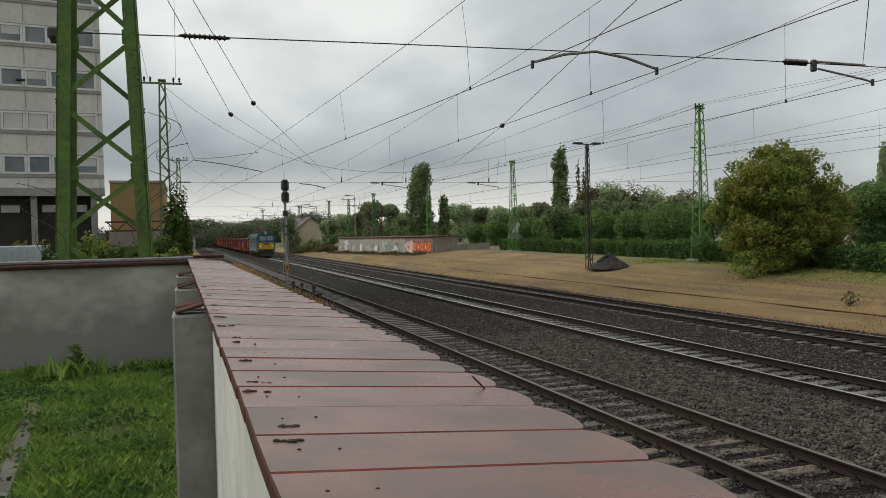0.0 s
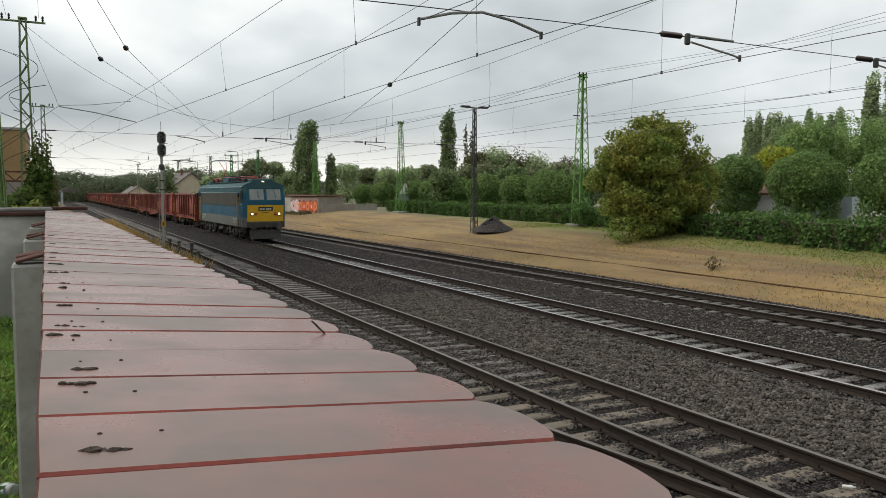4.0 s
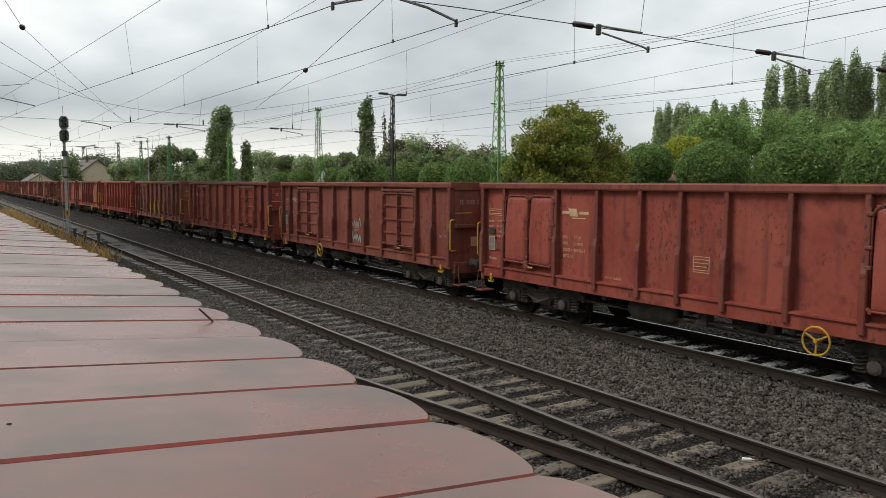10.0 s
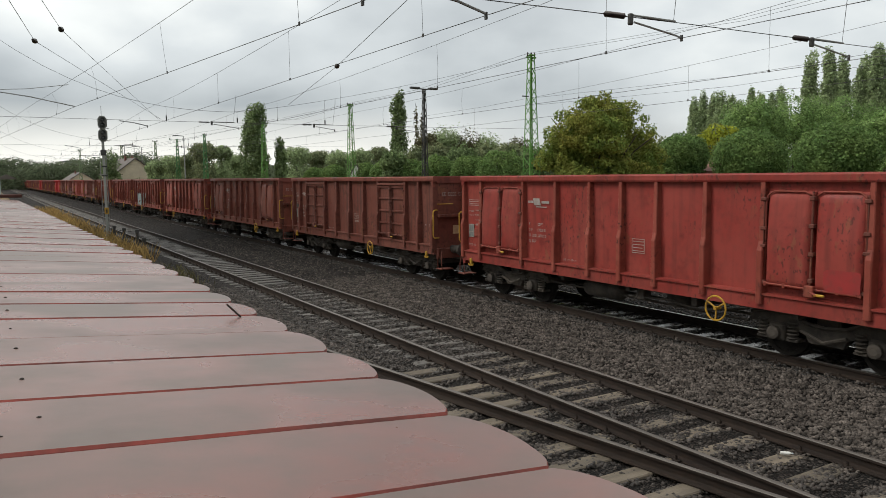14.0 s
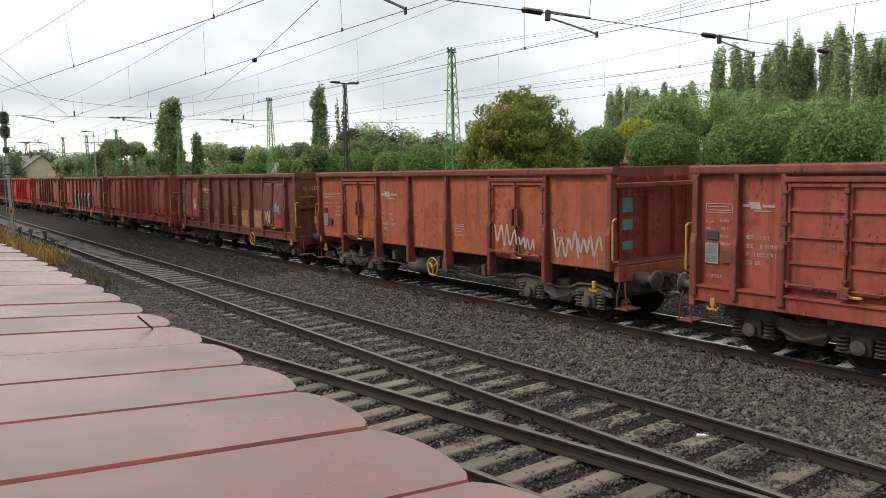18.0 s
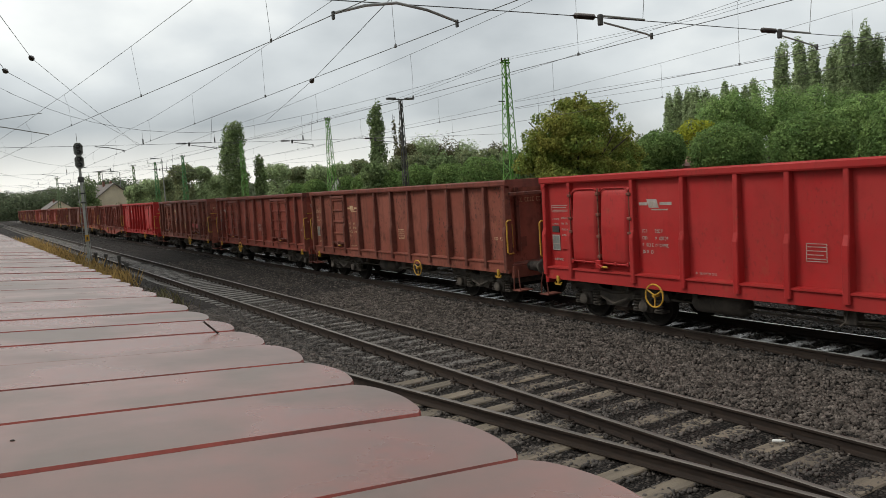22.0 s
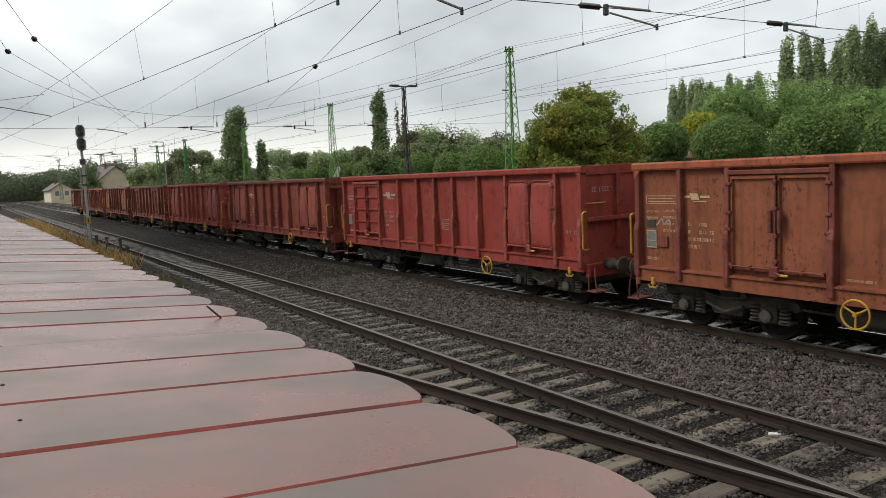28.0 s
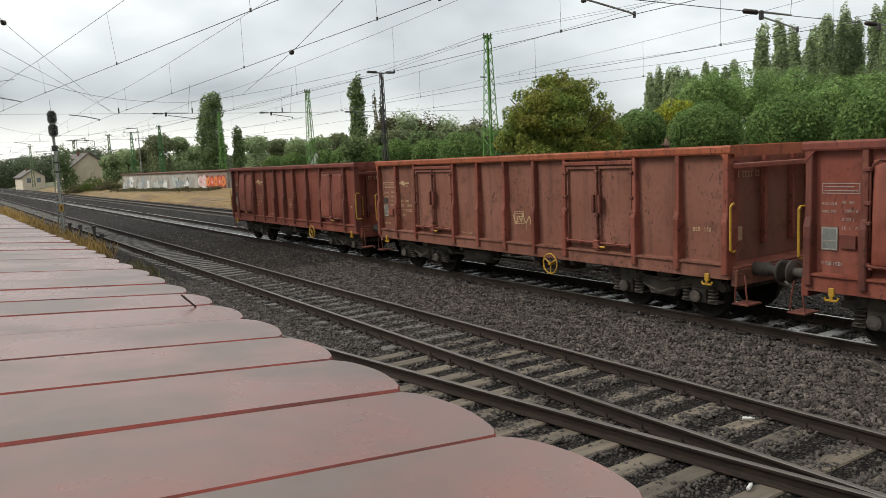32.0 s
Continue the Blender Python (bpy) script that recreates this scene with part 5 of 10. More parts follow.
def sprayed_letters(parent, layout, text, u0, u1, z0, z1, fills, seed, fat=0.15, outline=True, shade=True):
    """A sprayed piece of fat letters: dark outline, two-tone fill, highlights, drips and a cloud behind. u0, u1: from the trailing end."""
    r = random.Random(seed)
    st = steps_of_side(layout)
    g = Mesh()
    n = len(text)
    w = (u1 - u0) / n
    if shade:
        for i in range(2 * n):
            blob(g, -(u0 + (i + 0.5) * w / 2), z0 + (z1 - z0) * r.uniform(0.25, 0.6), w * 0.42, (z1 - z0) * r.uniform(0.30, 0.48), 1 + i % 3, 1 + r.randrange(len(fills)), r, st, rough=0.14)
    for i, ch in enumerate(text):
        lay = 5 + 5 * i
        dz, tilt, ww = r.uniform(-0.06, 0.10) * (z1 - z0), r.uniform(-0.12, 0.12), w * r.uniform(1.0, 1.22)
        lines = [[(-(u0 + i * w + p[0] * ww + tilt * (p[1] - 0.5)), z0 + dz + p[1] * (z1 - z0) * 0.94) for p in q] for q in GLYPHS[ch]]
        main, second = 1 + r.randrange(len(fills)), 1 + r.randrange(len(fills))
        for q in lines:
            if outline:
                stroke(g, q, fat + 0.045, lay, 0, st)
        for q in lines:
            stroke(g, q, fat, lay + 1, main, st)
        for q in lines:
            stroke(g, [(y + 0.02, z + fat * 0.35) for y, z in q], fat * 0.38, lay + 2, second, st)
        for _ in range(3):
            y, z = r.choice(r.choice(lines))
            blob(g, y + r.uniform(-0.08, 0.08), z + r.uniform(-0.08, 0.08), 0.035, 0.035, lay + 3, 1 + r.randrange(len(fills)), r, st, 9, 2)
        for _ in range(2):
            y, l = -(u0 + (i + r.random()) * w), r.uniform(0.05, 0.2)
            spray(g, [(y - 0.008, z0), (y + 0.008, z0), (y + 0.005, z0 - l), (y - 0.005, z0 - l)], lay, main, st)
    return part("graffiti", g, [M["black"], *fills], parent, "fat sprayed letters with dark outlines")


def scrawl(parent, layout, u0, z0, w, h, material, seed, half=0.014, n=9):
    """A thin sprayed tag: quick up-and-down loops along a line. u0: from the trailing end."""
    r = random.Random(seed)
    st = steps_of_side(layout)
    g = Mesh()
    ctl = []
    for i in range(n + 2):
        ctl.append((-(u0 + w * (i - 0.5) / n + r.uniform(-0.3, 0.3) * w / n), z0 + h * (r.uniform(0.6, 1.0) if i % 2 else r.uniform(0, 0.35))))
    pts = []
    for p0, p1, p2, p3 in zip(ctl, ctl[1:], ctl[2:], ctl[3:]):
        for i in range(6):
            u = i / 6
            pts.append(tuple(0.5 * (2 * b + (c - a) * u + (2 * a - 5 * b + 4 * c - d) * u * u + (3 * b - a - 3 * c + d) * u ** 3) for a, b, c, d in zip(p0, p1, p2, p3)))
    stroke(g, pts, half, 1, 0, st)
    for _ in range(2):
        y, l = -(u0 + r.random() * w), r.uniform(0.08, 0.3)
        spray(g, [(y - 0.006, z0 + 0.1), (y + 0.006, z0 + 0.1), (y + 0.003, z0 - l), (y - 0.003, z0 - l)], 2, 0, st)
    return part("graffiti", g, material, parent, "thin sprayed tag")


def patch(parent, layout, u0, u1, z0, z1, material, seed=0):
    """A painted-over patch with a ragged rolled edge. u0, u1: from the trailing end."""
    r = random.Random(seed + int(u0 * 100))
    g = Mesh()
    blob(g, -(u0 + u1) / 2, (z0 + z1) / 2, (u1 - u0) / 2, (z1 - z0) / 2, 1, 0, r, steps_of_side(layout), 34, 7.0, 0.02)
    return part("paint_patch", g, material, parent, "painted-over patch")


GREY_PAINT = shader("spray_grey", (0.30, 0.32, 0.32), (0.20, 0.24, 0.24), (0.15, 0.15, 0.15), scale=1.4, fine=8, rough=0.6, bump=0)
PALE_PAINT = shader("spray_pale", (0.46, 0.46, 0.43), (0.30, 0.36, 0.35), (0.33, 0.37, 0.35), scale=2.0, fine=8, rough=0.6, bump=0)
TEAL_PAINT = shader("spray_teal", (0.12, 0.23, 0.25), (0.20, 0.29, 0.29), (0.08, 0.14, 0.14), scale=2.0, fine=8, rough=0.6, bump=0)
GREEN_PAINT = shader("spray_green", (0.05, 0.26, 0.20), (0.04, 0.20, 0.16), (0.10, 0.12, 0.09), scale=2.0, fine=8, rough=0.6, bump=0, fine_mix=0.6)
GOLD_PAINT = shader("spray_ochre", (0.36, 0.235, 0.05), (0.28, 0.18, 0.045), (0.18, 0.09, 0.035), scale=2.0, fine=12, rough=0.65, bump=0, fine_mix=0.7)
DULL_GOLD = shader("spray_ochre_worn", (0.25, 0.155, 0.045), (0.20, 0.11, 0.04), (0.16, 0.06, 0.03), scale=2.0, fine=12, rough=0.65, bump=0, fine_mix=0.8)
TAN_PAINT = shader("painted_over_tan", (0.27, 0.115, 0.045), (0.30, 0.17, 0.075), (0.13, 0.045, 0.03), scale=2.2, fine=7, rough=0.7, bump=0, fine_mix=0.75)
FRESH_RED = shader("painted_over_red", (0.30, 0.018, 0.018), (0.24, 0.020, 0.018), (0.16, 0.03, 0.022), scale=2.5, fine=10, rough=0.65, bump=0, fine_mix=0.5)


def bogie(parent, y):
    b = part("bogie", cached("bogie", bogie_frame_mesh), None, parent)
    b.matrix_basis = pose(0, y, 0)
    for w in (-0.9, 0.9):
        o = part("wheelset", cached("wheelset", wheelset_mesh), None, b)
        o.matrix_basis = pose(0, w, 0.46)
        WHEELS.append((o, w, 0.46))
    return b


WHEELS = []


def wagon(colour, doors, label, seed, layout, wheel, end, mark, second=None, door_colour=None, cap=None):
    """An open bogie wagon; its side towards the yard lies at x = -1.5, its trailing end at y = 0, its leading end at y = -length."""
    r = random.Random(seed)
    posts, bays, length = LAYOUTS[layout]
    fish, wide = layout in ("belly", "short"), layout == "wide"
    col = P[colour]
    # posts take worn paints darker than the panels, with their sides' shade put in
    rusty = P[{"orange": "weathered", "rust": "weathered", "redbrown": "weathered", "brown": "dark", "faded": "brown", "red": "redbrown"}.get(colour, colour)]
    w = thing("open_wagon", label, "freight wagon", "wagons of the train")
    zs = 1.28 if fish else 1.22 if wide else 1.0
    slot(part("side_panel", side_mesh(layout, zs, seed), None, w), col)
    slot(part("side_panel", cached(("far", length, zs), lambda: far_side_mesh(length, zs)), None, w), col)
    if not fish and not wide:
        for e in (-1, 1):
            slot(part("solebar", cached(("solebar", length, e), lambda: solebar_mesh(length, e)), None, w), col)
    part("floor", cached(("floor", length, zs), lambda: floor_mesh(length, zs)), None, w)
    # the trailing end is plain; the leading end is plain, or set back between the sides under a beam
    back = 0.38 if end == "recess" else 0.013
    end_col = P["red"] if wide else col
    for y, e in ((-length + back, -1), (-0.013, 1)):
        slot(part("end_wall", cached(("end", zs), lambda: end_mesh(zs)), None, w), end_col).matrix_basis = pose(0, y, 0)
    for y in (-length - 0.047, 0.047):
        slot(part("end_beam", cached(("end_beam", zs), lambda: end_beam_mesh(zs)), None, w), col).matrix_basis = pose(0, y, 0)
    lead = -length + back - 0.0125
    if end == "recess":
        slot(part("end_header", cached("end_header", lambda: Mesh().cbox(-1.40, 1.40, -0.06, 0.16, 2.84, 2.93, 0.012).data("end_header", P["brown"])), None, w), rusty).matrix_basis = pose(0, -length, 0)
        slot(part("end_platform", cached(("end_platform", zs), lambda: Mesh().cbox(-1.40, 1.40, -0.10, 0.36, zs + 0.08, zs + 0.13, 0.01).data("end_platform", P["brown"])), None, w), rusty).matrix_basis = pose(0, -length, 0)
        for x in (-0.9, 0.0, 0.9):
            slot(part("end_rib", cached("end_rib_deep", lambda: Mesh().cbox(-0.05, 0.05, -0.10, 0.0, 1.40, 3.06, 0.01).data("end_rib", P["brown"])), None, w), end_col if wide else rusty).matrix_basis = pose(x, lead, 0)
        part("handrail", cached("end_handrail", end_handrail_mesh), None, w).matrix_basis = pose(-1.12, lead, 0)
    else:
        for x in (-0.45, 0.45, 1.1):
            slot(part("end_rib", cached("end_rib", lambda: Mesh().cbox(-0.06, 0.06, -0.09, 0.0, 1.38, 3.08, 0.01).data("end_rib", P["brown"])), None, w), col).matrix_basis = pose(x, lead, 0)
        slot(part("end_rail", cached("end_rail", lambda: Mesh().cbox(-1.37, 1.37, -0.13, -0.002, 0, 0.09, 0.006).data("end_rail", P["brown"])), None, w), rusty).matrix_basis = pose(0, lead, 2.02)
        part("end_grab", cached("end_grab", lambda: Mesh().wire([(-1.36, 0, 2.42), (-1.34, -0.07, 2.42), (-0.85, -0.07, 2.42), (-0.83, 0, 2.42)], 0.014, 5).data("end_grab", M["yellow"])), None, w).matrix_basis = pose(0, lead, 0)
    rim = P[cap] if cap else col if colour in ("red", "bright") else P["weathered"]
    slot(part("top_rail", cached(("rim", length, -1), lambda: rim_mesh(length, -1)), None, w), rim)
    slot(part("top_rail", cached(("rim", length, 1), lambda: rim_mesh(length, 1)), None, w), rim)
    part("underframe", cached(("under", length), lambda: underframe_mesh(length)), None, w)
    if not fish:
        part("air_tank", cached("tank", brake_tank_mesh), None, w).matrix_basis = pose(0, -length * (0.42 if seed % 2 else 0.36), 0)
        part("brake_gear", cached("brake_gear", brake_gear_mesh), None, w).matrix_basis = pose(0, -length * (0.58 if seed % 2 else 0.62), 0)
    zp = 1.28 if fish else 0.80 if wide else 1.0
    for i, u in enumerate(posts):
        last = i in (0, len(posts) - 1)
        o = slot(part("post", cached(("post", 1.22 if wide and last else zp, last), lambda: post_mesh(1.22 if wide and last else zp, 0.13 if last else 0.12)), None, w), rusty)
        o.matrix_basis = pose(0, -u, 0)
    if fish:
        for e in (-1, 1):
            slot(part("sill", cached(("sill", length, e), lambda: sill_mesh(length, e)), None, w), col)
            slot(part("sill_ledge", cached(("sill_ledge", length, e), lambda: sill_ledge_mesh(length, e)), None, w), col)
            slot(part("sill_flange", cached(("sill_flange", length, e), lambda: sill_flange_mesh(length, e)), None, w), col)
        for u in (1.2, length - 1.3) + posts[3:-3:2]:
            zb = round(float(np.interp(-u, *zip(*belly_line(length)))), 2) + 0.014
            slot(part("sill_stiffener", cached(("stiffener", zb), lambda: stiffener_mesh(zb)), None, w), col).matrix_basis = pose(0, -u, 0)
        for u in ((2.6, 3.15, 7.2, 7.9) if layout == "short" else (6.1, 6.9)):
            part("sill_opening", cached(("pocket", u), lambda: pocket_mesh(-u)), None, w)
    dz0, dz1 = (1.36, 2.96) if fish else (1.30, 2.95)
    for k, (ua, ub) in enumerate(bays):
        style = doors if k == 0 or second is None else second
        n = 1 if layout == "single" else 2
        lw = (ub - ua - 0.10) / n
        for e in range(n):
            y = -ub + 0.05 + e * lw
            paint_ = P[door_colour] if door_colour and (k + e) % 3 == 0 else col
            o = slot(part("door", cached(("door", style, round(lw, 3), fish), lambda: door_mesh(style, lw, dz0, dz1)), None, w), paint_)
            o.matrix_basis = pose(0, y, 0)
            if style == "bulge":
                b = slot(part("door_bar", cached(("bar", round(lw, 3), e, fish), lambda: door_bar_mesh(lw, dz0, dz1)), None, o), rusty)
                b.matrix_basis = pose(0, 0, 0) if e == 0 else pose(0, lw, 0) @ Matrix.Scale(-1, 4, (0, 1, 0))
            hg = part("hinge", cached("hinge", hinge_mesh), None, o)
            hg.matrix_basis = pose(0, 0.0 if e == 0 else lw, 0)
        if style != "bulge":
            lt = slot(part("lintel", cached(("lintel", round(ub - ua, 3)), lambda: lintel_mesh(ub - ua, 2.965)), None, w), rusty)
            lt.matrix_basis = pose(0, -ub, 0)
        mid = -(ua + ub) / 2
        if n == 2:
            part("locking_bar", cached(("lock", fish), lambda: lock_mesh(dz1 - dz0)), None, w).matrix_basis = pose(0, mid, dz0)
        if style == "flat":
            for e in (-0.09, 0.09):
                part("door_handle", cached("door_handle", lambda: Mesh().cbox(-1.57, -1.49, -0.035, 0.035, 1.98, 2.36, 0.012).data("door_handle", P["dark"])), None, w).matrix_basis = pose(0, mid + e, 0)
        la = slot(part("latch", cached(("latch", round(ub - ua, 2)), lambda: latch_mesh(ub - ua)), None, w), rusty)
        la.matrix_basis = pose(0, mid, dz0 + 0.05)
        part("lever", cached("lever", lever_mesh), None, la)
    for y, e in ((-length, -1), (0.0, 1)):
        part("handrail", cached(("handrail", e), lambda: handrail_mesh(e)), None, w).matrix_basis = pose(0, y, 0)
    hw = part("handwheel", cached(("hw", fish), lambda: handwheel_mesh(0.16 if fish else 0.225)), None, w)
    hw.matrix_basis = pose(-1.62 if not fish else -1.50, -wheel, 0.80 if not fish else 0.98)
    for y, q in ((-length, 0), (0.0, 180)):
        for x in (-0.875, 0.875):
            o = part("buffer", cached("buffer", buffer_mesh), None, w)
            o.matrix_basis = pose(x, y - (0.09 if q == 0 else -0.09), 1.05, 0, 0, q)
        o = part("coupling", cached("coupling", coupling_mesh), None, w)
        o.matrix_basis = pose(0, y, 0, 0, 0, q)
        o = part("step", cached("step", step_mesh), None, w)
        o.matrix_basis = pose(0, y - (0.18 if q == 0 else -0.18), 0)
    for y in (-length + 0.45, -0.45):
        o = part("lashing_hook", cached("hook", hook_mesh), None, w)
        o.matrix_basis = pose(0, y, 0)
    for y in (-length + 1.85, -1.85):
        bogie(w, y)
    # stencils: small writing on the first panel, the number block, the load table, a line near the leading end
    mk = M[mark]
    X = -1.4025
    u = posts[0] + 0.16
    wd = posts[1] - posts[0] - 0.28
    outline_panel(X, -u, wd, 2.44, 0.16, 0.012, 2, mk, "stencil", w, "ruled load lines")
    bars((wd * 0.4, wd * 0.45, wd * 0.38, wd * 0.4), X, -u - wd * 0.55, 2.28, 0.05, 0.13, mk, "stencil", w, r)
    bars((wd * 0.42, wd * 0.4), X, -u, 2.26, 0.045, 0.12, mk, "stencil", w, r)
    if seed % 4 != 3:
        part("notice_board", Mesh().box(-1.412, -1.400, -u - 0.24, -u, 1.98, 2.12), M["black"], w, "small dark notice board")
    lh = part("label_holder", Mesh().box(-1.415, -1.400, -u - 0.26, -u, 1.56, 1.92), M["signal_dark"], w, "grey label holder")
    outline_panel(-1.4165, -u - 0.005, 0.25, 1.57, 0.34, 0.014, 1, mk, "holder_frame", lh, "pale frame")
    slot(part("label_tray", Mesh().box(-1.44, -1.400, -u - 0.55, -u - 0.30, 1.60, 1.80), col, w), rusty)
    bars((0.34,), X, -u, 1.32, 0.06, 0.2, mk, "stencil", w, r)
    first = bays[0]
    early = layout in ("four", "frame") and seed != 25
    nu = (posts[1] + 0.14) if early else first[1] + 0.18
    zt = 2.16 if fish else 2.02
    bars((0.13, 0.13, 0.30, 0.30), X, -nu, zt, 0.072, 0.14, mk, "stencil", w, r)
    bars((0.22, 0.32, 0.34), X, -nu - (0.26 if early else 0.34), zt, 0.072, 0.14, mk, "stencil", w, r)
    emblem(X - 0.0005, -nu + 0.02 - (0.0 if early else 0.08), 2.52, 0.72 if early else 1.0, mk, w)
    pu = next(p for p in posts if p > length * 0.475) + 0.26
    outline_panel(X, -pu, 0.36, 1.62, 0.30, 0.012, 4, mk, "load_table", w, "ruled load table")
    bars((0.5,), X, -posts[3] - 0.2, 1.26 if not fish else 1.36, 0.045, 0.2, mk, "stencil", w, r)
    bars((0.16, ), X, -posts[-2] - 0.28, 1.72, 0.08, 0.2, mk, "stencil", w, r)
    bars((0.13, ), X, -posts[-2] - 0.54, 1.72, 0.08, 0.2, mk, "stencil", w, r)
    g = Mesh()
    x = -1.18 if end != "recess" else -0.8
    for n in range(8):
        k = r.uniform(0.04, 0.06)
        for za, zb, ka, kb in ((2.66, 2.77, 0, 0.016), (2.754, 2.77, 0.016, k), (2.66, 2.676, 0.016, k)):
            g.add([(x + ka, lead - 0.004, za), (x + kb, lead - 0.004, za), (x + kb, lead - 0.004, zb), (x + ka, lead - 0.004, zb)], [(0, 1, 2, 3)])
        x += k + (0.03 if n not in (1, 5) else 0.09)
    tagged(part("stencil", g, mk, w), kind="stuff")
    notice = Mesh().box(-0.82, -0.6, lead - 0.006, lead - 0.002, 1.5, 1.76)
    part("end_notice", notice, M["cream_mark"] if seed % 3 == 0 else rusty, w, "small notice on the end wall")
    return w


LEFT, RIGHT = 3.45, 9.1


def train_of_wagons():
    """Every wagon: paint, doors, build, handwheel from the trailing end, leading end, stencil paint, doors of the second bay."""
    B, R, K, D, O, X, T, F = "brown", "redbrown", "red", "dark", "orange", "bright", "rust", "faded"
    a, l, s, f = "six", "four", "single", "frame"
    W, Y = "white_mark", "cream_mark"
    plan = [
        (R, "bulge", a, 3.9, "recess", Y), (K, "bulge", a, LEFT, "plain", W), (R, "ladder", "belly", 8.2, "recess", Y), (R, "panel", "short", 3.6, "plain", Y), (R, "bulge", a, RIGHT, "recess", Y),
        (B, "ladder", l, 4.0, "plain", W), (R, "ladder", l, 8.1, "plain", W), (B, "ladder", l, 8.1, "plain", Y), (K, "ladder", s, 4.0, "recess", W), (O, "bulge", a, RIGHT, "plain", Y),
        (K, "bulge", a, 8.9, "recess", W), (D, "ladder", l, 8.1, "plain", W), (B, "bulge", a, RIGHT, "plain", W), (R, "bulge", a, LEFT, "recess", W), (R, "flat", f, 4.45, "plain", W),
        (R, "ladder", l, 7.9, "plain", W), (O, "flat", "wide", 6.5, "recess", W), (D, "bulge", a, 8.9, "plain", Y), (K, "bulge", a, LEFT, "plain", W), (R, "bulge", a, RIGHT, "recess", W),
        (B, "bulge", a, LEFT, "plain", Y), (X, "bulge", a, LEFT, "plain", W), (B, "ladder", s, 8.2, "recess", Y), (R, "ladder", l, 4.0, "plain", W), (B, "ladder", l, 8.2, "plain", Y),
        (X, "bulge", a, RIGHT, "plain", W), (R, "ladder", "belly", 4.4, "recess", W), (O, "ladder", l, 8.2, "plain", Y), (D, "bulge", a, RIGHT, "plain", W), (T, "flat", f, 4.6, "plain", Y),
        (K, "ladder", a, 9.0, "plain", W, "bulge"), (R, "bulge", a, 8.8, "recess", Y), (K, "bulge", a, 9.2, "plain", W), (B, "ladder", l, 8.1, "plain", W), (B, "bulge", a, LEFT, "recess", W),
        (F, "flat", f, 8.1, "recess", Y), (B, "bulge", a, RIGHT, "recess", Y),
    ]
    words = {B: "rusty brown", R: "red-brown", K: "faded red", D: "dark brown", O: "orange-brown", T: "rusty orange-brown", F: "faded tan-brown", X: "bright red"}
    dw = {"bulge": "bulged doors", "ladder": "ribbed doors", "flat": "flat framed doors", "panel": "panelled doors"}
    tags = {6: ", tall white sprayed tag", 8: ", ochre sprayed letters", 15: ", silver sprayed letters", 17: ", white sprayed tags", 18: ", patched paint", 20: ", silver-blue sprayed letters", 25: ", cream sprayed tags", 35: ", white sprayed tags"}
    out = []
    for k, row in enumerate(plan, 1):
        lab = words[row[0]] + " open freight wagon with " + dw[row[1]] + (" and a deep fish-bellied sill" if row[2] in ("belly", "short") else "")
        out.append(wagon(row[0], row[1], lab + tags.get(k, ""), k, row[2], row[3], row[4], row[5], row[6] if len(row) > 6 else None, "redbrown" if k == 18 else None, {30: "orange", 36: "orange", 4: "faded"}.get(k)))
    W, Y = M["white_mark"], M["cream_mark"]
    sprayed_letters(out[14], f, "KOGE3", 2.3, 6.1, 1.12, 1.98, [PALE_PAINT, GREY_PAINT, TEAL_PAINT], 5, 0.15)
    sprayed_letters(out[14], f, "INC", 5.55, 6.2, 1.0, 1.16, [PALE_PAINT], 6, 0.022, False, False)
    sprayed_letters(out[19], a, "ZIDO", 3.0, 8.6, 1.05, 2.05, [GREY_PAINT, PALE_PAINT, TEAL_PAINT], 8, 0.19)
    scrawl(out[19], a, 2.9, 2.0, 1.6, 0.45, PALE_PAINT, 70, 0.03)
    scrawl(out[19], a, 6.9, 1.85, 1.0, 0.5, TEAL_PAINT, 75, 0.03)
    scrawl(out[19], a, 10.9, 2.0, 0.5, 0.3, W, 72, 0.016)
    scrawl(out[19], a, 11.75, 1.95, 0.55, 0.38, W, 73, 0.02, 7)
    scrawl(out[19], a, 11.8, 1.5, 0.5, 0.28, W, 74)
    sprayed_letters(out[7], l, "OWAD", 3.8, 7.4, 1.18, 1.95, [GOLD_PAINT, DULL_GOLD, GOLD_PAINT], 3, 0.15, False)
    for i in range(3):
        scrawl(out[7], l, 7.55, 1.82 - 0.2 * i, 0.75, 0.2, GOLD_PAINT, 30 + i, 0.014, 12)
    scrawl(out[5], l, 6.15, 1.7, 0.75, 0.35, W, 2, 0.024, 8)
    scrawl(out[5], l, 6.2, 1.25, 0.7, 0.35, PALE_PAINT, 9, 0.030, 8)
    for i, (u, z, ww, h) in enumerate(((8.85, 1.5, 0.9, 0.5), (9.7, 1.5, 0.6, 0.3), (10.65, 1.35, 0.8, 0.6), (11.3, 1.45, 0.8, 0.55))):
        scrawl(out[16], "wide", u, z, ww, h, W, 20 + i, 0.024, 8)
    for i, (z0_, z1_) in enumerate(((2.32, 2.62), (1.96, 2.18), (1.55, 1.72))):
        part("paint_patch", Mesh().box(-1.25, -0.45, -LAYOUTS["wide"][2] + 0.350, -LAYOUTS["wide"][2] + 0.366, z0_, z1_), GREEN_PAINT, out[16], "green painted patch on the end wall")
    for u0, u1 in ((7.36, 8.42), (8.58, 9.66)):
        patch(out[17], a, u0, u1, 1.22, 1.86, TAN_PAINT)
    patch(out[17], a, 1.05, 1.85, 1.45, 1.75, FRESH_RED)
    patch(out[17], a, 10.80, 11.45, 1.30, 1.62, FRESH_RED, 4)
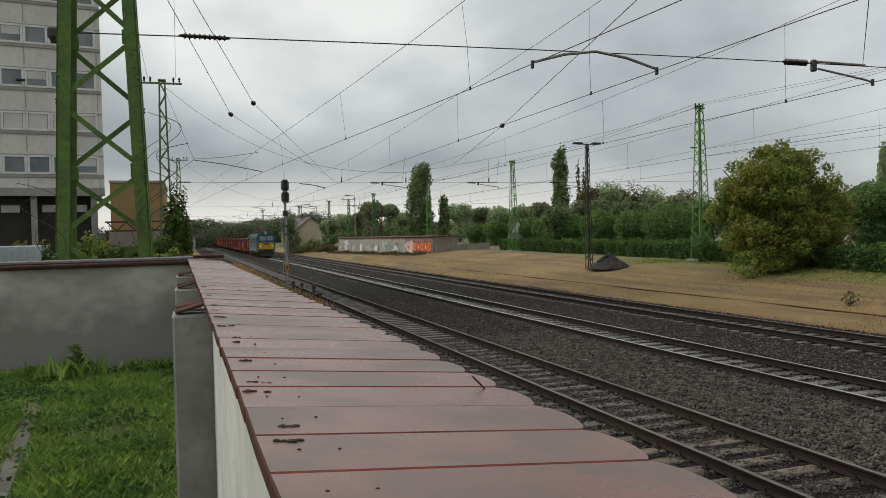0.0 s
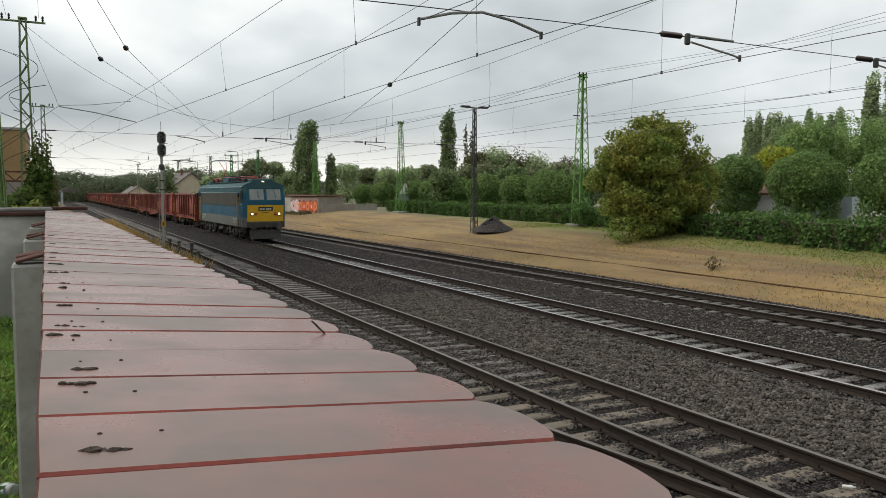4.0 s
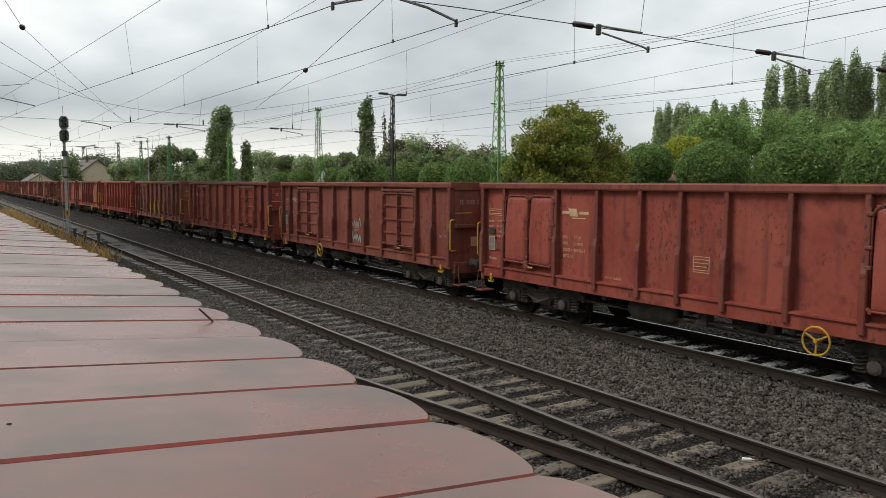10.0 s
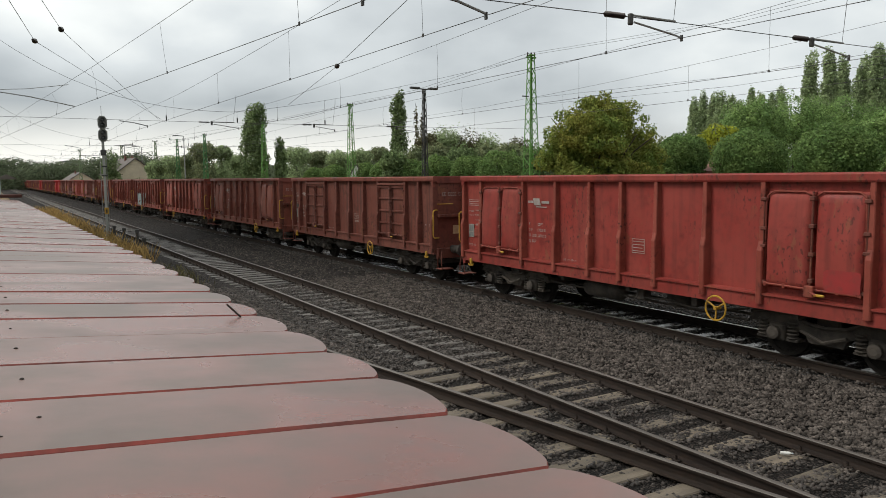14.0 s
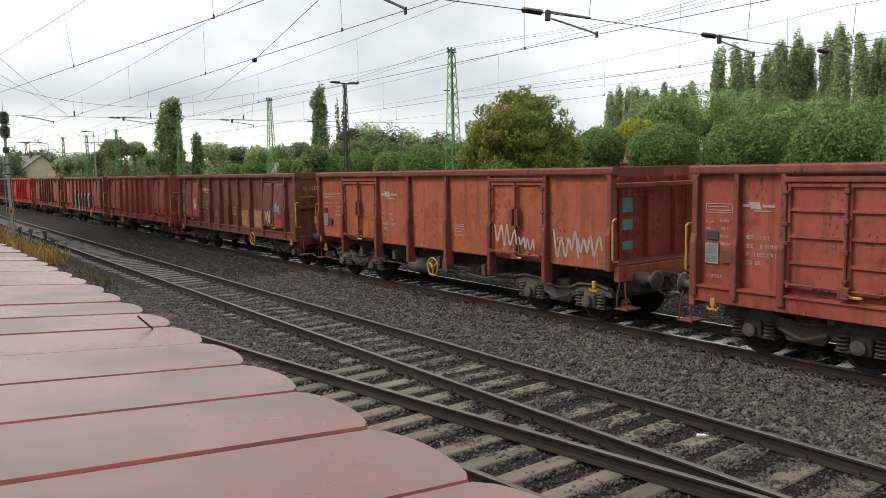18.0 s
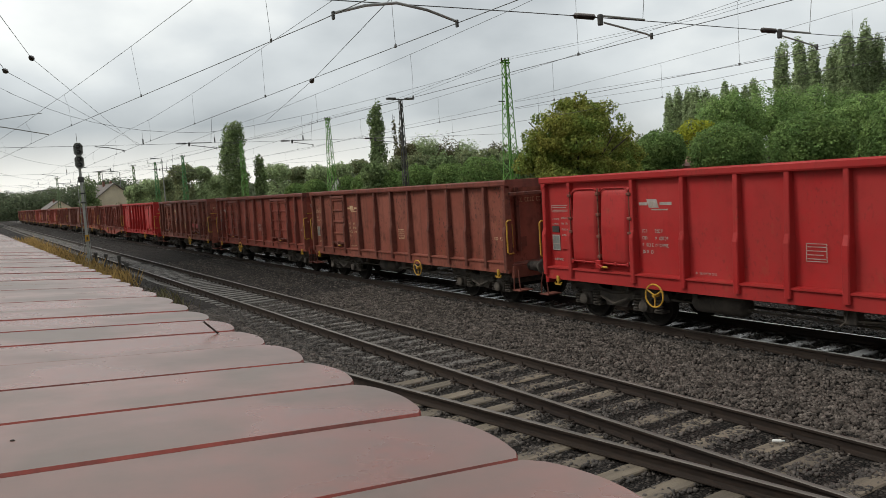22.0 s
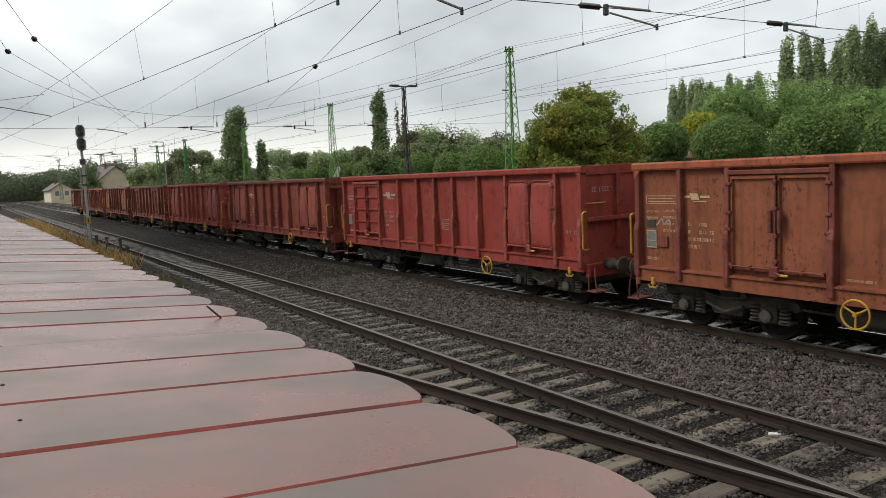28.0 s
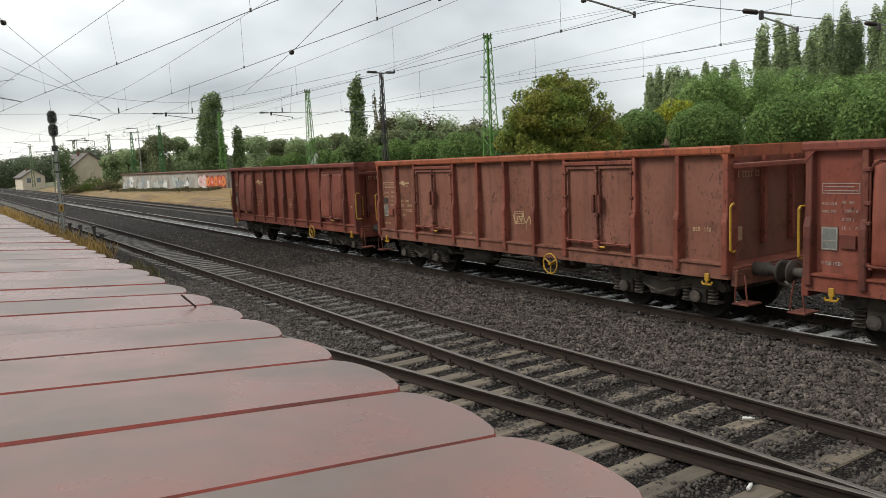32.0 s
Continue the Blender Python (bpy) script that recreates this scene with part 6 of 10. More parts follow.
    scrawl(out[17], a, 9.98, 1.4, 0.62, 0.62, Y, 61, 0.035, 5)
    scrawl(out[17], a, 10.85, 1.7, 0.5, 0.6, TEAL_PAINT, 62, 0.04, 6)
    scrawl(out[17], a, 4.3, 1.4, 0.75, 0.35, GOLD_PAINT, 66, 0.02, 7)
    scrawl(out[17], a, 2.1, 1.7, 0.5, 0.5, PALE_PAINT, 67, 0.03, 5)
    scrawl(out[29], f, 0.2, 1.98, 0.7, 0.2, W, 63, 0.014, 8)
    scrawl(out[24], l, 5.55, 1.55, 0.6, 0.22, Y, 64, 0.016, 8)
    scrawl(out[24], l, 6.45, 1.3, 0.5, 0.75, Y, 68, 0.018, 9)
    scrawl(out[24], l, 11.0, 1.6, 0.7, 0.4, GOLD_PAINT, 69, 0.024, 7)
    for i, (u, z) in enumerate(((7.4, 1.5), (8.5, 1.5))):
        scrawl(out[34], a, u, z, 0.75, 0.32, W, 40 + i, 0.016, 10)
        scrawl(out[34], a, u + 0.05, z + 0.36, 0.6, 0.22, W, 44 + i, 0.012, 8)
    scrawl(out[35], f, 6.5, 1.6, 0.8, 0.3, Y, 48, 0.016, 8)
    for u0, u1, z0_, z1_ in ((8.9, 9.3, 1.62, 1.85), (9.7, 10.2, 1.60, 1.85)):
        patch(out[24], l, u0, u1, z0_, z1_, FRESH_RED)
    patch(out[9], a, 10.9, 11.2, 1.5, 2.1, FRESH_RED)
    patch(out[10], a, 10.95, 11.55, 1.36, 1.72, FRESH_RED)
    return out


# where each vehicle's trailing corner stands along the track at 7.0 s, and how far the train has gone by then
SHIFT = (0, 0, -0.22, -0.20, -0.24, -0.50, -0.75, -0.95, -0.70, -0.30, -0.60, -0.40, -0.45, -0.20, -0.10, 0.15, 0.0, 0.15, 0.30, 0.15, -0.15, -0.05, 0.05, 0.05, -0.75, -0.55, -0.08, -0.12, -0.40, -0.30, -0.30, -0.20, -0.18, -0.25, -0.60, -0.35, -0.32, -0.30)
CORNERS = [c + d for c, d in zip([9.39, 23.4, 37.4, 51.3, 63.3] + [63.3 + 14.04 * k for k in range(1, 34)], SHIFT)]
TRAVEL = [(0, -141.6), (2, -101.4), (4, -61.0), (6.5, -9.95), (7, 0.15), (8, 20.35), (9, 40.6), (11, 81.4), (13, 122.4), (15, 163.2), (17, 203.6), (20, 262.9), (22.5, 311.8), (25, 360.0), (28, 416.9), (30, 454.6), (32, 491.2)]
TRAIN = []

# ---- the electric locomotive ----
LOCO_BLUE = shader("loco_blue", (0.007, 0.068, 0.118), (0.011, 0.082, 0.135), (0.015, 0.058, 0.088), scale=0.8, fine=9, rough=0.5, rough2=0.6, bump=0.03, stretch=(1, 1, 0.4), fine_mix=0.4, spec=0.25)
LOCO_DARK = shader("loco_upper_blue", (0.014, 0.066, 0.082), (0.020, 0.078, 0.094), (0.024, 0.055, 0.064), scale=0.8, fine=9, rough=0.6, bump=0.03, fine_mix=0.4, spec=0.25)
LOCO_GREY = shader("loco_grey", (0.090, 0.104, 0.094), (0.112, 0.126, 0.114), (0.060, 0.066, 0.060), scale=0.9, fine=8, rough=0.6, bump=0.05, stretch=(1, 1, 0.5), fine_mix=0.6)
LOCO_ROOF = shader("loco_roof", (0.036, 0.085, 0.096), (0.052, 0.105, 0.118), (0.03, 0.055, 0.06), scale=0.8, fine=6, rough=0.75, bump=0.05, spec=0.2)
LOUVRE = shader("brown_louvre", (0.026, 0.023, 0.014), (0.036, 0.032, 0.020), (0.018, 0.016, 0.011), scale=0.5, fine=5, rough=0.6, bump=0.03, vary=0.22, spec=0.25)
LOCO_YELLOW = shader("loco_yellow", (0.72, 0.42, 0.015), (0.64, 0.37, 0.015), (0.45, 0.27, 0.03), scale=2, fine=14, rough=0.5, bump=0.02, fine_mix=0.3)
PANTO_RED = shader("roof_red", (0.42, 0.055, 0.04), (0.32, 0.05, 0.04), (0.2, 0.05, 0.04), scale=3, fine=14, rough=0.6, bump=0.03)
GLASS = shader("cab_glass", (0.030, 0.037, 0.038), (0.04, 0.048, 0.05), None, scale=1, fine=5, rough=0.05, bump=0, spec=1.0)
LOCO_MARK = shader("loco_white_letters", (0.55, 0.56, 0.54), (0.45, 0.46, 0.44), None, scale=2, fine=12, rough=0.6, bump=0)
# the sky's reflection is put into the pale base colour of the glass
WINDSCREEN = shader("windscreen_sky_tint", (0.13, 0.165, 0.16), (0.19, 0.225, 0.215), None, scale=0.8, fine=3, rough=0.06, bump=0, spec=1.0)
LAMP_ON = glow("headlamp_glow", (1.0, 0.76, 0.36), 1.7)
LEDGE = shader("pale_roof_ledge", (0.22, 0.34, 0.36), (0.28, 0.40, 0.42), (0.15, 0.2, 0.2), scale=1.5, fine=8, rough=0.5, bump=0.02)


def locomotive():
    n = 18.2
    lo = thing("electric_locomotive", "blue and grey electric locomotive with yellow front panel and lit headlamps", "locomotive")
    # nose outline from the side (distance in from the end, height); both ends alike
    nose = [(0.20, 0.95), (0.13, 1.62), (0.0, 2.5), (0.05, 2.75), (0.27, 3.72), (0.45, 3.86)]

    def ends(z):
        return float(np.interp(z, [p[1] for p in nose], [p[0] for p in nose]))

    def band(zs, xs):
        """A closed shell between two heights with the raked ends; zs, xs: heights and half widths."""
        g, k = Mesh(), len(zs)
        v = []
        for z, x in zip(zs, xs):
            e = ends(z)
            c = 0.42
            v += [(-x, -n + e + c, z), (-x + 0.20, -n + e, z), (x - 0.20, -n + e, z), (x, -n + e + c, z), (x, -e - c, z), (x - 0.20, -e, z), (-x + 0.20, -e, z), (-x, -e - c, z)]
        f = [tuple(range(7, -1, -1)), tuple(range(8 * (k - 1), 8 * k))]
        for i in range(k - 1):
            f += [(8 * i + j, 8 * i + (j + 1) % 8, 8 * (i + 1) + (j + 1) % 8, 8 * (i + 1) + j) for j in range(8)]
        return g.add(v, f)

    part("lower_body", band((0.95, 1.3, 1.62), (1.46, 1.48, 1.48)), LOCO_GREY, lo, "grey lower body band")
    part("body", band((1.623, 2.35, 2.75, 3.3), (1.48, 1.48, 1.48, 1.48)), LOCO_BLUE, lo, "blue body side")
    part("upper_body", band((3.303, 3.72), (1.48, 1.47)), LOCO_DARK, lo, "dull blue upper band")
    part("roof", Mesh().prism([(-1.47, 3.723), (-1.28, 3.90), (-0.8, 4.06), (0.8, 4.06), (1.28, 3.90), (1.47, 3.723)], -n + 0.5, -0.5), LOCO_ROOF, lo, "pale grey-blue roof")
    for i in range(9):
        y0 = -16.2 + i * 1.58
        g = Mesh().cbox(-1.503, -1.478, y0, y0 + 1.577, 2.37, 3.28, 0.002)
        for j in range(28):
            z = 2.41 + 0.03 * j
            g.add([(-1.5035, y0 + 0.02, z), (-1.5035, y0 + 1.545, z), (-1.5075, y0 + 1.545, z - 0.004), (-1.5075, y0 + 0.02, z - 0.004), (-1.5035, y0 + 0.02, z + 0.018), (-1.5035, y0 + 1.545, z + 0.018)], [(0, 1, 2, 3), (3, 2, 5, 4)])
        part("louvre", g, LOUVRE, lo, "brown ventilation louvre")
    part("gutter", Mesh().cbox(-1.50, -1.46, -16.4, -1.9, 3.33, 3.36, 0.006), LEDGE, lo)
    part("gutter", Mesh().cbox(-1.50, -1.46, -n + 0.55, -0.55, 3.69, 3.745, 0.006), LEDGE, lo, "pale gutter ledge")
    # cabs at both ends: side window, door with window, handrails, steps
    for e, sgn in ((0.0, -1), (-n, 1)):
        def Y(d):
            return e + sgn * d
        a, b = sorted((Y(0.52), Y(1.08)))
        g = Mesh().cbox(-1.498, -1.478, a, b, 2.66, 3.42, 0.004)
        part("side_window", g, GLASS, lo, "dark cab side window")
        g = Mesh()
        for y0_, y1_, z0_, z1_ in ((a - 0.04, b + 0.04, 2.62, 2.66), (a - 0.04, b + 0.04, 3.42, 3.46), (a - 0.04, a, 2.66, 3.42), (b, b + 0.04, 2.66, 3.42), ((a + b) / 2 - 0.015, (a + b) / 2 + 0.015, 2.66, 3.42)):
            g.box(-1.506, -1.476, y0_, y1_, z0_, z1_)
        part("window_frame", g, LOCO_DARK, lo)
        a, b = sorted((Y(1.18), Y(1.72)))
        d = part("door", Mesh().cbox(-1.494, -1.476, a, b, 1.3, 3.5, 0.005), LOCO_BLUE, lo, "blue cab door")
        c = (a + b) / 2
        part("door_window", Mesh().cbox(-1.500, -1.490, c - 0.17, c + 0.17, 2.68, 3.28, 0.05), GLASS, d)
        part("door_handle", Mesh().cbox(-1.53, -1.49, c - 0.2, c - 0.16, 2.3, 2.5, 0.008), M["grey_steel"], d)
        for y in (a - 0.06, b + 0.06):
            part("handrail", Mesh().wire([(-1.48, y, 1.02), (-1.56, y, 1.05), (-1.56, y, 2.98), (-1.48, y, 3.0)], 0.024, 8), M["yellow"], lo, "yellow grab rail")
        a2, b2 = sorted((Y(0.48), Y(1.12)))
        part("drip_strip", Mesh().cbox(-1.505, -1.478, a2, b2, 2.50, 2.53, 0.006), LEDGE, lo, "pale strip under the cab window")
        part("cab_vent", Mesh().cbox(-1.49, -1.478, Y(0.62) - 0.13, Y(0.62) + 0.13, 1.30, 1.44, 0.004), M["dark_steel"], lo)
        part("socket", Mesh().lathe([(0.07, 0), (0.07, -0.03), (0.035, -0.03)], (-1.48, Y(0.85), 1.82), "x", 12), M["black"], lo)
        part("door_sill", Mesh().cbox(-1.52, -1.478, a + 0.02, b - 0.02, 1.70, 1.74, 0.008), LEDGE, lo)
        g = Mesh()
        for z in (0.62, 0.98, 1.22, 1.45):
            g.cbox(-1.52, -1.30, a + 0.03, b - 0.03, z, z + 0.03, 0.006)
        for y in (a + 0.03, b - 0.03):
            g.tube((-1.50, y, 0.62), (-1.50, y, 1.5), 0.014, 6)
        part("steps", g, M["bogie"], lo)
        # front: two windscreens, yellow panel, lamps, buffer beam, plough
        def face(z):
            return e + sgn * ends(z)
        def slab(name, x0, x1, z0, z1, t, material, label=""):
            g = Mesh()
            v = []
            for z in (z0, z1):
                for x in (x0, x1):
                    v.append((x, face(z) - sgn * t, z))
                    v.append((x, face(z) + sgn * 0.01, z))
            g.add(v, [(0, 2, 6, 4), (1, 5, 7, 3), (0, 1, 3, 2), (4, 6, 7, 5), (0, 4, 5, 1), (2, 3, 7, 6)])
            return part(name, g, material, lo, label)
        slab("windscreen", -1.06, -0.10, 2.84, 3.56, 0.012, WINDSCREEN, "windscreen with the sky's reflection in its pale colour")
        slab("windscreen", 0.10, 1.06, 2.84, 3.56, 0.012, WINDSCREEN, "windscreen with the sky's reflection in its pale colour")
        slab("brow", -1.22, 1.22, 3.60, 3.70, 0.03, LOCO_DARK)
        for za, zb in ((1.36, 1.62), (1.62, 2.48)):
            slab("front_panel", -1.24, 1.24, za, zb, 0.014, LOCO_YELLOW, "yellow front panel")
        slab("bumper_strip", -1.27, 1.27, 1.24, 1.34, 0.05, M["black"], "black strip under the yellow panel")
        slab("number_board", -0.5, 0.5, 2.10, 2.36, 0.025, M["black"], "black board with white marks")
        for i in range(6):
            x = -0.42 + 0.125 * i + (0.08 if i > 2 else 0)
            yy = face(2.2) - sgn * 0.034
            part("number_mark", Mesh().box(x, x + 0.085, min(yy, yy + sgn * 0.006), max(yy, yy + sgn * 0.006), 2.15, 2.31), LOCO_MARK, lo)
        for i in range(7):
            x, yy = -0.22 + 0.065 * i, face(1.95) - sgn * 0.022
            part("letter_mark", Mesh().box(x, x + 0.04, min(yy, yy + sgn * 0.006), max(yy, yy + sgn * 0.006), 1.93, 1.99), M["black"], lo)
        for x in (-0.92, 0.92):
            yy = face(1.88)
            part("lamp_housing", Mesh().lathe([(0.14, 0), (0.14, -sgn * 0.05), (0.11, -sgn * 0.06)], (x, yy, 1.88), "y", 18), M["dark_steel"], lo)
            part("headlamp", Mesh().lathe([(0.085, 0), (0.085, -sgn * 0.066), (0.04, -sgn * 0.075)], (x, yy, 1.88), "y", 18), LAMP_ON if e < -1 else GLASS, lo, "lit headlamp" if e < -1 else "unlit lamp")
            part("marker_lamp", Mesh().lathe([(0.10, 0), (0.10, -sgn * 0.05), (0.05, -sgn * 0.06)], (x * 0.72, yy, 1.88), "y", 14), PANTO_RED, lo, "red marker lamp")
            part("buffer", Mesh().lathe([(0.13, 0), (0.13, -sgn * 0.3), (0.24, -sgn * 0.32), (0.24, -sgn * 0.36)], (x * 0.95, e + sgn * 0.25, 1.05), "y", 14), M["bogie"], lo)
        part("top_lamp", Mesh().cbox(-0.08, 0.08, min(Y(0.62), Y(0.95)), max(Y(0.62), Y(0.95)), 3.9, 4.12, 0.02), LAMP_ON if e < -1 else M["grey_steel"], lo, "lamp over the windscreens")
        part("buffer_beam", Mesh().cbox(-1.3, 1.3, min(Y(0.06), Y(0.35)), max(Y(0.06), Y(0.35)), 0.93, 1.32, 0.03), M["black"], lo, "black buffer beam")
        if e < -1:
            part("plough", Mesh().prism([(Y(0.1), 0.18), (Y(0.32), 0.18), (Y(0.32), 0.8), (Y(0.2), 0.8)], -1.05, 1.05, "x"), M["black"], lo, "black snow plough")
        part("coupling", cached("coupling", coupling_mesh), None, lo).matrix_basis = pose(0, Y(0.15), 0, 0, 0, 0 if e < -1 else 180)
        a, b = sorted((Y(0.75), Y(2.15)))
        part("roof_box", Mesh().cbox(-0.75, 0.75, a, b, 4.0, 4.28, 0.06), LOCO_ROOF, lo, "grey cooling unit on the cab roof")
        for x in (-0.55, 0.6):
            yy = face(3.2)
            part("wiper", Mesh().tube((x, face(3.5) - sgn * 0.03, 3.5), (x + 0.12, face(2.95) - sgn * 0.03, 2.95), 0.012, 5), M["black"], lo)
        part("mirror", Mesh().cbox(-1.66, -1.5, Y(0.42) - 0.04, Y(0.42) + 0.04, 2.9, 3.3, 0.02), M["black"], lo)
    # roof gear
    for y in (-3.0, -4.9, -6.9, -8.3, -10.6, -11.6, -13.2, -15.2):
        g = Mesh().lathe([(0.18, 4.02), (0.18, 4.12)] + [(0.13 if i % 2 else 0.075, 4.12 + 0.03 * i) for i in range(9)] + [(0.05, 4.40), (0.05, 4.46)], (-0.62, y, 0), "z", 10)
        part("roof_insulator", g, M["porcelain"], lo)
    part("roof_bar", Mesh().wire([(-0.62, -3.0, 4.47), (-0.62, -8.3, 4.50), (-0.62, -15.2, 4.47)], 0.025, 6), PANTO_RED, lo, "red roof conductor")
    part("roof_bar", Mesh().wire([(0.5, -5.0, 4.42), (0.5, -14.0, 4.42)], 0.022, 6), PANTO_RED, lo, "red roof conductor")
    g = Mesh().prism([(-0.8, 4.1), (-0.55, 4.62), (0.55, 4.62), (0.8, 4.1)], -9.55, -7.45)
    for i in range(16):
        g.prism([(-0.83, 4.1), (-0.575, 4.64), (-0.55, 4.62), (-0.8, 4.08)], -9.5 + 0.13 * i, -9.44 + 0.13 * i)
    part("resistor_box", g, LOCO_DARK, lo, "blue ribbed box on the roof")
    part("roof_walk", Mesh().cbox(-1.02, -0.86, -16.0, -2.2, 4.09, 4.14, 0.01), LOCO_DARK, lo)
    part("air_tank", Mesh().lathe([(0.03, -0.3), (0.14, -0.27), (0.14, 0.27), (0.03, 0.3)], (-0.3, -2.75, 4.42), "y", 12), PANTO_RED, lo, "red cylinder")
    part("breaker", Mesh().lathe([(0.2, 4.1), (0.2, 4.3), (0.13, 4.3), (0.2, 4.42), (0.13, 4.45), (0.2, 4.55), (0.1, 4.6)], (-0.2, -11.2, 0), "z", 12), M["porcelain"], lo)
    def pantograph(y, raised):
        g = Mesh()
        for x in (-0.5, 0.5):
            g.tube((x, y - 0.9, 4.36), (x, y + 0.9, 4.36), 0.03, 6)
        for d in (-0.8, 0.8):
            g.tube((-0.5, y + d, 4.36), (0.5, y + d, 4.36), 0.03, 6)
            for x in (-0.45, 0.45):
                g.lathe([(0.07, 4.08), (0.09, 4.18), (0.05, 4.2), (0.09, 4.26), (0.05, 4.3), (0.06, 4.36)], (x, y + d, 0), "z", 8)
        knee, top = ((0, y - 1.0, 5.20), (0, y + 0.25, 6.02)) if raised else ((0, y - 1.5, 4.50), (0, y + 0.4, 4.56))
        g.tube((0, y + 0.1, 4.40), knee, 0.05, 8, 0, 0.035)
        for x in (-0.28, 0.28):
            g.tube((x * 0.3, knee[1], knee[2]), (x, top[1], top[2] - 0.06), 0.022, 6)
        p = part("pantograph", g, PANTO_RED, lo, "raised red pantograph" if raised else "folded red pantograph")
        h = Mesh()
        for d in (-0.28, 0.28):
            h.wire([(-0.98, top[1] + d, top[2] - 0.20), (-0.75, top[1] + d, top[2] - 0.02), (-0.5, top[1] + d, top[2] + 0.02), (0.5, top[1] + d, top[2] + 0.02), (0.75, top[1] + d, top[2] - 0.02), (0.98, top[1] + d, top[2] - 0.20)], 0.026, 6)
        for x in (-0.5, 0.5):
            h.tube((x, top[1] - 0.28, top[2]), (x, top[1] + 0.28, top[2]), 0.02, 6)
        part("collector_head", h, M["black"], p, "black collector strips")
    pantograph(-3.9, True)
    pantograph(-14.1, False)
    # running gear
    gear = M["loco_gear"]
    for y in (-4.0, -14.2):
        b = part("bogie", Mesh().cbox(-1.1, 1.1, -0.4, 0.4, 0.5, 0.9, 0.03), gear, lo)
        b.matrix_basis = pose(0, y, 0)
        for s in (-1, 1):
            x = 1.12 * s
            part("side_frame", Mesh().prism([(-2.75, 0.55), (-2.6, 0.86), (2.6, 0.86), (2.75, 0.55), (1.6, 0.66), (1.0, 0.5), (-1.0, 0.5), (-1.6, 0.66)], x - 0.05, x + 0.05, "x"), gear, b)
            for w in (-2.15, 0.0, 2.15):
                part("axle_box", Mesh().cbox(x - 0.1, x + 0.18, w - 0.21, w + 0.21, 0.40, 0.76, 0.05).lathe([(0.16, 0), (0.16, s * 0.1), (0.09, s * 0.14)], (x + 0.16 * s, w, 0.60), "x", 12), gear, b)
                for q in (-0.42, 0.42):
                    g = Mesh()
                    for i in range(6):
                        g.ring((x + 0.08 * s, w + q, 0.34 + 0.075 * i), 0.105, 0.022, "z", 12, 5)
                    part("spring", g, gear, b, "coil spring")
                    part("spring_seat", Mesh().lathe([(0.14, 0.27), (0.14, 0.32), (0.05, 0.33)], (x + 0.08 * s, w + q, 0), "z", 12), gear, b)
                part("brake_shoe", Mesh().prism([(w - 0.66, 0.30), (w - 0.58, 0.25), (w - 0.56, 0.75), (w - 0.64, 0.80)], x - 0.28 * s - 0.05, x - 0.28 * s + 0.05, "x"), gear, b)
            for w in (-1.08, 1.08):
                part("damper", Mesh().tube((x + 0.2 * s, w - 0.1, 0.40), (x + 0.2 * s, w + 0.06, 0.95), 0.05, 8).tube((x + 0.2 * s, w, 0.70), (x + 0.2 * s, w + 0.06, 0.97), 0.065, 8), gear, b)
                part("brake_cylinder", Mesh().lathe([(0.06, -0.2), (0.12, -0.18), (0.12, 0.1), (0.04, 0.12), (0.04, 0.26)], (x + 0.12 * s, w + 0.3, 0.70), "y", 12), gear, b)
                part("sand_box", Mesh().cbox(x + 0.02 * s - 0.09, x + 0.02 * s + 0.12, w * 2.55 - 0.16, w * 2.55 + 0.16, 0.52, 0.92, 0.04), gear, b)
                part("pipe", Mesh().wire([(x + 0.15 * s, w * 2.5, 0.55), (x + 0.1 * s, w * 2.4, 0.3), (x - 0.2 * s, w * 2.36, 0.14)], 0.02, 6), gear, b)
            part("rod", Mesh().tube((x + 0.16 * s, -1.5, 0.66), (x + 0.16 * s, 1.5, 0.44), 0.035, 8), gear, b)
            part("step", Mesh().cbox(min(x, x + 0.28 * s), max(x, x + 0.28 * s), 2.5, 2.8, 0.36, 0.40, 0.008), gear, b)
        for w in (-2.15, 0.0, 2.15):
            o = part("wheelset", cached("loco_wheel", lambda: wheelset_mesh(0.61)), None, b)
            o.matrix_basis = pose(0, w, 0.61)
            LOCO_WHEELS.append((o, w, 0.61))
    part("equipment_box", Mesh().cbox(-1.2, 1.2, -10.4, -9.1, 0.50, 0.95, 0.05), M["bogie"], lo, "dark equipment under the floor")
    part("equipment_box", Mesh().cbox(-1.25, 1.2, -8.9, -7.9, 0.42, 0.95, 0.05), gear, lo, "dusty equipment under the floor")
    part("air_tank", Mesh().lathe([(0.03, -0.5), (0.15, -0.46), (0.15, 0.46), (0.03, 0.5)], (-1.2, -9.7, 0.62), "y", 12), gear, lo)
    for k in range(7):
        y = -10.8 + 0.5 * k
        part("pipe", Mesh().wire([(-1.28, y, 0.94), (-1.30, y + 0.1, 0.74), (-1.28, y + 0.42, 0.70), (-1.26, y + 0.46, 0.92)], 0.022, 6), M["black"] if k % 2 else gear, lo)
    # marks on the side: two rows that stand for writing, small white plates
    r = random.Random(5)
    bars((1.45, 0.95), -1.4835, -2.35, 1.40, 0.115, 0.19, LOCO_MARK, "stencil", lo, r)
    bars((1.45, 0.95), -1.4835, -14.6, 1.40, 0.115, 0.19, LOCO_MARK, "stencil", lo, r)
    for y in (-6.6, -10.7):
        part("socket", Mesh().lathe([(0.08, 0), (0.08, -0.03), (0.04, -0.03)], (-1.48, y, 1.86), "x", 12), M["black"], lo)
        part("plate", Mesh().box(-1.488, -1.478, y - 0.06, y + 0.06, 1.60, 1.72), M["white_mark"], lo, "small white plate")
    return lo


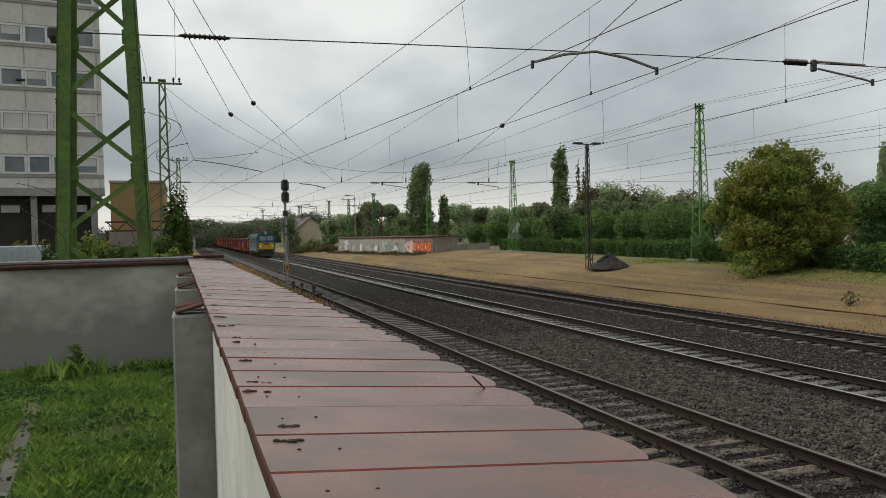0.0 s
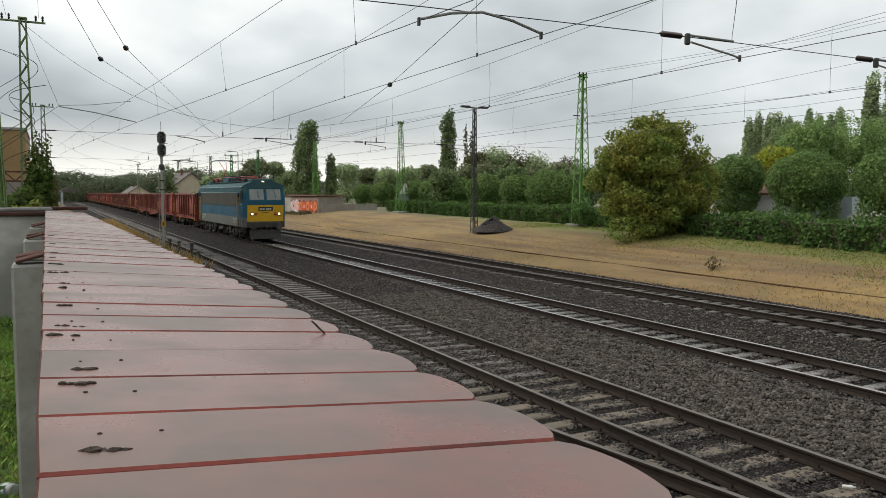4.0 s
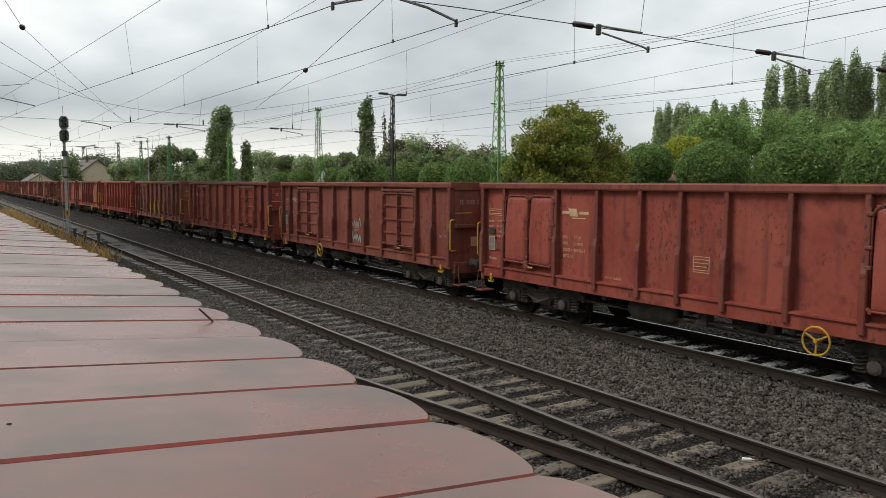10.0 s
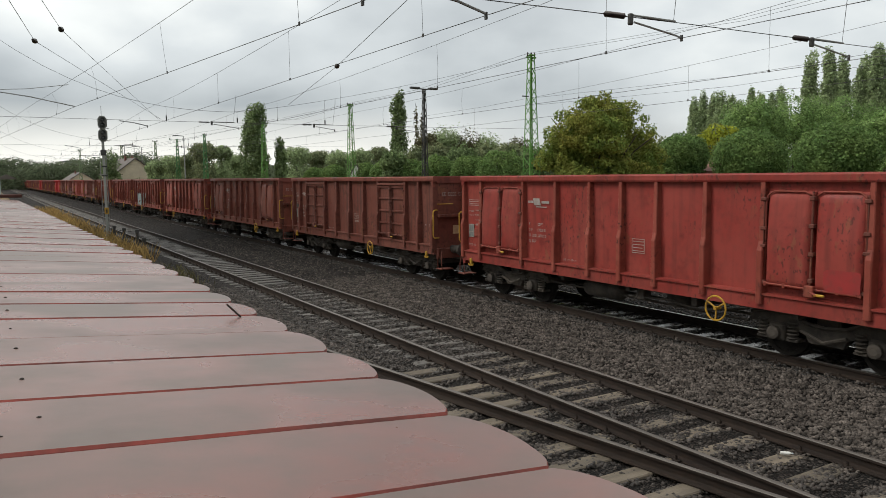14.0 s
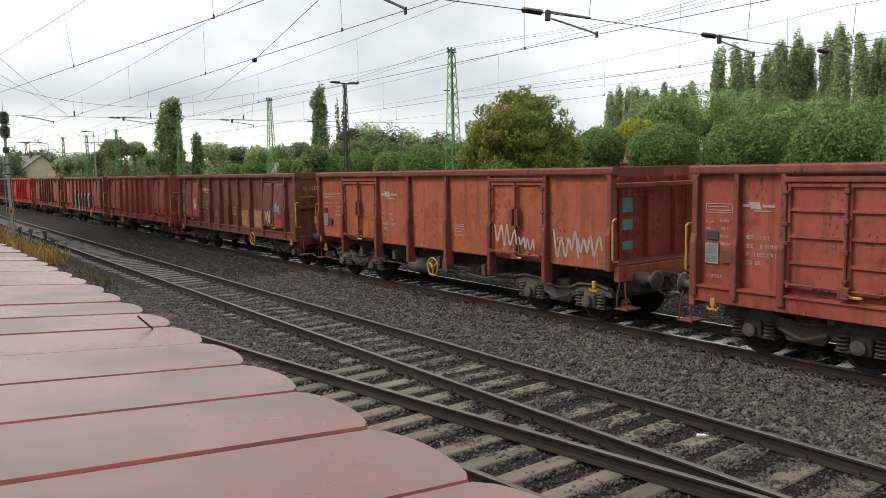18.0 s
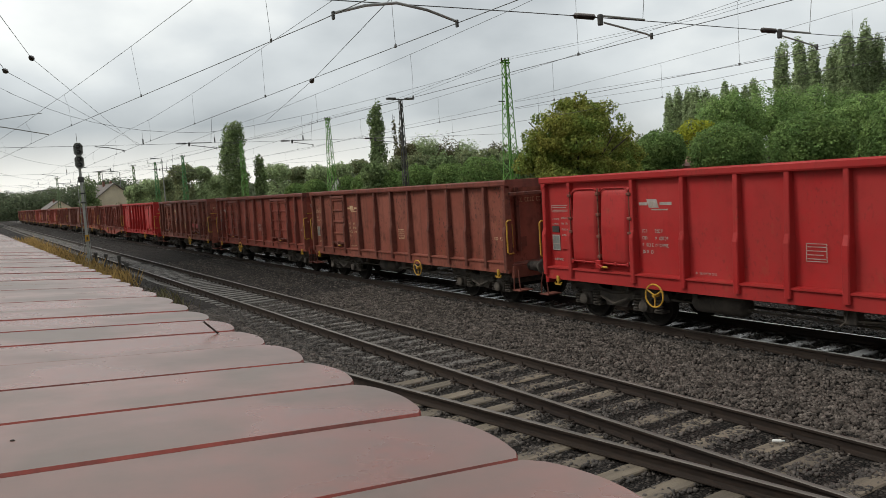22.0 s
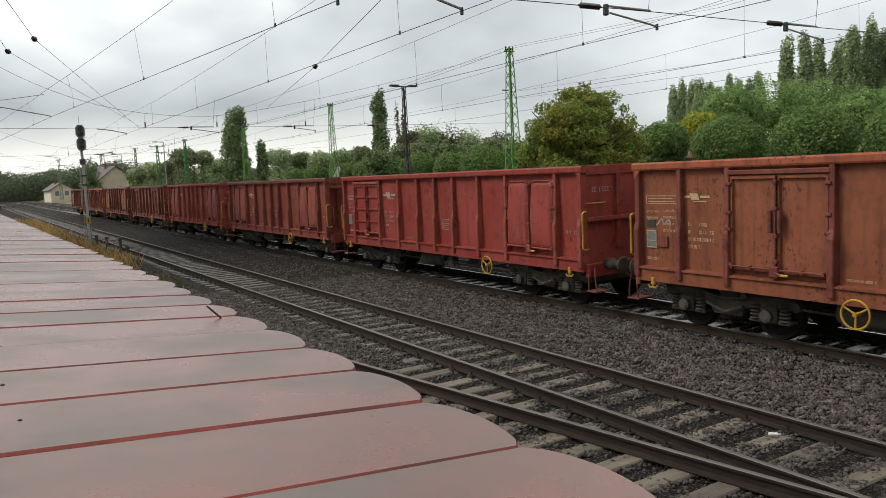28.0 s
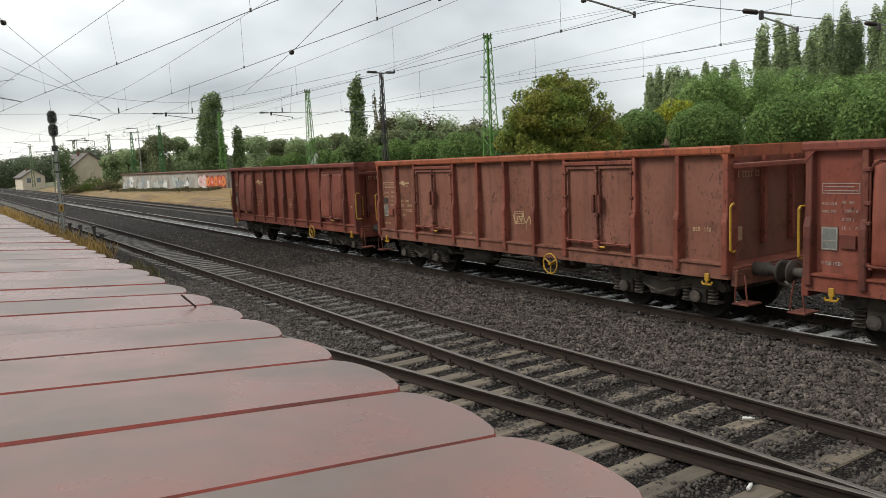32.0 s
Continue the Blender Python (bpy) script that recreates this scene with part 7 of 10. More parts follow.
LOCO_WHEELS = []
LOCO = locomotive()
WAGONS = train_of_wagons()
TRAIN = list(zip([LOCO] + WAGONS, CORNERS))

# ---- masts, wires and signals ----
def lattice(h, w0, w1, panels, leg=0.07, brace=0.035, depth=None, z0=0.0):
    """Four angle-iron legs, and the single braces between them. Returns legs and braces."""
    legs, faces = [], []
    d = 1.0 if depth is None else depth
    def corner(sx, sy, z):
        w = w0 + (w1 - w0) * z / h
        return Vector((sx * w / 2, sy * w * d / 2, z0 + z))
    for sx in (-1, 1):
        for sy in (-1, 1):
            g = Mesh()
            a, b, e = corner(sx, sy, 0), corner(sx, sy, h), leg * 0.14
            q = [(0, 0), (leg, 0), (leg, e), (e, e), (e, leg), (0, leg)]
            v = [tuple(p + Vector((-sx * u, -sy * w_, 0))) for p in (a, b) for u, w_ in q]
            g.add(v, [(i, (i + 1) % 6, 6 + (i + 1) % 6, 6 + i) for i in range(6)] + [(0, 1, 2, 3), (0, 3, 4, 5), (6, 9, 8, 7), (6, 11, 10, 9)])
            legs.append(g)
    for ax, s in (("y", -1), ("y", 1), ("x", -1), ("x", 1)):
        for i in range(panels):
            g = Mesh()
            za, zb = h * i / panels, h * (i + 1) / panels
            e = 1 if i % 2 else -1
            if ax == "y":
                a, b = corner(e, s, za), corner(-e, s, zb)
            else:
                a, b = corner(s, e, za), corner(s, -e, zb)
            dn = (b - a).normalized()
            nrm = Vector((0, s, 0)) if ax == "y" else Vector((s, 0, 0))
            t = dn.cross(nrm).normalized() * brace
            o = nrm * 0.008
            v = [tuple(p + k * t + j * o) for p in (a, b) for k in (-1, 1) for j in (-1, 1)]
            g.add(v, [(0, 1, 3, 2), (4, 6, 7, 5), (0, 4, 5, 1), (2, 3, 7, 6), (0, 2, 6, 4), (1, 5, 7, 3)])
            faces.append(g)
    return legs, faces


def mast(x, y, z, h, w0, w1, panels, material, label, leg=0.07, brace=0.03, arm=1.1, feet=True):
    t = thing("catenary_mast", label, "mast", "lattice masts of the overhead line", at=pose(x, y, z))
    legs, faces = lattice(h, w0, w1, panels, leg, brace)
    for g in legs:
        part("leg", g, material, t)
    for g in faces:
        part("brace", g, material, t)
    part("head", Mesh().cbox(-w1 * 0.6, w1 * 0.6, -w1 * 0.6, w1 * 0.6, h - 0.03, h + 0.05, 0.01), material, t)
    if arm:
        a = part("cross_arm", Mesh().cbox(-arm, arm, -0.05, 0.05, h - 0.18, h - 0.09, 0.01), material, t)
        for s in (-1, 1):
            for q in (0.12, 0.42):
                part("pin_insulator", Mesh().lathe([(0.02, h - 0.1), (0.06, h + 0.02), (0.03, h + 0.06), (0.065, h + 0.1), (0.03, h + 0.2)], (s * (arm - q), 0, 0), "z", 8), M["porcelain"], a)
    if feet:
        part("footing", Mesh().cbox(-w0 * 0.75, w0 * 0.75, -w0 * 0.75, w0 * 0.75, -0.6, 0.15, 0.03), M["post_grey"], t, "concrete footing")
    return t


def gz(x, y):
    return float(ground_z(x, y))


# the mast in front of the yard wall
big = thing("catenary_mast", "heavy riveted lattice mast in leaf-green paint, creepers on it", "mast", "lattice masts of the overhead line", at=pose(-1.14, 11.72, 0.4))


def heavy_mast():
    h = 11.2
    def half(z):
        return np.interp(z, [0, 2.7, 6.2, h], [0.68, 0.60, 0.485, 0.30])
    def dep(z):
        return np.interp(z, [0, h], [0.42, 0.22])
    for sx in (-1, 1):
        for sy in (-1, 1):
            g = Mesh()
            for i in range(8):
                za, zb = h * i / 8, h * (i + 1) / 8
                for ox, oy in ((0.17, 0.022), (0.022, 0.17)):
                    v = []
                    for z in (za, zb):
                        cx, cy = sx * half(z), sy * dep(z)
                        v += [(cx, cy, z), (cx - sx * ox, cy, z), (cx - sx * ox, cy - sy * oy, z), (cx, cy - sy * oy, z)]
                    g.add(v, [(0, 1, 5, 4), (1, 2, 6, 5), (2, 3, 7, 6), (3, 0, 4, 7), (0, 3, 2, 1), (4, 5, 6, 7)])
            for i in range(44):
                z = 0.3 + i * 0.25
                g.lathe([(0.016, 0), (0.014, -0.01)], (sx * (half(z) - 0.06), sy * dep(z) - 0.001 if sy < 0 else sy * dep(z) + 0.01, z), "y", 6)
            part("leg", g, M["old_green"], big)
    step = 0.915
    for sy in (-1, 1):
        for i in range(-1, 10):
            za, zb = 1.15 + (i - 1) * step, 1.15 + i * step
            e = (-1 if i % 2 else 1) * -sy
            a, b = Vector((e * half(za), sy * (dep(za) - 0.03), za)), Vector((-e * half(zb), sy * (dep(zb) - 0.03), zb))
            t = (b - a).normalized().cross(Vector((0, 1, 0))) * 0.034
            g = Mesh()
            v = [tuple(p + k * t + Vector((0, j, 0))) for p in (a, b) for k in (-1, 1) for j in (-0.008, 0.008)]
            g.add(v, [(0, 1, 3, 2), (4, 6, 7, 5), (0, 4, 5, 1), (2, 3, 7, 6), (0, 2, 6, 4), (1, 5, 7, 3)])
            part("brace", g, M["old_green"], big)
            part("gusset", Mesh().cbox(-e * (half(zb) - 0.12) - 0.08, -e * (half(zb) - 0.12) + 0.08, sy * (dep(zb) - 0.045) - 0.008, sy * (dep(zb) - 0.045) + 0.008, zb - 0.10, zb + 0.10, 0.004), M["old_green"], big)
    for sx in (-1, 1):
        for i in range(9):
            za, zb = 0.35 + i * 1.2, 0.35 + (i + 1) * 1.2
            e = 1 if i % 2 else -1
            a, b = Vector((sx * (half(za) - 0.02), e * dep(za), za)), Vector((sx * (half(zb) - 0.02), -e * dep(zb), zb))
            part("brace", Mesh().tube(a, b, 0.022, 4), M["old_green"], big)
    part("anchor_plate", Mesh().cbox(-0.62, -0.47, -0.30, 0.05, 5.66, 5.80, 0.02), M["dark_steel"], big, "dark anchor plate for the span wire")
    r = random.Random(7)
    for k in range(9):
        sx = r.choice((-1, 1, 1))
        g = Mesh()
        x0, z0, p1, p2 = sx * r.uniform(0.5, 0.75), r.uniform(2.4, 4.6), r.uniform(0, 6), r.uniform(0, 6)
        pts = [(x0 + sx * (0.20 * math.sin(i * 0.32 + p1) + 0.012 * i), -0.46 + 0.05 * math.sin(i * 0.5 + p2), z0 + 0.085 * i - 0.0018 * i * i) for i in range(22)]
        g.wire(pts, 0.0045, 4)
        part("creeper", g, M["bark"], big, "dry creeper stem")


heavy_mast()
mast(-1.02, 43.5, 0.5, 11.3, 0.75, 0.34, 16, M["mast_grey"], "weathered grey-green lattice mast", 0.08, 0.028, 1.0)
mast(-0.55, 85.0, 0.5, 11.3, 0.75, 0.34, 16, M["mast_grey"], "weathered grey-green lattice mast", 0.08, 0.03, 1.0)
mast(33.0, 43.5, 1.05, 10.45, 1.0, 0.36, 15, M["mast_green"], "slender lattice mast in bright green paint", 0.07, 0.028, 0.42)
part("bracket", Mesh().cbox(-0.75, -0.2, -0.03, 0.03, 7.6, 7.68, 0.01), M["dark_steel"], bpy.data.objects["catenary_mast.003"])
mast(35.4, 80.0, 1.1, 10.2, 1.0, 0.36, 15, M["mast_green"], "slender lattice mast in bright green paint", 0.07, 0.03, 0.42)
mast(35.8, 113.0, 1.1, 10.4, 1.0, 0.36, 13, M["mast_green"], "slender lattice mast in bright green paint", 0.08, 0.04, 0.42)
mast(35.5, 148.0, 1.1, 10.4, 1.0, 0.36, 12, M["mast_far"], "faded green lattice mast far along the line", 0.09, 0.05, 0.5)
mast(34.6, 168.0, 1.1, 10.4, 1.0, 0.36, 12, M["mast_far"], "faded green lattice mast far along the line", 0.09, 0.05, 1.6)
mast(34.0, 11.5, 1.05, 10.45, 1.0, 0.36, 15, M["mast_green"], "slender lattice mast in bright green paint", 0.07, 0.028, 0.42)

def insulator(t, x, y, z, n=7, r=0.06, length=0.5, axis="x"):
    prof = [(0.015, -length / 2)]
    for i in range(n):
        u = -length / 2 + 0.08 + (length - 0.16) * i / max(n - 1, 1)
        prof += [(0.025, u - 0.018), (r, u), (0.025, u + 0.018)]
    prof.append((0.015, length / 2))
    return part("insulator", Mesh().lathe(prof, (x, y, z), axis, 10), M["porcelain"], t)


def cross_span(y, z, x0, x1, arms):
    t = thing("cross_span", "steel span wire between masts with insulators and steady arms", "span wire", "cross spans of the overhead line")
    near = y < 20

    def zf(x):
        return z + 0.00025 * (x - 14) ** 2 - (0.0011 * (x - 14) ** 2 if near and x < 14 else 0.0)
    pts = [(x, y, zf(x)) for x in np.linspace(x0, x1, 16)]
    part("span_wire", Mesh().wire(pts, 0.009, 5), M["wire"], t)
    low, top = (6.96, 11.4) if not near else (8.1, 12.2)
    mid = 12.0

    def zu(x):
        """The head span hangs steeply from the yard mast and in a long slope from the field mast."""
        return low + (top - low) * (((mid - x) / (mid - x0)) ** 2.5 if x < mid else ((x - mid) / (x1 - mid)) ** 1.25)
    part("upper_wire", Mesh().wire([(x, y, zu(x)) for x in np.linspace(x0, x1, 30)], 0.009, 5), M["wire"], t)
    for x in (8.5, 12.33, 17.6) if y > 20 else ():
        part("hanger", Mesh().wire([(x, y, zu(x)), (x, y, zf(x))], 0.006, 4).cbox(x - 0.03, x + 0.03, y - 0.03, y + 0.03, zf(x) + 0.02, zf(x) + 0.3, 0.01), M["dark_steel"], t)
    x_end = 0.25 if near else x0 + 0.75
    insulator(t, x_end, y, zf(x_end), 9, 0.045, 0.7)
    for x_in, x_tip, big_one in arms:
        s = 1 if x_tip > x_in else -1
        if big_one:
            insulator(t, x_in - s * 0.42, y, zf(x_in), 9, 0.062, 0.62)
            g = Mesh().cbox(x_in - 0.05, x_in + 0.05, y - 0.05, y + 0.05, z - 0.16, z + 0.06, 0.02)
            part("bracket", g, M["dark_steel"], t)
            part("registration_tube", Mesh().tube((x_in, y, z + 0.03), (x_in + s * 1.25, y, z + 0.02), 0.022, 6), M["grey_steel"], t)
            part("steady_arm", Mesh().wire([(x_in + s * 0.1, y, z - 0.1), (x_in + s * 1.25, y, z - 0.26), (x_tip, y, z - 0.30)], 0.02, 6), M["grey_steel"], t, "steady arm of the contact wire")
            for dx in (1.0, 1.15):
                part("dropper", Mesh().wire([(x_in + s * 1.2, y, z + 0.03), (x_in + s * (1.3 + 0.1 * dx), y, 7.9)], 0.005, 4), M["wire"], t)
        else:
            part("steady_arm", Mesh().wire([(x_in, y, z - 0.03), ((x_in + x_tip) / 2, y, z - 0.11), (x_tip, y, z - 0.27)], 0.024, 6), M["grey_steel"], t, "steady arm of the contact wire")
        part("clip", Mesh().cbox(x_tip - 0.02, x_tip + 0.02, y - 0.03, y + 0.03, z - 0.37, z - 0.24, 0.006), M["dark_steel"], t)
    return t


cross_span(11.5, 6.36, -1.75, 34.0, [(6.55, 5.37, False), (6.55, 7.74, False), (11.18, 12.62, True), (17.0, 18.5, True), (22.4, 24.0, True)])
cross_span(43.5, 6.36, -0.8, 33.0, [(6.1, 7.5, False), (10.9, 12.4, True), (16.9, 18.2, True), (22.4, 24.0, True)])
cross_span(80.0, 6.5, -0.6, 35.4, [(6.4, 7.7, False), (11.4, 12.8, True), (16.9, 18.5, True)])
cross_span(113.0, 6.5, -0.8, 35.8, [(6.4, 7.7, False), (11.4, 13.1, True), (16.9, 18.2, True)])
cross_span(148.0, 6.5, -0.8, 35.5, [(6.4, 7.7, False), (11.4, 12.9, True)])


def catenary(name_label, xs, y0, y1, seed, zc=6.06, high=1.0, supports=(-25, 11.5, 43.5, 80, 113, 148, 184), r=0.0075, mess_dx=0.0):
    """Contact wire, the carrying rope above it that sags between supports, and the droppers."""
    rng = random.Random(seed)
    t = thing("catenary_wire", name_label, "overhead wire", "overhead line")
    X = lambda y: float(np.interp(y, [p[0] for p in xs], [p[1] for p in xs]))
    ys = [y for y in np.arange(y0, min(y1, 120) + 0.1, 2.0)] + ([140, 170, 210, 260] if y1 > 130 else [])
    part("contact_wire", Mesh().wire([(X(y), y, zc) for y in ys], r, 5), M["wire"], t)
    sup = list(supports)

    def zm(y):
        """The rope leaves the near support high and runs down to the low head spans beyond."""
        y_, z_ = zip(*((-25, 1.9), (-8, 1.25), (3, 1.45), (11.5, 1.85), (16, 1.58), (21.5, 1.35), (29.2, 1.10), (36, 0.95), (43.5, 0.92), (60, 0.62), (80, 0.95), (96, 0.62), (113, 0.95), (130, 0.62), (148, 0.95), (260, 0.9)))
        return zc + high * float(np.interp(y, y_, z_))
    part("carrier_rope", Mesh().wire([(X(y) + mess_dx, y, zm(y)) for y in ys], r * 0.8, 5), M["wire"], t)
    for a, b in zip(sup, sup[1:]):
        for i in range(4):
            y = a + (b - a) * (0.07 + 0.2413 * i)
            if y0 < y < min(y1, 125):
                bend = rng.uniform(-0.1, 0.1)
                part("dropper", Mesh().wire([(X(y) + mess_dx, y, zm(y)), (X(y) + bend, y + bend, (zm(y) + zc) / 2), (X(y), y, zc)], 0.004, 4), M["wire"], t)
                part("clip", Mesh().cbox(X(y) - 0.012, X(y) + 0.012, y - 0.03, y + 0.03, zc - 0.02, zc + 0.05, 0.004), M["dark_steel"], t)
    return t


catenary("bare contact wire and carrying rope over the first track", [(-25, 8.1), (11.5, 7.74), (43.5, 7.5), (80, 7.7), (113, 8.0), (260, 7.8)], -20, 260, 1)
catenary("bare contact wire and carrying rope over the train", [(-25, 13.3), (11.5, 12.62), (43.5, 12.4), (80, 12.8), (113, 13.1), (260, 13.0)], -20, 260, 2)
catenary("bare contact wire and carrying rope over the far track", [(-25, 18.2), (11.5, 18.5), (43.5, 18.2), (80, 18.5), (113, 18.2), (260, 18.4)], -20, 260, 3, zc=5.98)
catenary("contact wire of the curved branch track", [(-20, 6.9), (0, 6.2), (11.5, 5.37), (32.8, 3.06), (62, 0.6)], -16, 62, 4, supports=(-25, 11.5, 43.5, 62), high=0.95, mess_dx=-0.13)
catenary("contact wire over the disused siding", [(-25, 23.4), (11.5, 24.0), (43.5, 24.0), (80, 24.0), (113, 24.0), (260, 24.0)], -20, 200, 6, zc=6.1)

# pull-off of the branch wire
t = thing("pull_off", "slanting pull-off arm and stay of the branch wire", "steady arm")
part("arm_tube", Mesh().wire([(0.35, 33.5, 6.62), (1.6, 33.2, 6.42), (3.06, 32.8, 6.08)], 0.02, 5), M["grey_steel"], t)
part("arm_tube", Mesh().wire([(0.35, 33.5, 6.66), (1.5, 33.3, 6.72), (2.9, 32.9, 6.9)], 0.012, 5), M["grey_steel"], t)
part("stay", Mesh().wire([(0.35, 33.5, 6.64), (-0.9, 43.3, 11.3)], 0.009, 4), M["wire"], t)
part("stay", Mesh().wire([(0.35, 33.5, 6.64), (-1.0, 43.4, 6.5)], 0.009, 4), M["wire"], t)


def along(az, el, dist):
    """A point by its bearing from the camera's stand, in degrees to the right of the line and above the level."""
    a, e = radians(az), radians(el)
    return (0.0 + dist * math.sin(a) * math.cos(e), 0.08 + dist * math.cos(a) * math.cos(e), 3.29 + dist * math.sin(e))


def feeder_through(a, c, b, label):
    t = thing("feeder_wire", label, "overhead wire", "overhead line")
    a, c, b = Vector(a), Vector(c), Vector(b)
    a0 = a + (a - c) * 0.9
    part("wire", Mesh().wire([tuple(a0), tuple(a), tuple(c)], 0.009, 5), M["wire"], t)
    part("wire", Mesh().wire([tuple(c), tuple(b)], 0.009, 5), M["wire"], t)
    d = (b - c).normalized()
    part("insulator", Mesh().tube(c - d * 0.24, c, 0.05, 8, 0, 0.10).tube(c, c + d * 0.24, 0.10, 8, 0, 0.05), M["porcelain"], t)


EGG = "feeder wire with a dark egg-shaped insulator"
feeder_through(along(-0.92, 16.39, 19), along(3.22, 8.93, 33), along(11.01, 3.89, 70), EGG)
feeder_through(along(0.78, 16.51, 19), along(4.81, 9.75, 30.8), along(10.6, 4.02, 70), EGG)
feeder_through(along(32.71, 16.12, 16), along(23.08, 7.95, 30), along(19.46, 5.19, 44), EGG)
t = thing("mast_line", "thin wires from mast top to mast top", "overhead wire", "overhead line")
for dx in (-0.35, 0.35):
    part("wire", Mesh().wire([(33.0 + dx, 43.5, 11.6), (34.0 + dx, 27.0, 11.1), (34.0 + dx, 11.5, 11.6)], 0.01, 4), M["wire"], t)
    part("wire", Mesh().wire([(33.0 + dx, 43.5, 11.6), (34.2 + dx, 62.0, 11.0), (35.4 + dx, 80.0, 11.4), (35.6 + dx, 97, 10.9), (35.8 + dx, 113, 11.5)], 0.012, 4), M["wire"], t)
    part("wire", Mesh().wire([(-1.02 + dx * 2, 43.5, 11.9), (-0.9 + dx * 2, 25, 11.3), (-1.0 + dx * 2, 11.7, 11.9)], 0.009, 4), M["wire"], t)
for dx in (0.0, 0.5):
    part("wire", Mesh().wire([(33.2, 43.5, 8.6 - dx), (33.5, 27, 8.2 - dx), (34, 11.5, 8.6 - dx)], 0.009, 4), M["wire"], t)

# ---- colour-light signal beside the first track ----
def signal():
    t = thing("railway_signal", "grey colour-light signal with two dark twin-lamp heads", "signal", at=pose(5.6, 46.2, -0.45, 0, 0, 0))
    part("pole", Mesh().tube((0, 0, 0), (0, 0, 6.45), 0.075, 10), M["signal_grey"], t)
    part("base", Mesh().cbox(-0.25, 0.25, -0.25, 0.25, 0, 0.5, 0.03), M["post_grey"], t)
    for z in (6.15, 6.84):
        prof = [(-0.21, z - 0.19), (-0.11, z - 0.33), (0.11, z - 0.33), (0.21, z - 0.19), (0.21, z + 0.19), (0.11, z + 0.33), (-0.11, z + 0.33), (-0.21, z + 0.19)]
        h = part("signal_head", Mesh().prism(prof, -0.16, -0.08, "y"), M["signal_dark"], t, "grey octagonal backboard")
        part("rim", Mesh().wire([(u, -0.165, w) for u, w in prof + prof[:1]], 0.03, 5), M["signal_grey"], h)
        for dz in (-0.145, 0.145):
            part("hood", Mesh().lathe([(0.115, -0.16), (0.12, -0.34), (0.105, -0.34), (0.10, -0.18)], (0, 0, z + dz), "y", 14), M["black"], h)
            part("lens", Mesh().lathe([(0.10, -0.17), (0.10, -0.20), (0.02, -0.21)], (0, 0, z + dz), "y", 14), GLASS, h)
        part("lamp_box", Mesh().cbox(-0.16, 0.16, -0.08, 0.18, z - 0.28, z + 0.28, 0.02), M["dark_steel"], h)
        part("bracket", Mesh().cbox(0.05, 0.34, -0.02, 0.02, z - 0.32, z - 0.29, 0.006), M["grey_steel"], h)
    part("aerial", Mesh().tube((0, 0.05, 6.4), (0, 0.05, 7.75), 0.012, 5), M["grey_steel"], t)
    for z in (5.05, 4.4, 3.9):
        part("fitting", Mesh().cbox(-0.14, 0.14, -0.11, 0.11, z, z + (0.3 if z > 4.5 else 0.08), 0.02), M["dark_steel"], t)
    part("plate", Mesh().cbox(-0.11, 0.11, -0.10, -0.08, 1.80, 2.17, 0.01), M["yellow"], t, "small yellow plate")
    part("plate_mark", Mesh().box(-0.035, 0.035, -0.108, -0.102, 1.89, 2.07), M["black"], t)
    g = Mesh()
    for x in (-0.16, 0.16):
        g.tube((x, 0.22, 0.2), (x, 0.22, 5.2), 0.018, 5)
    for i in range(16):
        g.tube((-0.16, 0.22, 0.4 + 0.3 * i), (0.16, 0.22, 0.4 + 0.3 * i), 0.012, 5)
    part("ladder", g, M["grey_steel"], t)


signal()
for k, (x, y, h) in enumerate(((5.75, 44.5, 1.25), (6.0, 43.0, 1.2), (6.1, 39.5, 1.3), (5.9, 36.5, 1.1))):
    t = thing("marker_post", "short dark post at the edge of the ballast", "post", "posts by the signal", at=pose(x, y, -0.45, random.uniform(-3, 3), random.uniform(-3, 3), 0))
    part("post_body", Mesh().cbox(-0.06, 0.06, -0.06, 0.06, 0, h, 0.012), M["dark_steel"], t)
    part("post_head", Mesh().cbox(-0.09, 0.09, -0.09, 0.09, h - 0.16, h, 0.015), M["dark_steel"], t)

# ---- yard lamp mast in the field ----
def lamp_mast(x, y, h, label, arm=0.75, mat=None):
    t = thing("lamp_mast", label, "lamp post", at=pose(x, y, gz(x, y)))
    legs, faces = lattice(h, 0.42, 0.22, 16, 0.06, 0.02)
    for g in legs:
        part("leg", g, mat or M["dark_steel"], t)
    for g in faces:
        part("brace", g, mat or M["dark_steel"], t)
    part("cross_arm", Mesh().cbox(-arm, arm, -0.05, 0.05, h, h + 0.07, 0.01), M["dark_steel"], t)
    for s in (-1, 1):
        part("luminaire", Mesh().cbox(s * arm - 0.36, s * arm + 0.36, -0.16, 0.16, h + 0.02, h + 0.16, 0.04), M["dark_steel"], t, "flat dark luminaire")


lamp_mast(27.4, 48.8, 9.0, "tall dark lattice lamp mast with two flat lamps")


def street_lamp(x, y, h, s=1, z=None):
    t = thing("street_lamp", "slim grey lamp post far along the line", "lamp post", "far lamp posts", at=pose(x, y, gz(x, y) if z is None else z))
    part("pole", Mesh().tube((0, 0, 0), (0, 0, h), 0.11, 8, 0, 0.07), M["grey_steel"], t)
    part("arm", Mesh().tube((0, 0, h), (s * 1.3, 0, h + 0.15), 0.05, 6), M["grey_steel"], t)
    part("luminaire", Mesh().cbox(s * 1.0, s * 1.9, -0.15, 0.15, h + 0.06, h + 0.2, 0.03), M["dark_steel"], t)


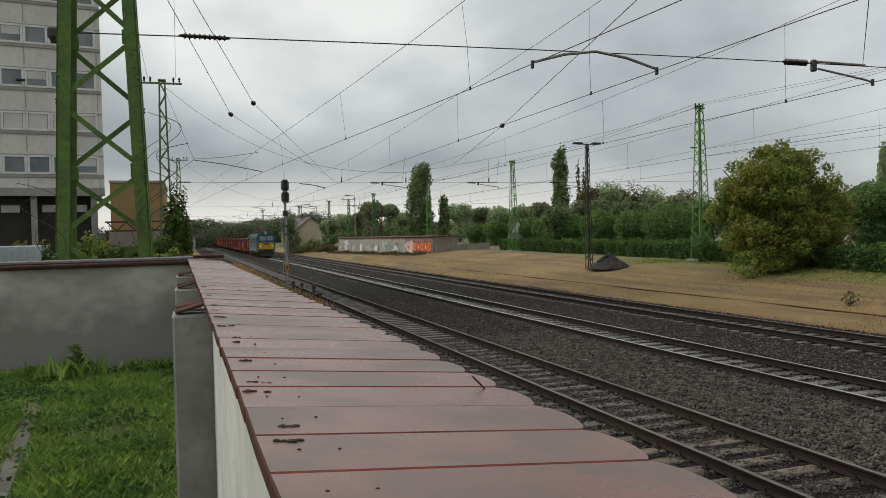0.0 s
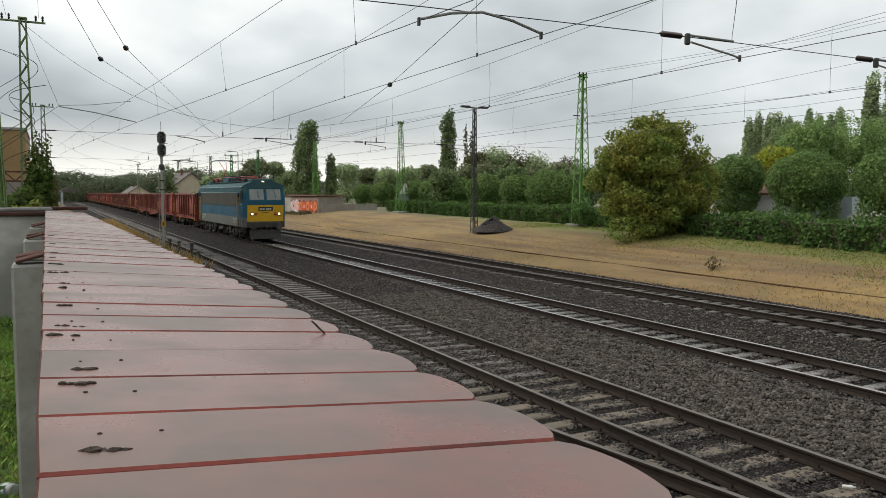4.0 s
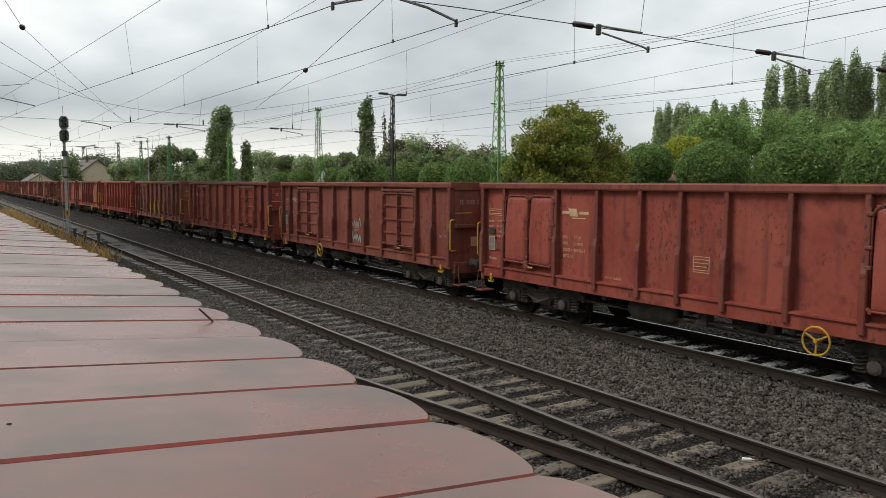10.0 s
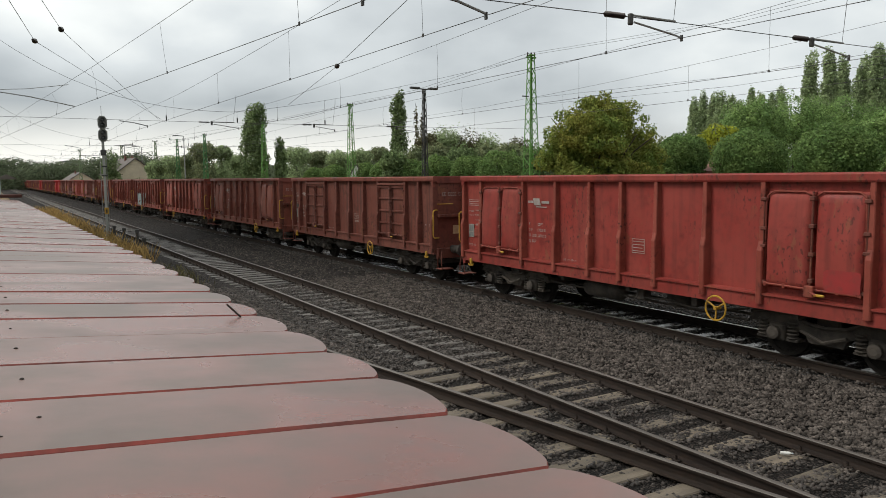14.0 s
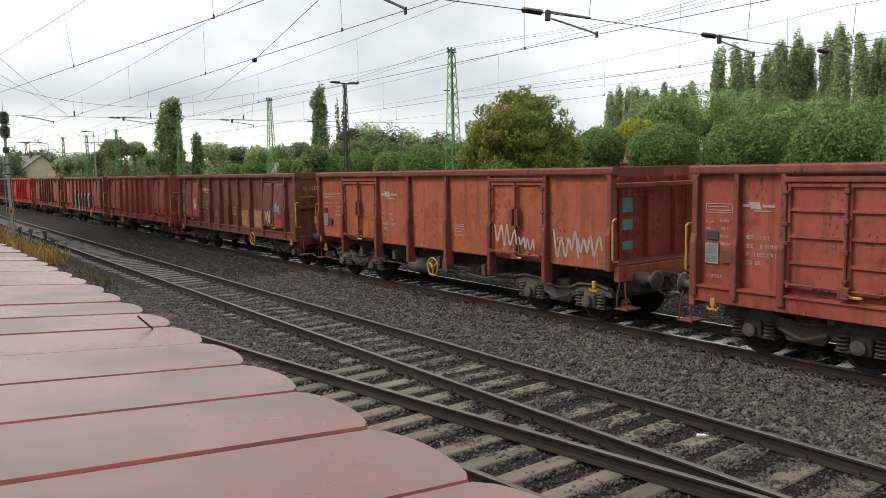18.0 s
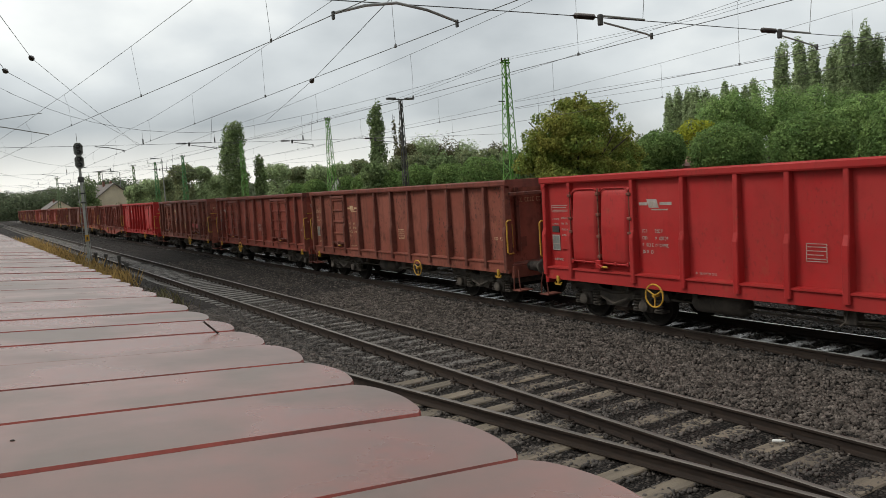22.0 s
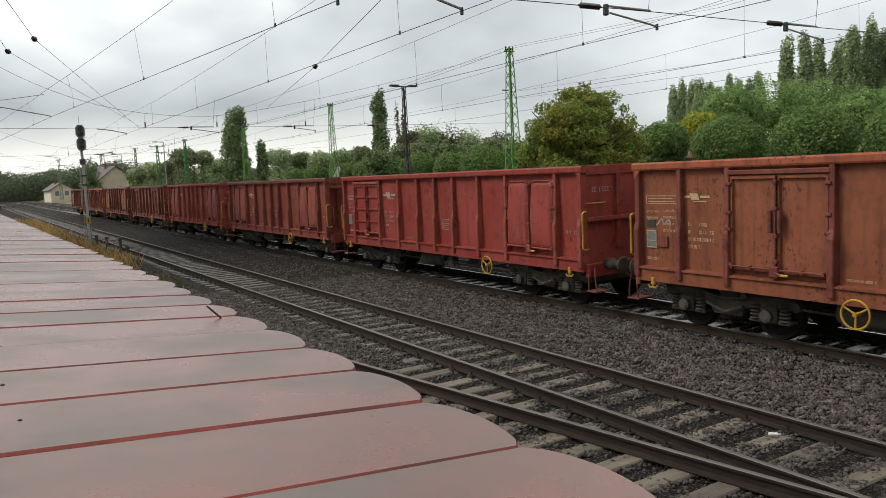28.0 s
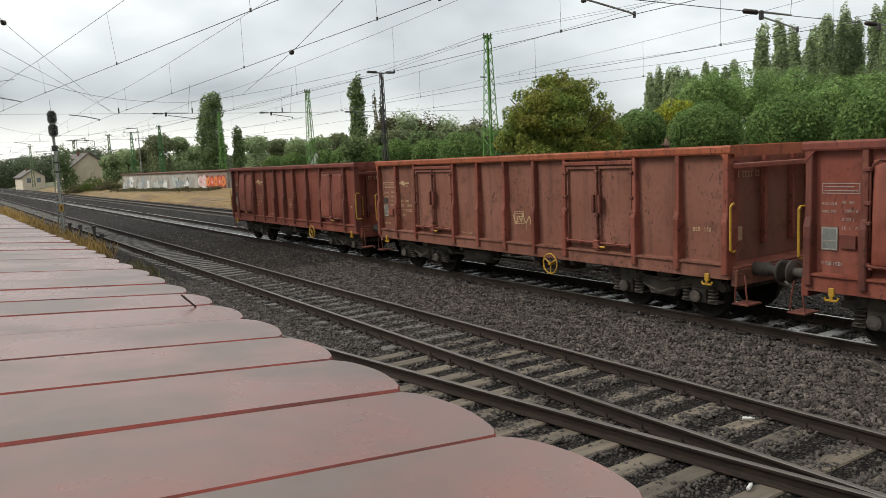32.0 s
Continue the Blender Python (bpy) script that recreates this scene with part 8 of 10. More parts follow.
for az, el, d, s in ((12.1, 2.95, 150, -1), (9.3, 2.2, 175, -1), (8.2, 2.35, 190, 1)):
    p = along(az, 0, d)
    street_lamp(p[0], p[1], 3.29 + d * math.tan(radians(el)) - 0.6, s, 0.6)
for az, el, d in ((10.2, 2.6, 185), (8.0, 2.3, 200), (5.4, 2.0, 230)):
    p = along(az, 0, d)
    mast(p[0], p[1], 0.6, 3.29 + d * math.tan(radians(el)) - 0.6, 0.8, 0.4, 10, M["mast_grey"], "grey mast far along the line", 0.1, 0.06, 0.7, False)

# ---- field: disused siding, stone heap, shrub ----
siding = thing("railway_track", "disused rusty siding half buried in dry grass", "railway track", kind="structure", at=pose(0, 0, 0.03))
for x in (23.45, 24.95):
    part("rail", rail_mesh([(x, -30.0), (x, 20.0), (x + 0.1, 60.0), (x + 0.3, 100.0), (x + 0.5, 160.0)], 1), [M["siding_rust"], M["siding_rust"]], siding)


def heap(x, y, r, h, n, size, material, name, label, cat):
    rng = np.random.default_rng(11)
    a, d = rng.uniform(0, 6.28, n), np.sqrt(rng.uniform(0, 1, n))
    px, py = x + d * r * np.cos(a) * 1.1, y + d * r * np.sin(a)
    pz = gz(x, y) + h * (1 - d) ** 0.85 * rng.uniform(0.9, 1.08, n) * (1 + 0.15 * np.sin(a * 3))
    base = np.array([(-1, -1, -0.6), (1, -1, -0.6), (1, 1, -0.6), (-1, 1, -0.6), (-0.7, -0.6, 0.7), (0.7, -0.7, 0.6), (0.6, 0.7, 0.75), (-0.6, 0.6, 0.6)])
    v = base[None] * (1 + rng.uniform(-0.3, 0.3, (n, 8, 3))) * size * rng.uniform(0.6, 1.3, (n, 1, 1)) + np.stack([px, py, pz], -1)[:, None]
    f = np.array([(3, 2, 1, 0), (4, 5, 6, 7), (0, 1, 5, 4), (1, 2, 6, 5), (2, 3, 7, 6), (3, 0, 4, 7)])
    return tagged(soup(name, v.reshape(-1, 3), (f[None] + 8 * np.arange(n)[:, None, None]).reshape(-1, 4), material, kind="stuff", label=label), category=cat)


heap(28.4, 47.6, 1.35, 0.95, 1500, 0.075, M["rust_stone"], "stone_heap", "dark heap of spare ballast stones in dry grass", "heap")

# ---- plants ----
def leaf_cloud(blobs, size, seed, droop=0.0, shell=0.55, lump=0.18, loose=0.7):
    """Leaf quads in ellipsoids (cx, cy, cz, rx, ry, rz, count), thicker towards the skin, with lumps and gaps."""
    r = np.random.default_rng(seed)
    V = []
    for cx, cy, cz, rx, ry, rz, n in blobs:
        d = r.normal(size=(n, 3))
        d /= np.linalg.norm(d, axis=1)[:, None]
        ph = r.uniform(0, 6.28, 6)
        bump = 1 + lump * (np.sin(d[:, 0] * 5 + ph[0]) * np.sin(d[:, 1] * 5 + ph[1]) + 0.7 * np.sin(d[:, 2] * 7 + ph[2]) * np.sin(d[:, 0] * 8 + ph[3]))
        rad = (shell + (1 - shell) * r.uniform(0, 1, n) ** 0.6) * bump
        c = d * rad[:, None] * np.array([rx, ry, rz]) + np.array([cx, cy, cz])
        s = size * r.uniform(0.6, 1.35, n)
        nrm = d + loose * r.normal(size=(n, 3))
        nrm[:, 2] += 0.35
        nrm /= np.linalg.norm(nrm, axis=1)[:, None]
        u = np.cross(nrm, r.normal(size=(n, 3)))
        u /= np.linalg.norm(u, axis=1)[:, None]
        w = np.cross(nrm, u)
        u, w = u * (s * 0.62)[:, None], w * s[:, None]
        w[:, 2] -= droop * s
        V.append(np.stack([c - w * 0.5, c + u * 0.5 - w * 0.05, c + w * 0.6, c - u * 0.5 - w * 0.05], 1))
    v = np.concatenate(V).reshape(-1, 3)
    return v, np.arange(len(v)).reshape(-1, 4)


def trunk_mesh(h, r, limbs, seed, spread=1.0):
    rng = random.Random(seed)
    g = Mesh()
    p, rr = Vector((0, 0, -0.3)), r
    for i in range(4):
        q = p + Vector((rng.uniform(-0.06, 0.06) * h * 0.3, rng.uniform(-0.06, 0.06) * h * 0.3, (h + 0.3) / 4))
        g.tube(p, q, rr, 8, 0, rr * 0.84)
        p, rr = q, rr * 0.84
    for k in range(limbs):
        a = 6.28 * k / limbs + rng.uniform(-0.4, 0.4)
        s, rk = Vector((0, 0, h * rng.uniform(0.55, 0.98))), rr * 0.7
        for i in range(3):
            e = s + Vector((math.cos(a) * spread * rng.uniform(0.5, 0.9), math.sin(a) * spread * rng.uniform(0.5, 0.9), spread * rng.uniform(0.5, 1.0)))
            g.tube(s, e, rk, 6, 0, rk * 0.7)
            s, rk = e, rk * 0.7
    return g.data("trunk", M["bark"])


def tree(x, y, blobs, size, material, label, trunk_h, trunk_r, seed, limbs=5, spread=1.0, z=None, category="tree", group="", **kw):
    t = thing("tree", label, category, group, at=pose(x, y, gz(x, y) if z is None else z))
    part("trunk", trunk_mesh(trunk_h, trunk_r, limbs, seed, spread), None, t)
    v, f = leaf_cloud(blobs, size, seed, **kw)
    soup("crown", v, f, material, t)
    return t


rr = random.Random(3)


def boughs(env, n, rad, leaves, seed, flat=0.75):
    """Leaf clumps that fill and overhang an outline of ellipsoids (cx, cy, cz, rx, ry, rz, share)."""
    r = np.random.default_rng(seed)
    out = []
    for cx, cy, cz, rx, ry, rz, share in env:
        k = max(3, int(n * share))
        out.append((cx, cy, cz, rx * 0.72, ry * 0.72, rz * 0.72, int(leaves * k * 0.28)))
        for _ in range(k):
            d = r.normal(size=3)
            d /= np.linalg.norm(d)
            u = r.uniform(0.72, 1.0)
            q = rad * r.uniform(0.65, 1.35)
            out.append((cx + d[0] * rx * u, cy + d[1] * ry * u, cz + d[2] * rz * u, q, q, q * flat, int(leaves * (q / rad) ** 2)))
    return out


# the broad walnut by the hedge
wd = 46.4
we = [(0, 0, 3.1, 3.3, 3.0, 2.5, 0.30), (-1.5, -0.5, 4.4, 1.8, 1.8, 1.5, 0.14), (1.3, 0.2, 4.7, 2.0, 1.8, 1.6, 0.16), (0.1, 0, 5.3, 1.7, 1.6, 1.2, 0.12), (2.6, -0.5, 3.0, 1.3, 1.6, 1.7, 0.10),
      (-2.3, 0.2, 2.6, 1.2, 1.5, 1.5, 0.10), (1.0, -1.6, 1.7, 2.4, 1.4, 1.5, 0.12), (-1.2, -1.6, 1.4, 2.2, 1.2, 1.3, 0.10)]
tree(31.3, 34.6, boughs([(a * 1.03, b * 1.03, c * 1.06, d * 1.03, e * 1.03, f * 1.05, g) for a, b, c, d, e, f, g in we], 190, 0.52, 270, 5), 0.145, M["walnut"], "broad walnut tree, leaves turning yellow-brown, beside the hedge", 2.4, 0.26, 5, 7, 1.3, shell=0.65, lump=0.25, loose=0.6)

# clipped round trees behind the hedge
GLOBES = ((73.5, 2.6, 3.0), (69.0, 2.9, 3.2), (63.4, 3.05, 2.75), (57.6, 2.95, 2.5), (52.3, 2.7, 2.3), (47.9, 2.45, 1.7), (41.5, 1.95, 1.6), (35.0, 1.55, 1.75), (32.6, 1.15, 1.3), (30.2, 1.25, 1.35), (28.2, 0.95, 1.2), (26.4, 0.9, 1.1), (24.9, 0.75, 0.95), (22.6, 0.65, 0.9), (21.2, 0.45, 0.8))
for k, (az, el, rad) in enumerate(GLOBES):
    y = 38.0 / (math.tan(radians(az)) - 0.09)
    x = 38.0 + 0.09 * y
    d = math.hypot(x, y)
    top, R = 3.29 + d * math.tan(radians(el + 0.25)), d * math.tan(radians(rad * 1.08))
    g0 = gz(x, y)
    zc = top - R * 0.82 - g0
    n = 7500 if az > 45 else 4200
    blobs = [(0, 0, zc, R, R, R * 0.84, n), (0, 0, max(0.9, zc - R * 0.7), R * 0.86, R * 0.86, min(R * 0.8, zc * 0.6), n // 2)] + [(R * 0.55 * math.cos(a), R * 0.55 * math.sin(a), zc - R * 0.05, R * 0.5, R * 0.5, R * 0.5, n // 9) for a in (0.4, 1.7, 2.9, 4.2, 5.3)]
    tree(x, y, blobs, 0.17 if az > 45 else 0.24, M["maple"], "clipped round-headed tree behind the hedge", max(1.2, zc - R * 0.4), 0.14, 40 + k, 6, R * 0.35, group="round trees behind the hedge", shell=0.76, lump=0.07, loose=0.6)

# the creeper-grown hedge, with plain filler boxes inside
def hedge(pts, h, depth, n, size, seed):
    t = thing("hedge", "dense dark green ivy-grown hedge along the field", "hedge")
    r = np.random.default_rng(seed)
    V = []
    seg = list(zip(pts, pts[1:]))
    L = [math.dist(a, b) for a, b in seg]
    # added boxes that close the gaps between the leaves with bark brown
    core = Mesh()
    for (a, b), l in zip(seg, L):
        m = int(n * l / sum(L))
        u = r.uniform(0, 1, m)
        px, py = a[0] + (b[0] - a[0]) * u, a[1] + (b[1] - a[1]) * u
        nx, ny = -(b[1] - a[1]) / l, (b[0] - a[0]) / l
        q = r.uniform(-0.2, 1, m)
        top = h * (1 + 0.10 * np.sin(u * l * 0.9) + 0.06 * np.sin(u * l * 2.3 + 1))
        side = q < 0.72
        off = np.where(side, depth * (1 + 0.15 * np.sin(u * l * 3.1)), r.uniform(-1, 1, m) * depth) + r.normal(0, 0.07, m)
        zz = np.where(side, r.uniform(0.0, 1, m) * top, top + r.normal(0, 0.10, m))
        off = off - np.where(side, 0.13 * (np.sin(u * l * 5.3 + zz * 4) > 0.2), 0)
        off = np.where(side & (r.uniform(0, 1, m) < 0.85), -off, off)
        px, py = px + nx * off, py + ny * off
        c = np.stack([px, py, ground_z(px, py) + zz], -1)
        V.append(c)
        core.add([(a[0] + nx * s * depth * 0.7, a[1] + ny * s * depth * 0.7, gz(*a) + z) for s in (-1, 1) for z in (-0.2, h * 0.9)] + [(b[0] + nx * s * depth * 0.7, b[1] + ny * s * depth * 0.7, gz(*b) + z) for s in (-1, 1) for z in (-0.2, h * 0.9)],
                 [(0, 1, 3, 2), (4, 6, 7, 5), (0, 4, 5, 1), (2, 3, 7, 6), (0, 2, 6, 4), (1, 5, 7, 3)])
    c = np.concatenate(V)
    m = len(c)
    s = size * r.uniform(0.6, 1.3, m)
    nrm = r.normal(size=(m, 3)) * 0.9 + np.array([-0.8, 0, 0.5])
    nrm /= np.linalg.norm(nrm, axis=1)[:, None]
    u = np.cross(nrm, r.normal(size=(m, 3)))
    u /= np.linalg.norm(u, axis=1)[:, None]
    w = np.cross(nrm, u)
    v = np.stack([c - w * (s * 0.5)[:, None], c + u * (s * 0.4)[:, None], c + w * (s * 0.55)[:, None], c - u * (s * 0.4)[:, None]], 1).reshape(-1, 3)
    part("inner_growth", core, M["bark"], t, "plain bark-brown filler behind the leaves")
    soup("foliage", v, np.arange(len(v)).reshape(-1, 4), M["hedge"], t)


hedge([(37.6, 88), (36.4, 76), (34.0, 48), (32.7, 36), (32.0, 28), (31.0, 19), (30.4, 12), (29.8, 2)], 1.15, 0.6, 42000, 0.16, 9)
tree(32.4, 42.6, [(0, 0, 0.9, 1.0, 1.0, 0.9, 700)], 0.16, M["hedge"], "ivy bush at the foot of the green mast", 0.6, 0.05, 71, 3, 0.3, category="bush")
tree(28.9, 33.6, [(0, 0, 0.7, 1.6, 1.0, 0.8, 900), (1.4, 0.5, 0.6, 1.0, 1.0, 0.7, 500)], 0.16, M["walnut"], "low shrubs under the walnut", 0.5, 0.05, 72, 3, 0.3, category="bush")
tree(24.4, 23.2, [(0, 0, 0.3, 0.35, 0.35, 0.3, 120)], 0.10, M["bare"], "small dry brown shrub in the field", 0.3, 0.03, 73, 4, 0.12, category="bush")


def poplar(az, el, d, half, material, seed, label, group="", n=3400, size=0.42, blunt=0.0, foot=0.04):
    """A columnar poplar: upright sprays round a leader, full to the shoulder, with a pointed or blunt, ragged top."""
    p = along(az, 0, d)
    top = 3.29 + d * math.tan(radians(el)) - 1.2
    R = d * math.tan(radians(half))
    r = random.Random(seed)
    blobs = []
    for i in range(34):
        u = foot + (0.96 - foot) * (i + 0.5) / 34
        prof = (0.72 + 0.28 * math.sin(math.pi * min(1, u * 1.1))) * (1 - (1 - blunt) * 0.8 * max(0, (u - 0.72) / 0.28) ** 1.6)
        a, k = r.uniform(0, 6.28), R * prof * r.uniform(0.35, 0.75)
        blobs.append((k * math.cos(a), k * math.sin(a), top * u, R * r.uniform(0.36, 0.55), R * r.uniform(0.36, 0.55), top * r.uniform(0.07, 0.12), n // 44))
    blobs.append((0, 0, top * 0.47, R * 0.8, R * 0.8, top * 0.45, n // 3))
    return tree(p[0], p[1], blobs, size, material, label, top * 0.6, 0.2, seed, 4, R * 0.3, z=1.2, group=group, shell=0.72, lump=0.2, loose=0.5)


poplar(16.95, 5.25, 150, 1.05, M["dark_poplar"], 101, "tall dark poplar, full and ragged", n=12000, size=0.40, blunt=0.6)
poplar(18.75, 2.85, 150, 0.5, M["dark_poplar"], 103, "small dark cypress beyond the garages", n=1600, size=0.5)
poplar(27.42, 6.1, 120, 0.72, M["dark_poplar"], 104, "slim dark columnar poplar", n=6000, size=0.40, blunt=0.65)
poplar(28.75, 4.9, 125, 0.25, M["bare"], 105, "thin leafless poplar beside the dark one", n=420, size=0.4)
poplar(29.15, 4.5, 125, 0.22, M["bare"], 106, "thin leafless poplar beside the dark one", n=360, size=0.4)
for k in range(19):
    az = 56.2 + k * 0.93 + rr.uniform(-0.22, 0.22)
    poplar(az, 7.5 + 0.45 * math.sin(k * 1.7) + (0.5 if k > 4 else 0) + rr.uniform(-0.35, 0.25), 105 + rr.uniform(-4, 6), 0.68 + rr.uniform(-0.08, 0.12), M["poplar"], 120 + k,
           "tall grey-green poplar in a row", "row of poplars", n=15000, size=0.27, blunt=0.08, foot=0.15)
for k in range(10):
    poplar(48.7 + k * 0.62 + rr.uniform(-0.12, 0.12), 5.35 - 0.12 * (k % 3) + rr.uniform(-0.3, 0.2), 110 + rr.uniform(-4, 5), 0.54, M["poplar"], 150 + k, "tall grey-green poplar in a row", "row of poplars", n=9000, size=0.26, blunt=0.1, foot=0.15)


def round_tree(az, el, d, half, material, seed, label, n=1500, size=0.4, z=1.2, tall=0.6, group="", **kw):
    p = along(az, 0, d)
    top = 3.29 + d * math.tan(radians(el)) - z
    R = d * math.tan(radians(half))
    r = random.Random(seed)
    blobs = [(0, 0, top - R * tall * 1.1, R, R, R * tall * 1.1, n // 2), (0, 0, top * 0.36, R * 0.92, R * 0.92, top * 0.38, n // 2)]
    for i in range(6):
        a = i * 1.05 + r.uniform(-0.3, 0.3)
        blobs.append((R * 0.6 * math.cos(a), R * 0.6 * math.sin(a), top - R * tall * r.uniform(0.7, 1.6), R * 0.55, R * 0.55, R * 0.5, n // 12))
    return tree(p[0], p[1], blobs, size, material, label, max(1.0, top - R * tall * 1.4), 0.2, seed, 5, R * 0.4, z=z, group=group, **kw)


for k, (az, el, half) in enumerate(((52.6, 4.9, 2.0), (55.2, 5.1, 2.2), (58.2, 4.7, 1.9), (60.6, 3.9, 1.6), (62.6, 4.2, 1.7), (65.5, 3.9, 1.7), (68.3, 4.1, 1.8), (71.5, 4.1, 2.0))):
    round_tree(az, el, 78 + 6 * (k % 3), half, M["willow"], 200 + k, "fresh green broad tree behind the round trees", 10500, 0.22, tall=0.85, lump=0.3, shell=0.75, loose=0.5)
round_tree(50.4, 3.35, 62, 1.3, M["autumn"], 230, "bright yellow autumn tree", 900, 0.26)
for k, (az, el, half) in enumerate(((29.6, 3.3, 1.0), (31.0, 3.6, 1.1), (32.5, 3.3, 1.2), (34.0, 3.0, 1.0), (36.3, 2.7, 0.9))):
    round_tree(az, el, 115, half, M["poplar" if k % 2 else "bare"], 240 + k, "thinning tree beyond the round trees", 2600, 0.30, tall=0.9, lump=0.4, shell=0.4)
for k, (az, el, half) in enumerate(((27.0, 1.9, 0.9), (28.6, 2.1, 1.0), (30.3, 2.3, 1.0), (32.1, 2.2, 1.1), (33.9, 2.25, 1.0), (35.6, 2.3, 1.0), (37.5, 2.1, 1.1), (39.5, 2.2, 1.0), (41.4, 2.1, 1.1), (43.4, 2.3, 1.1), (45.3, 2.3, 1.0), (47.0, 2.5, 1.1), (48.8, 2.9, 1.2))):
    round_tree(az, el, 96 + 5 * (k % 3), half, M["woods"] if k % 3 else M["dark_poplar"], 280 + k, "dark broad tree beyond the round trees", 2600, 0.36, tall=0.8, lump=0.3)
for k, (az, el, half) in enumerate(((13.4, 2.55, 0.9), (14.6, 2.3, 0.7), (19.9, 2.2, 1.0), (21.4, 1.9, 0.8), (22.9, 1.9, 0.9), (24.6, 2.0, 0.8), (26.0, 2.1, 0.8), (11.3, 1.6, 0.9), (10.2, 1.3, 0.7), (12.6, 1.7, 0.8), (15.6, 1.7, 0.8))):
    # the paler poplar leaf paints haze over these far trees
    round_tree(az, el, 165 + 9 * (k % 4), half, M["poplar"] if k % 3 else M["woods"], 260 + k, "grey-green tree beyond the low wall", 3600, 0.42)


def woods():
    """The far wooded slope, a single joined mass of foliage."""
    r = random.Random(17)
    blobs = []
    az = -9.0
    while az < 80:
        d = 335 + r.uniform(-25, 60)
        el = 1.15 + 0.30 * math.sin(az * 0.31) + 0.25 * math.sin(az * 0.83 + 1) + r.uniform(-0.2, 0.25) - (0.15 if az < 7 else 0)
        p = along(az, 0, d)
        top = 3.29 + d * math.tan(radians(el))
        R = r.uniform(5.5, 9.0)
        blobs.append((p[0], p[1], top - R * 0.8, R, R, R * 0.9, 1900))
        blobs.append((p[0] + r.uniform(-4, 4), p[1] - 14, top * 0.45, R * 1.7, R, top * 0.55, 2000))
        az += r.uniform(0.7, 1.15)
    v, f = leaf_cloud(blobs, 0.85, 31, shell=0.8, lump=0.12, loose=0.4)
    tagged(soup("far_woods", v, f, M["hazy"], kind="stuff", label="dark wooded slope along the horizon"), category="woods")


woods()

# trees and scrub round the house beyond the garages
tree(21.4, 168, [(0, 0, 6.4, 1.5, 1.6, 3.2, 1900), (0.3, 0, 3.0, 2.0, 2.1, 2.9, 2100), (-0.7, 0.4, 5.0, 1.1, 1.1, 1.6, 600)], 0.34, M["dark_poplar"], "dark green tree beside the cream house", 3.5, 0.16, 340, 4, 0.8, lump=0.3)
for k, (x, y, h, R, mt) in enumerate(((24.7, 156, 3.0, 1.9, "ivy"), (23.2, 162, 1.7, 1.9, "bare"), (26.2, 149, 1.6, 1.8, "bare"))):
    tree(x, y, [(0, 0, h * 0.45, R, R * 1.3, h * 0.45, 1300), (R * 0.6, 0.8, h * 0.3, R * 0.8, R, h * 0.32, 700), (-R * 0.7, 0.4, h * 0.22, R * 0.8, R, h * 0.25, 600)], 0.22, M[mt], "green bush before the cream house" if mt == "ivy" else "brown withered scrub before the cream house", h * 0.5, 0.05, 350 + k, 4, 0.3, category="bush", group="bushes by the far house", lump=0.4)

# shrubs and ivy behind the yard wall and on the bank
for k, (x, y, h, R, mt) in enumerate(((-0.35, 36, 2.9, 0.5, "ivy"), (-0.5, 41.5, 4.2, 0.6, "ivy"), (-1.0, 31, 1.9, 0.9, "ivy"), (-2.2, 29, 1.7, 0.9, "ivy"), (-3.6, 33, 2.0, 1.0, "walnut"), (-5.0, 28, 1.8, 1.0, "ivy"), (-0.5, 25.0, 1.5, 0.6, "walnut"), (-2.5, 70, 2.2, 1.3, "woods"), (-5, 100, 4.2, 2.2, "woods"), (-8, 130, 6, 3, "woods"))):
    tree(x, y, [(0, 0, h * 0.55, R, R, h * 0.5, 2600), (R * 0.5, 0, h * 0.35, R * 0.7, R * 0.7, h * 0.35, 900), (-R * 0.5, 0, h * 0.25, R * 0.8, R * 0.7, h * 0.27, 900)], 0.17 if y < 50 else 0.3, M[mt], "overgrown ivy shrub on the bank beside the line", h * 0.5, 0.07, 300 + k, 4, 0.4, category="shrub", group="shrubs on the bank", lump=0.3)


def blades(name, xs, ys, zs, h, w, material, seed, label, lean=0.35, cat="grass"):
    r = np.random.default_rng(seed)
    n = len(xs)
    a = r.uniform(0, 6.28, n)
    hh = h * r.uniform(0.45, 1.3, n)
    ww = w * r.uniform(0.6, 1.4, n)
    dx, dy = np.cos(a) * ww, np.sin(a) * ww
    b = r.uniform(0, 6.28, n)
    lx, ly = np.cos(b) * hh * lean * r.uniform(0.2, 1.4, n), np.sin(b) * hh * lean * r.uniform(0.2, 1.4, n)
    p = np.stack([xs, ys, zs], -1)
    v = np.stack([p - np.stack([dx, dy, 0 * dx], -1), p + np.stack([dx, dy, 0 * dx], -1), p + np.stack([lx * 0.45 + dx * 0.6, ly * 0.45 + dy * 0.6, hh * 0.62], -1), p + np.stack([lx, ly, hh], -1)], 1).reshape(-1, 3)
    return tagged(soup(name, v, np.arange(4 * n).reshape(-1, 4), material, kind="stuff", label=label), category=cat)


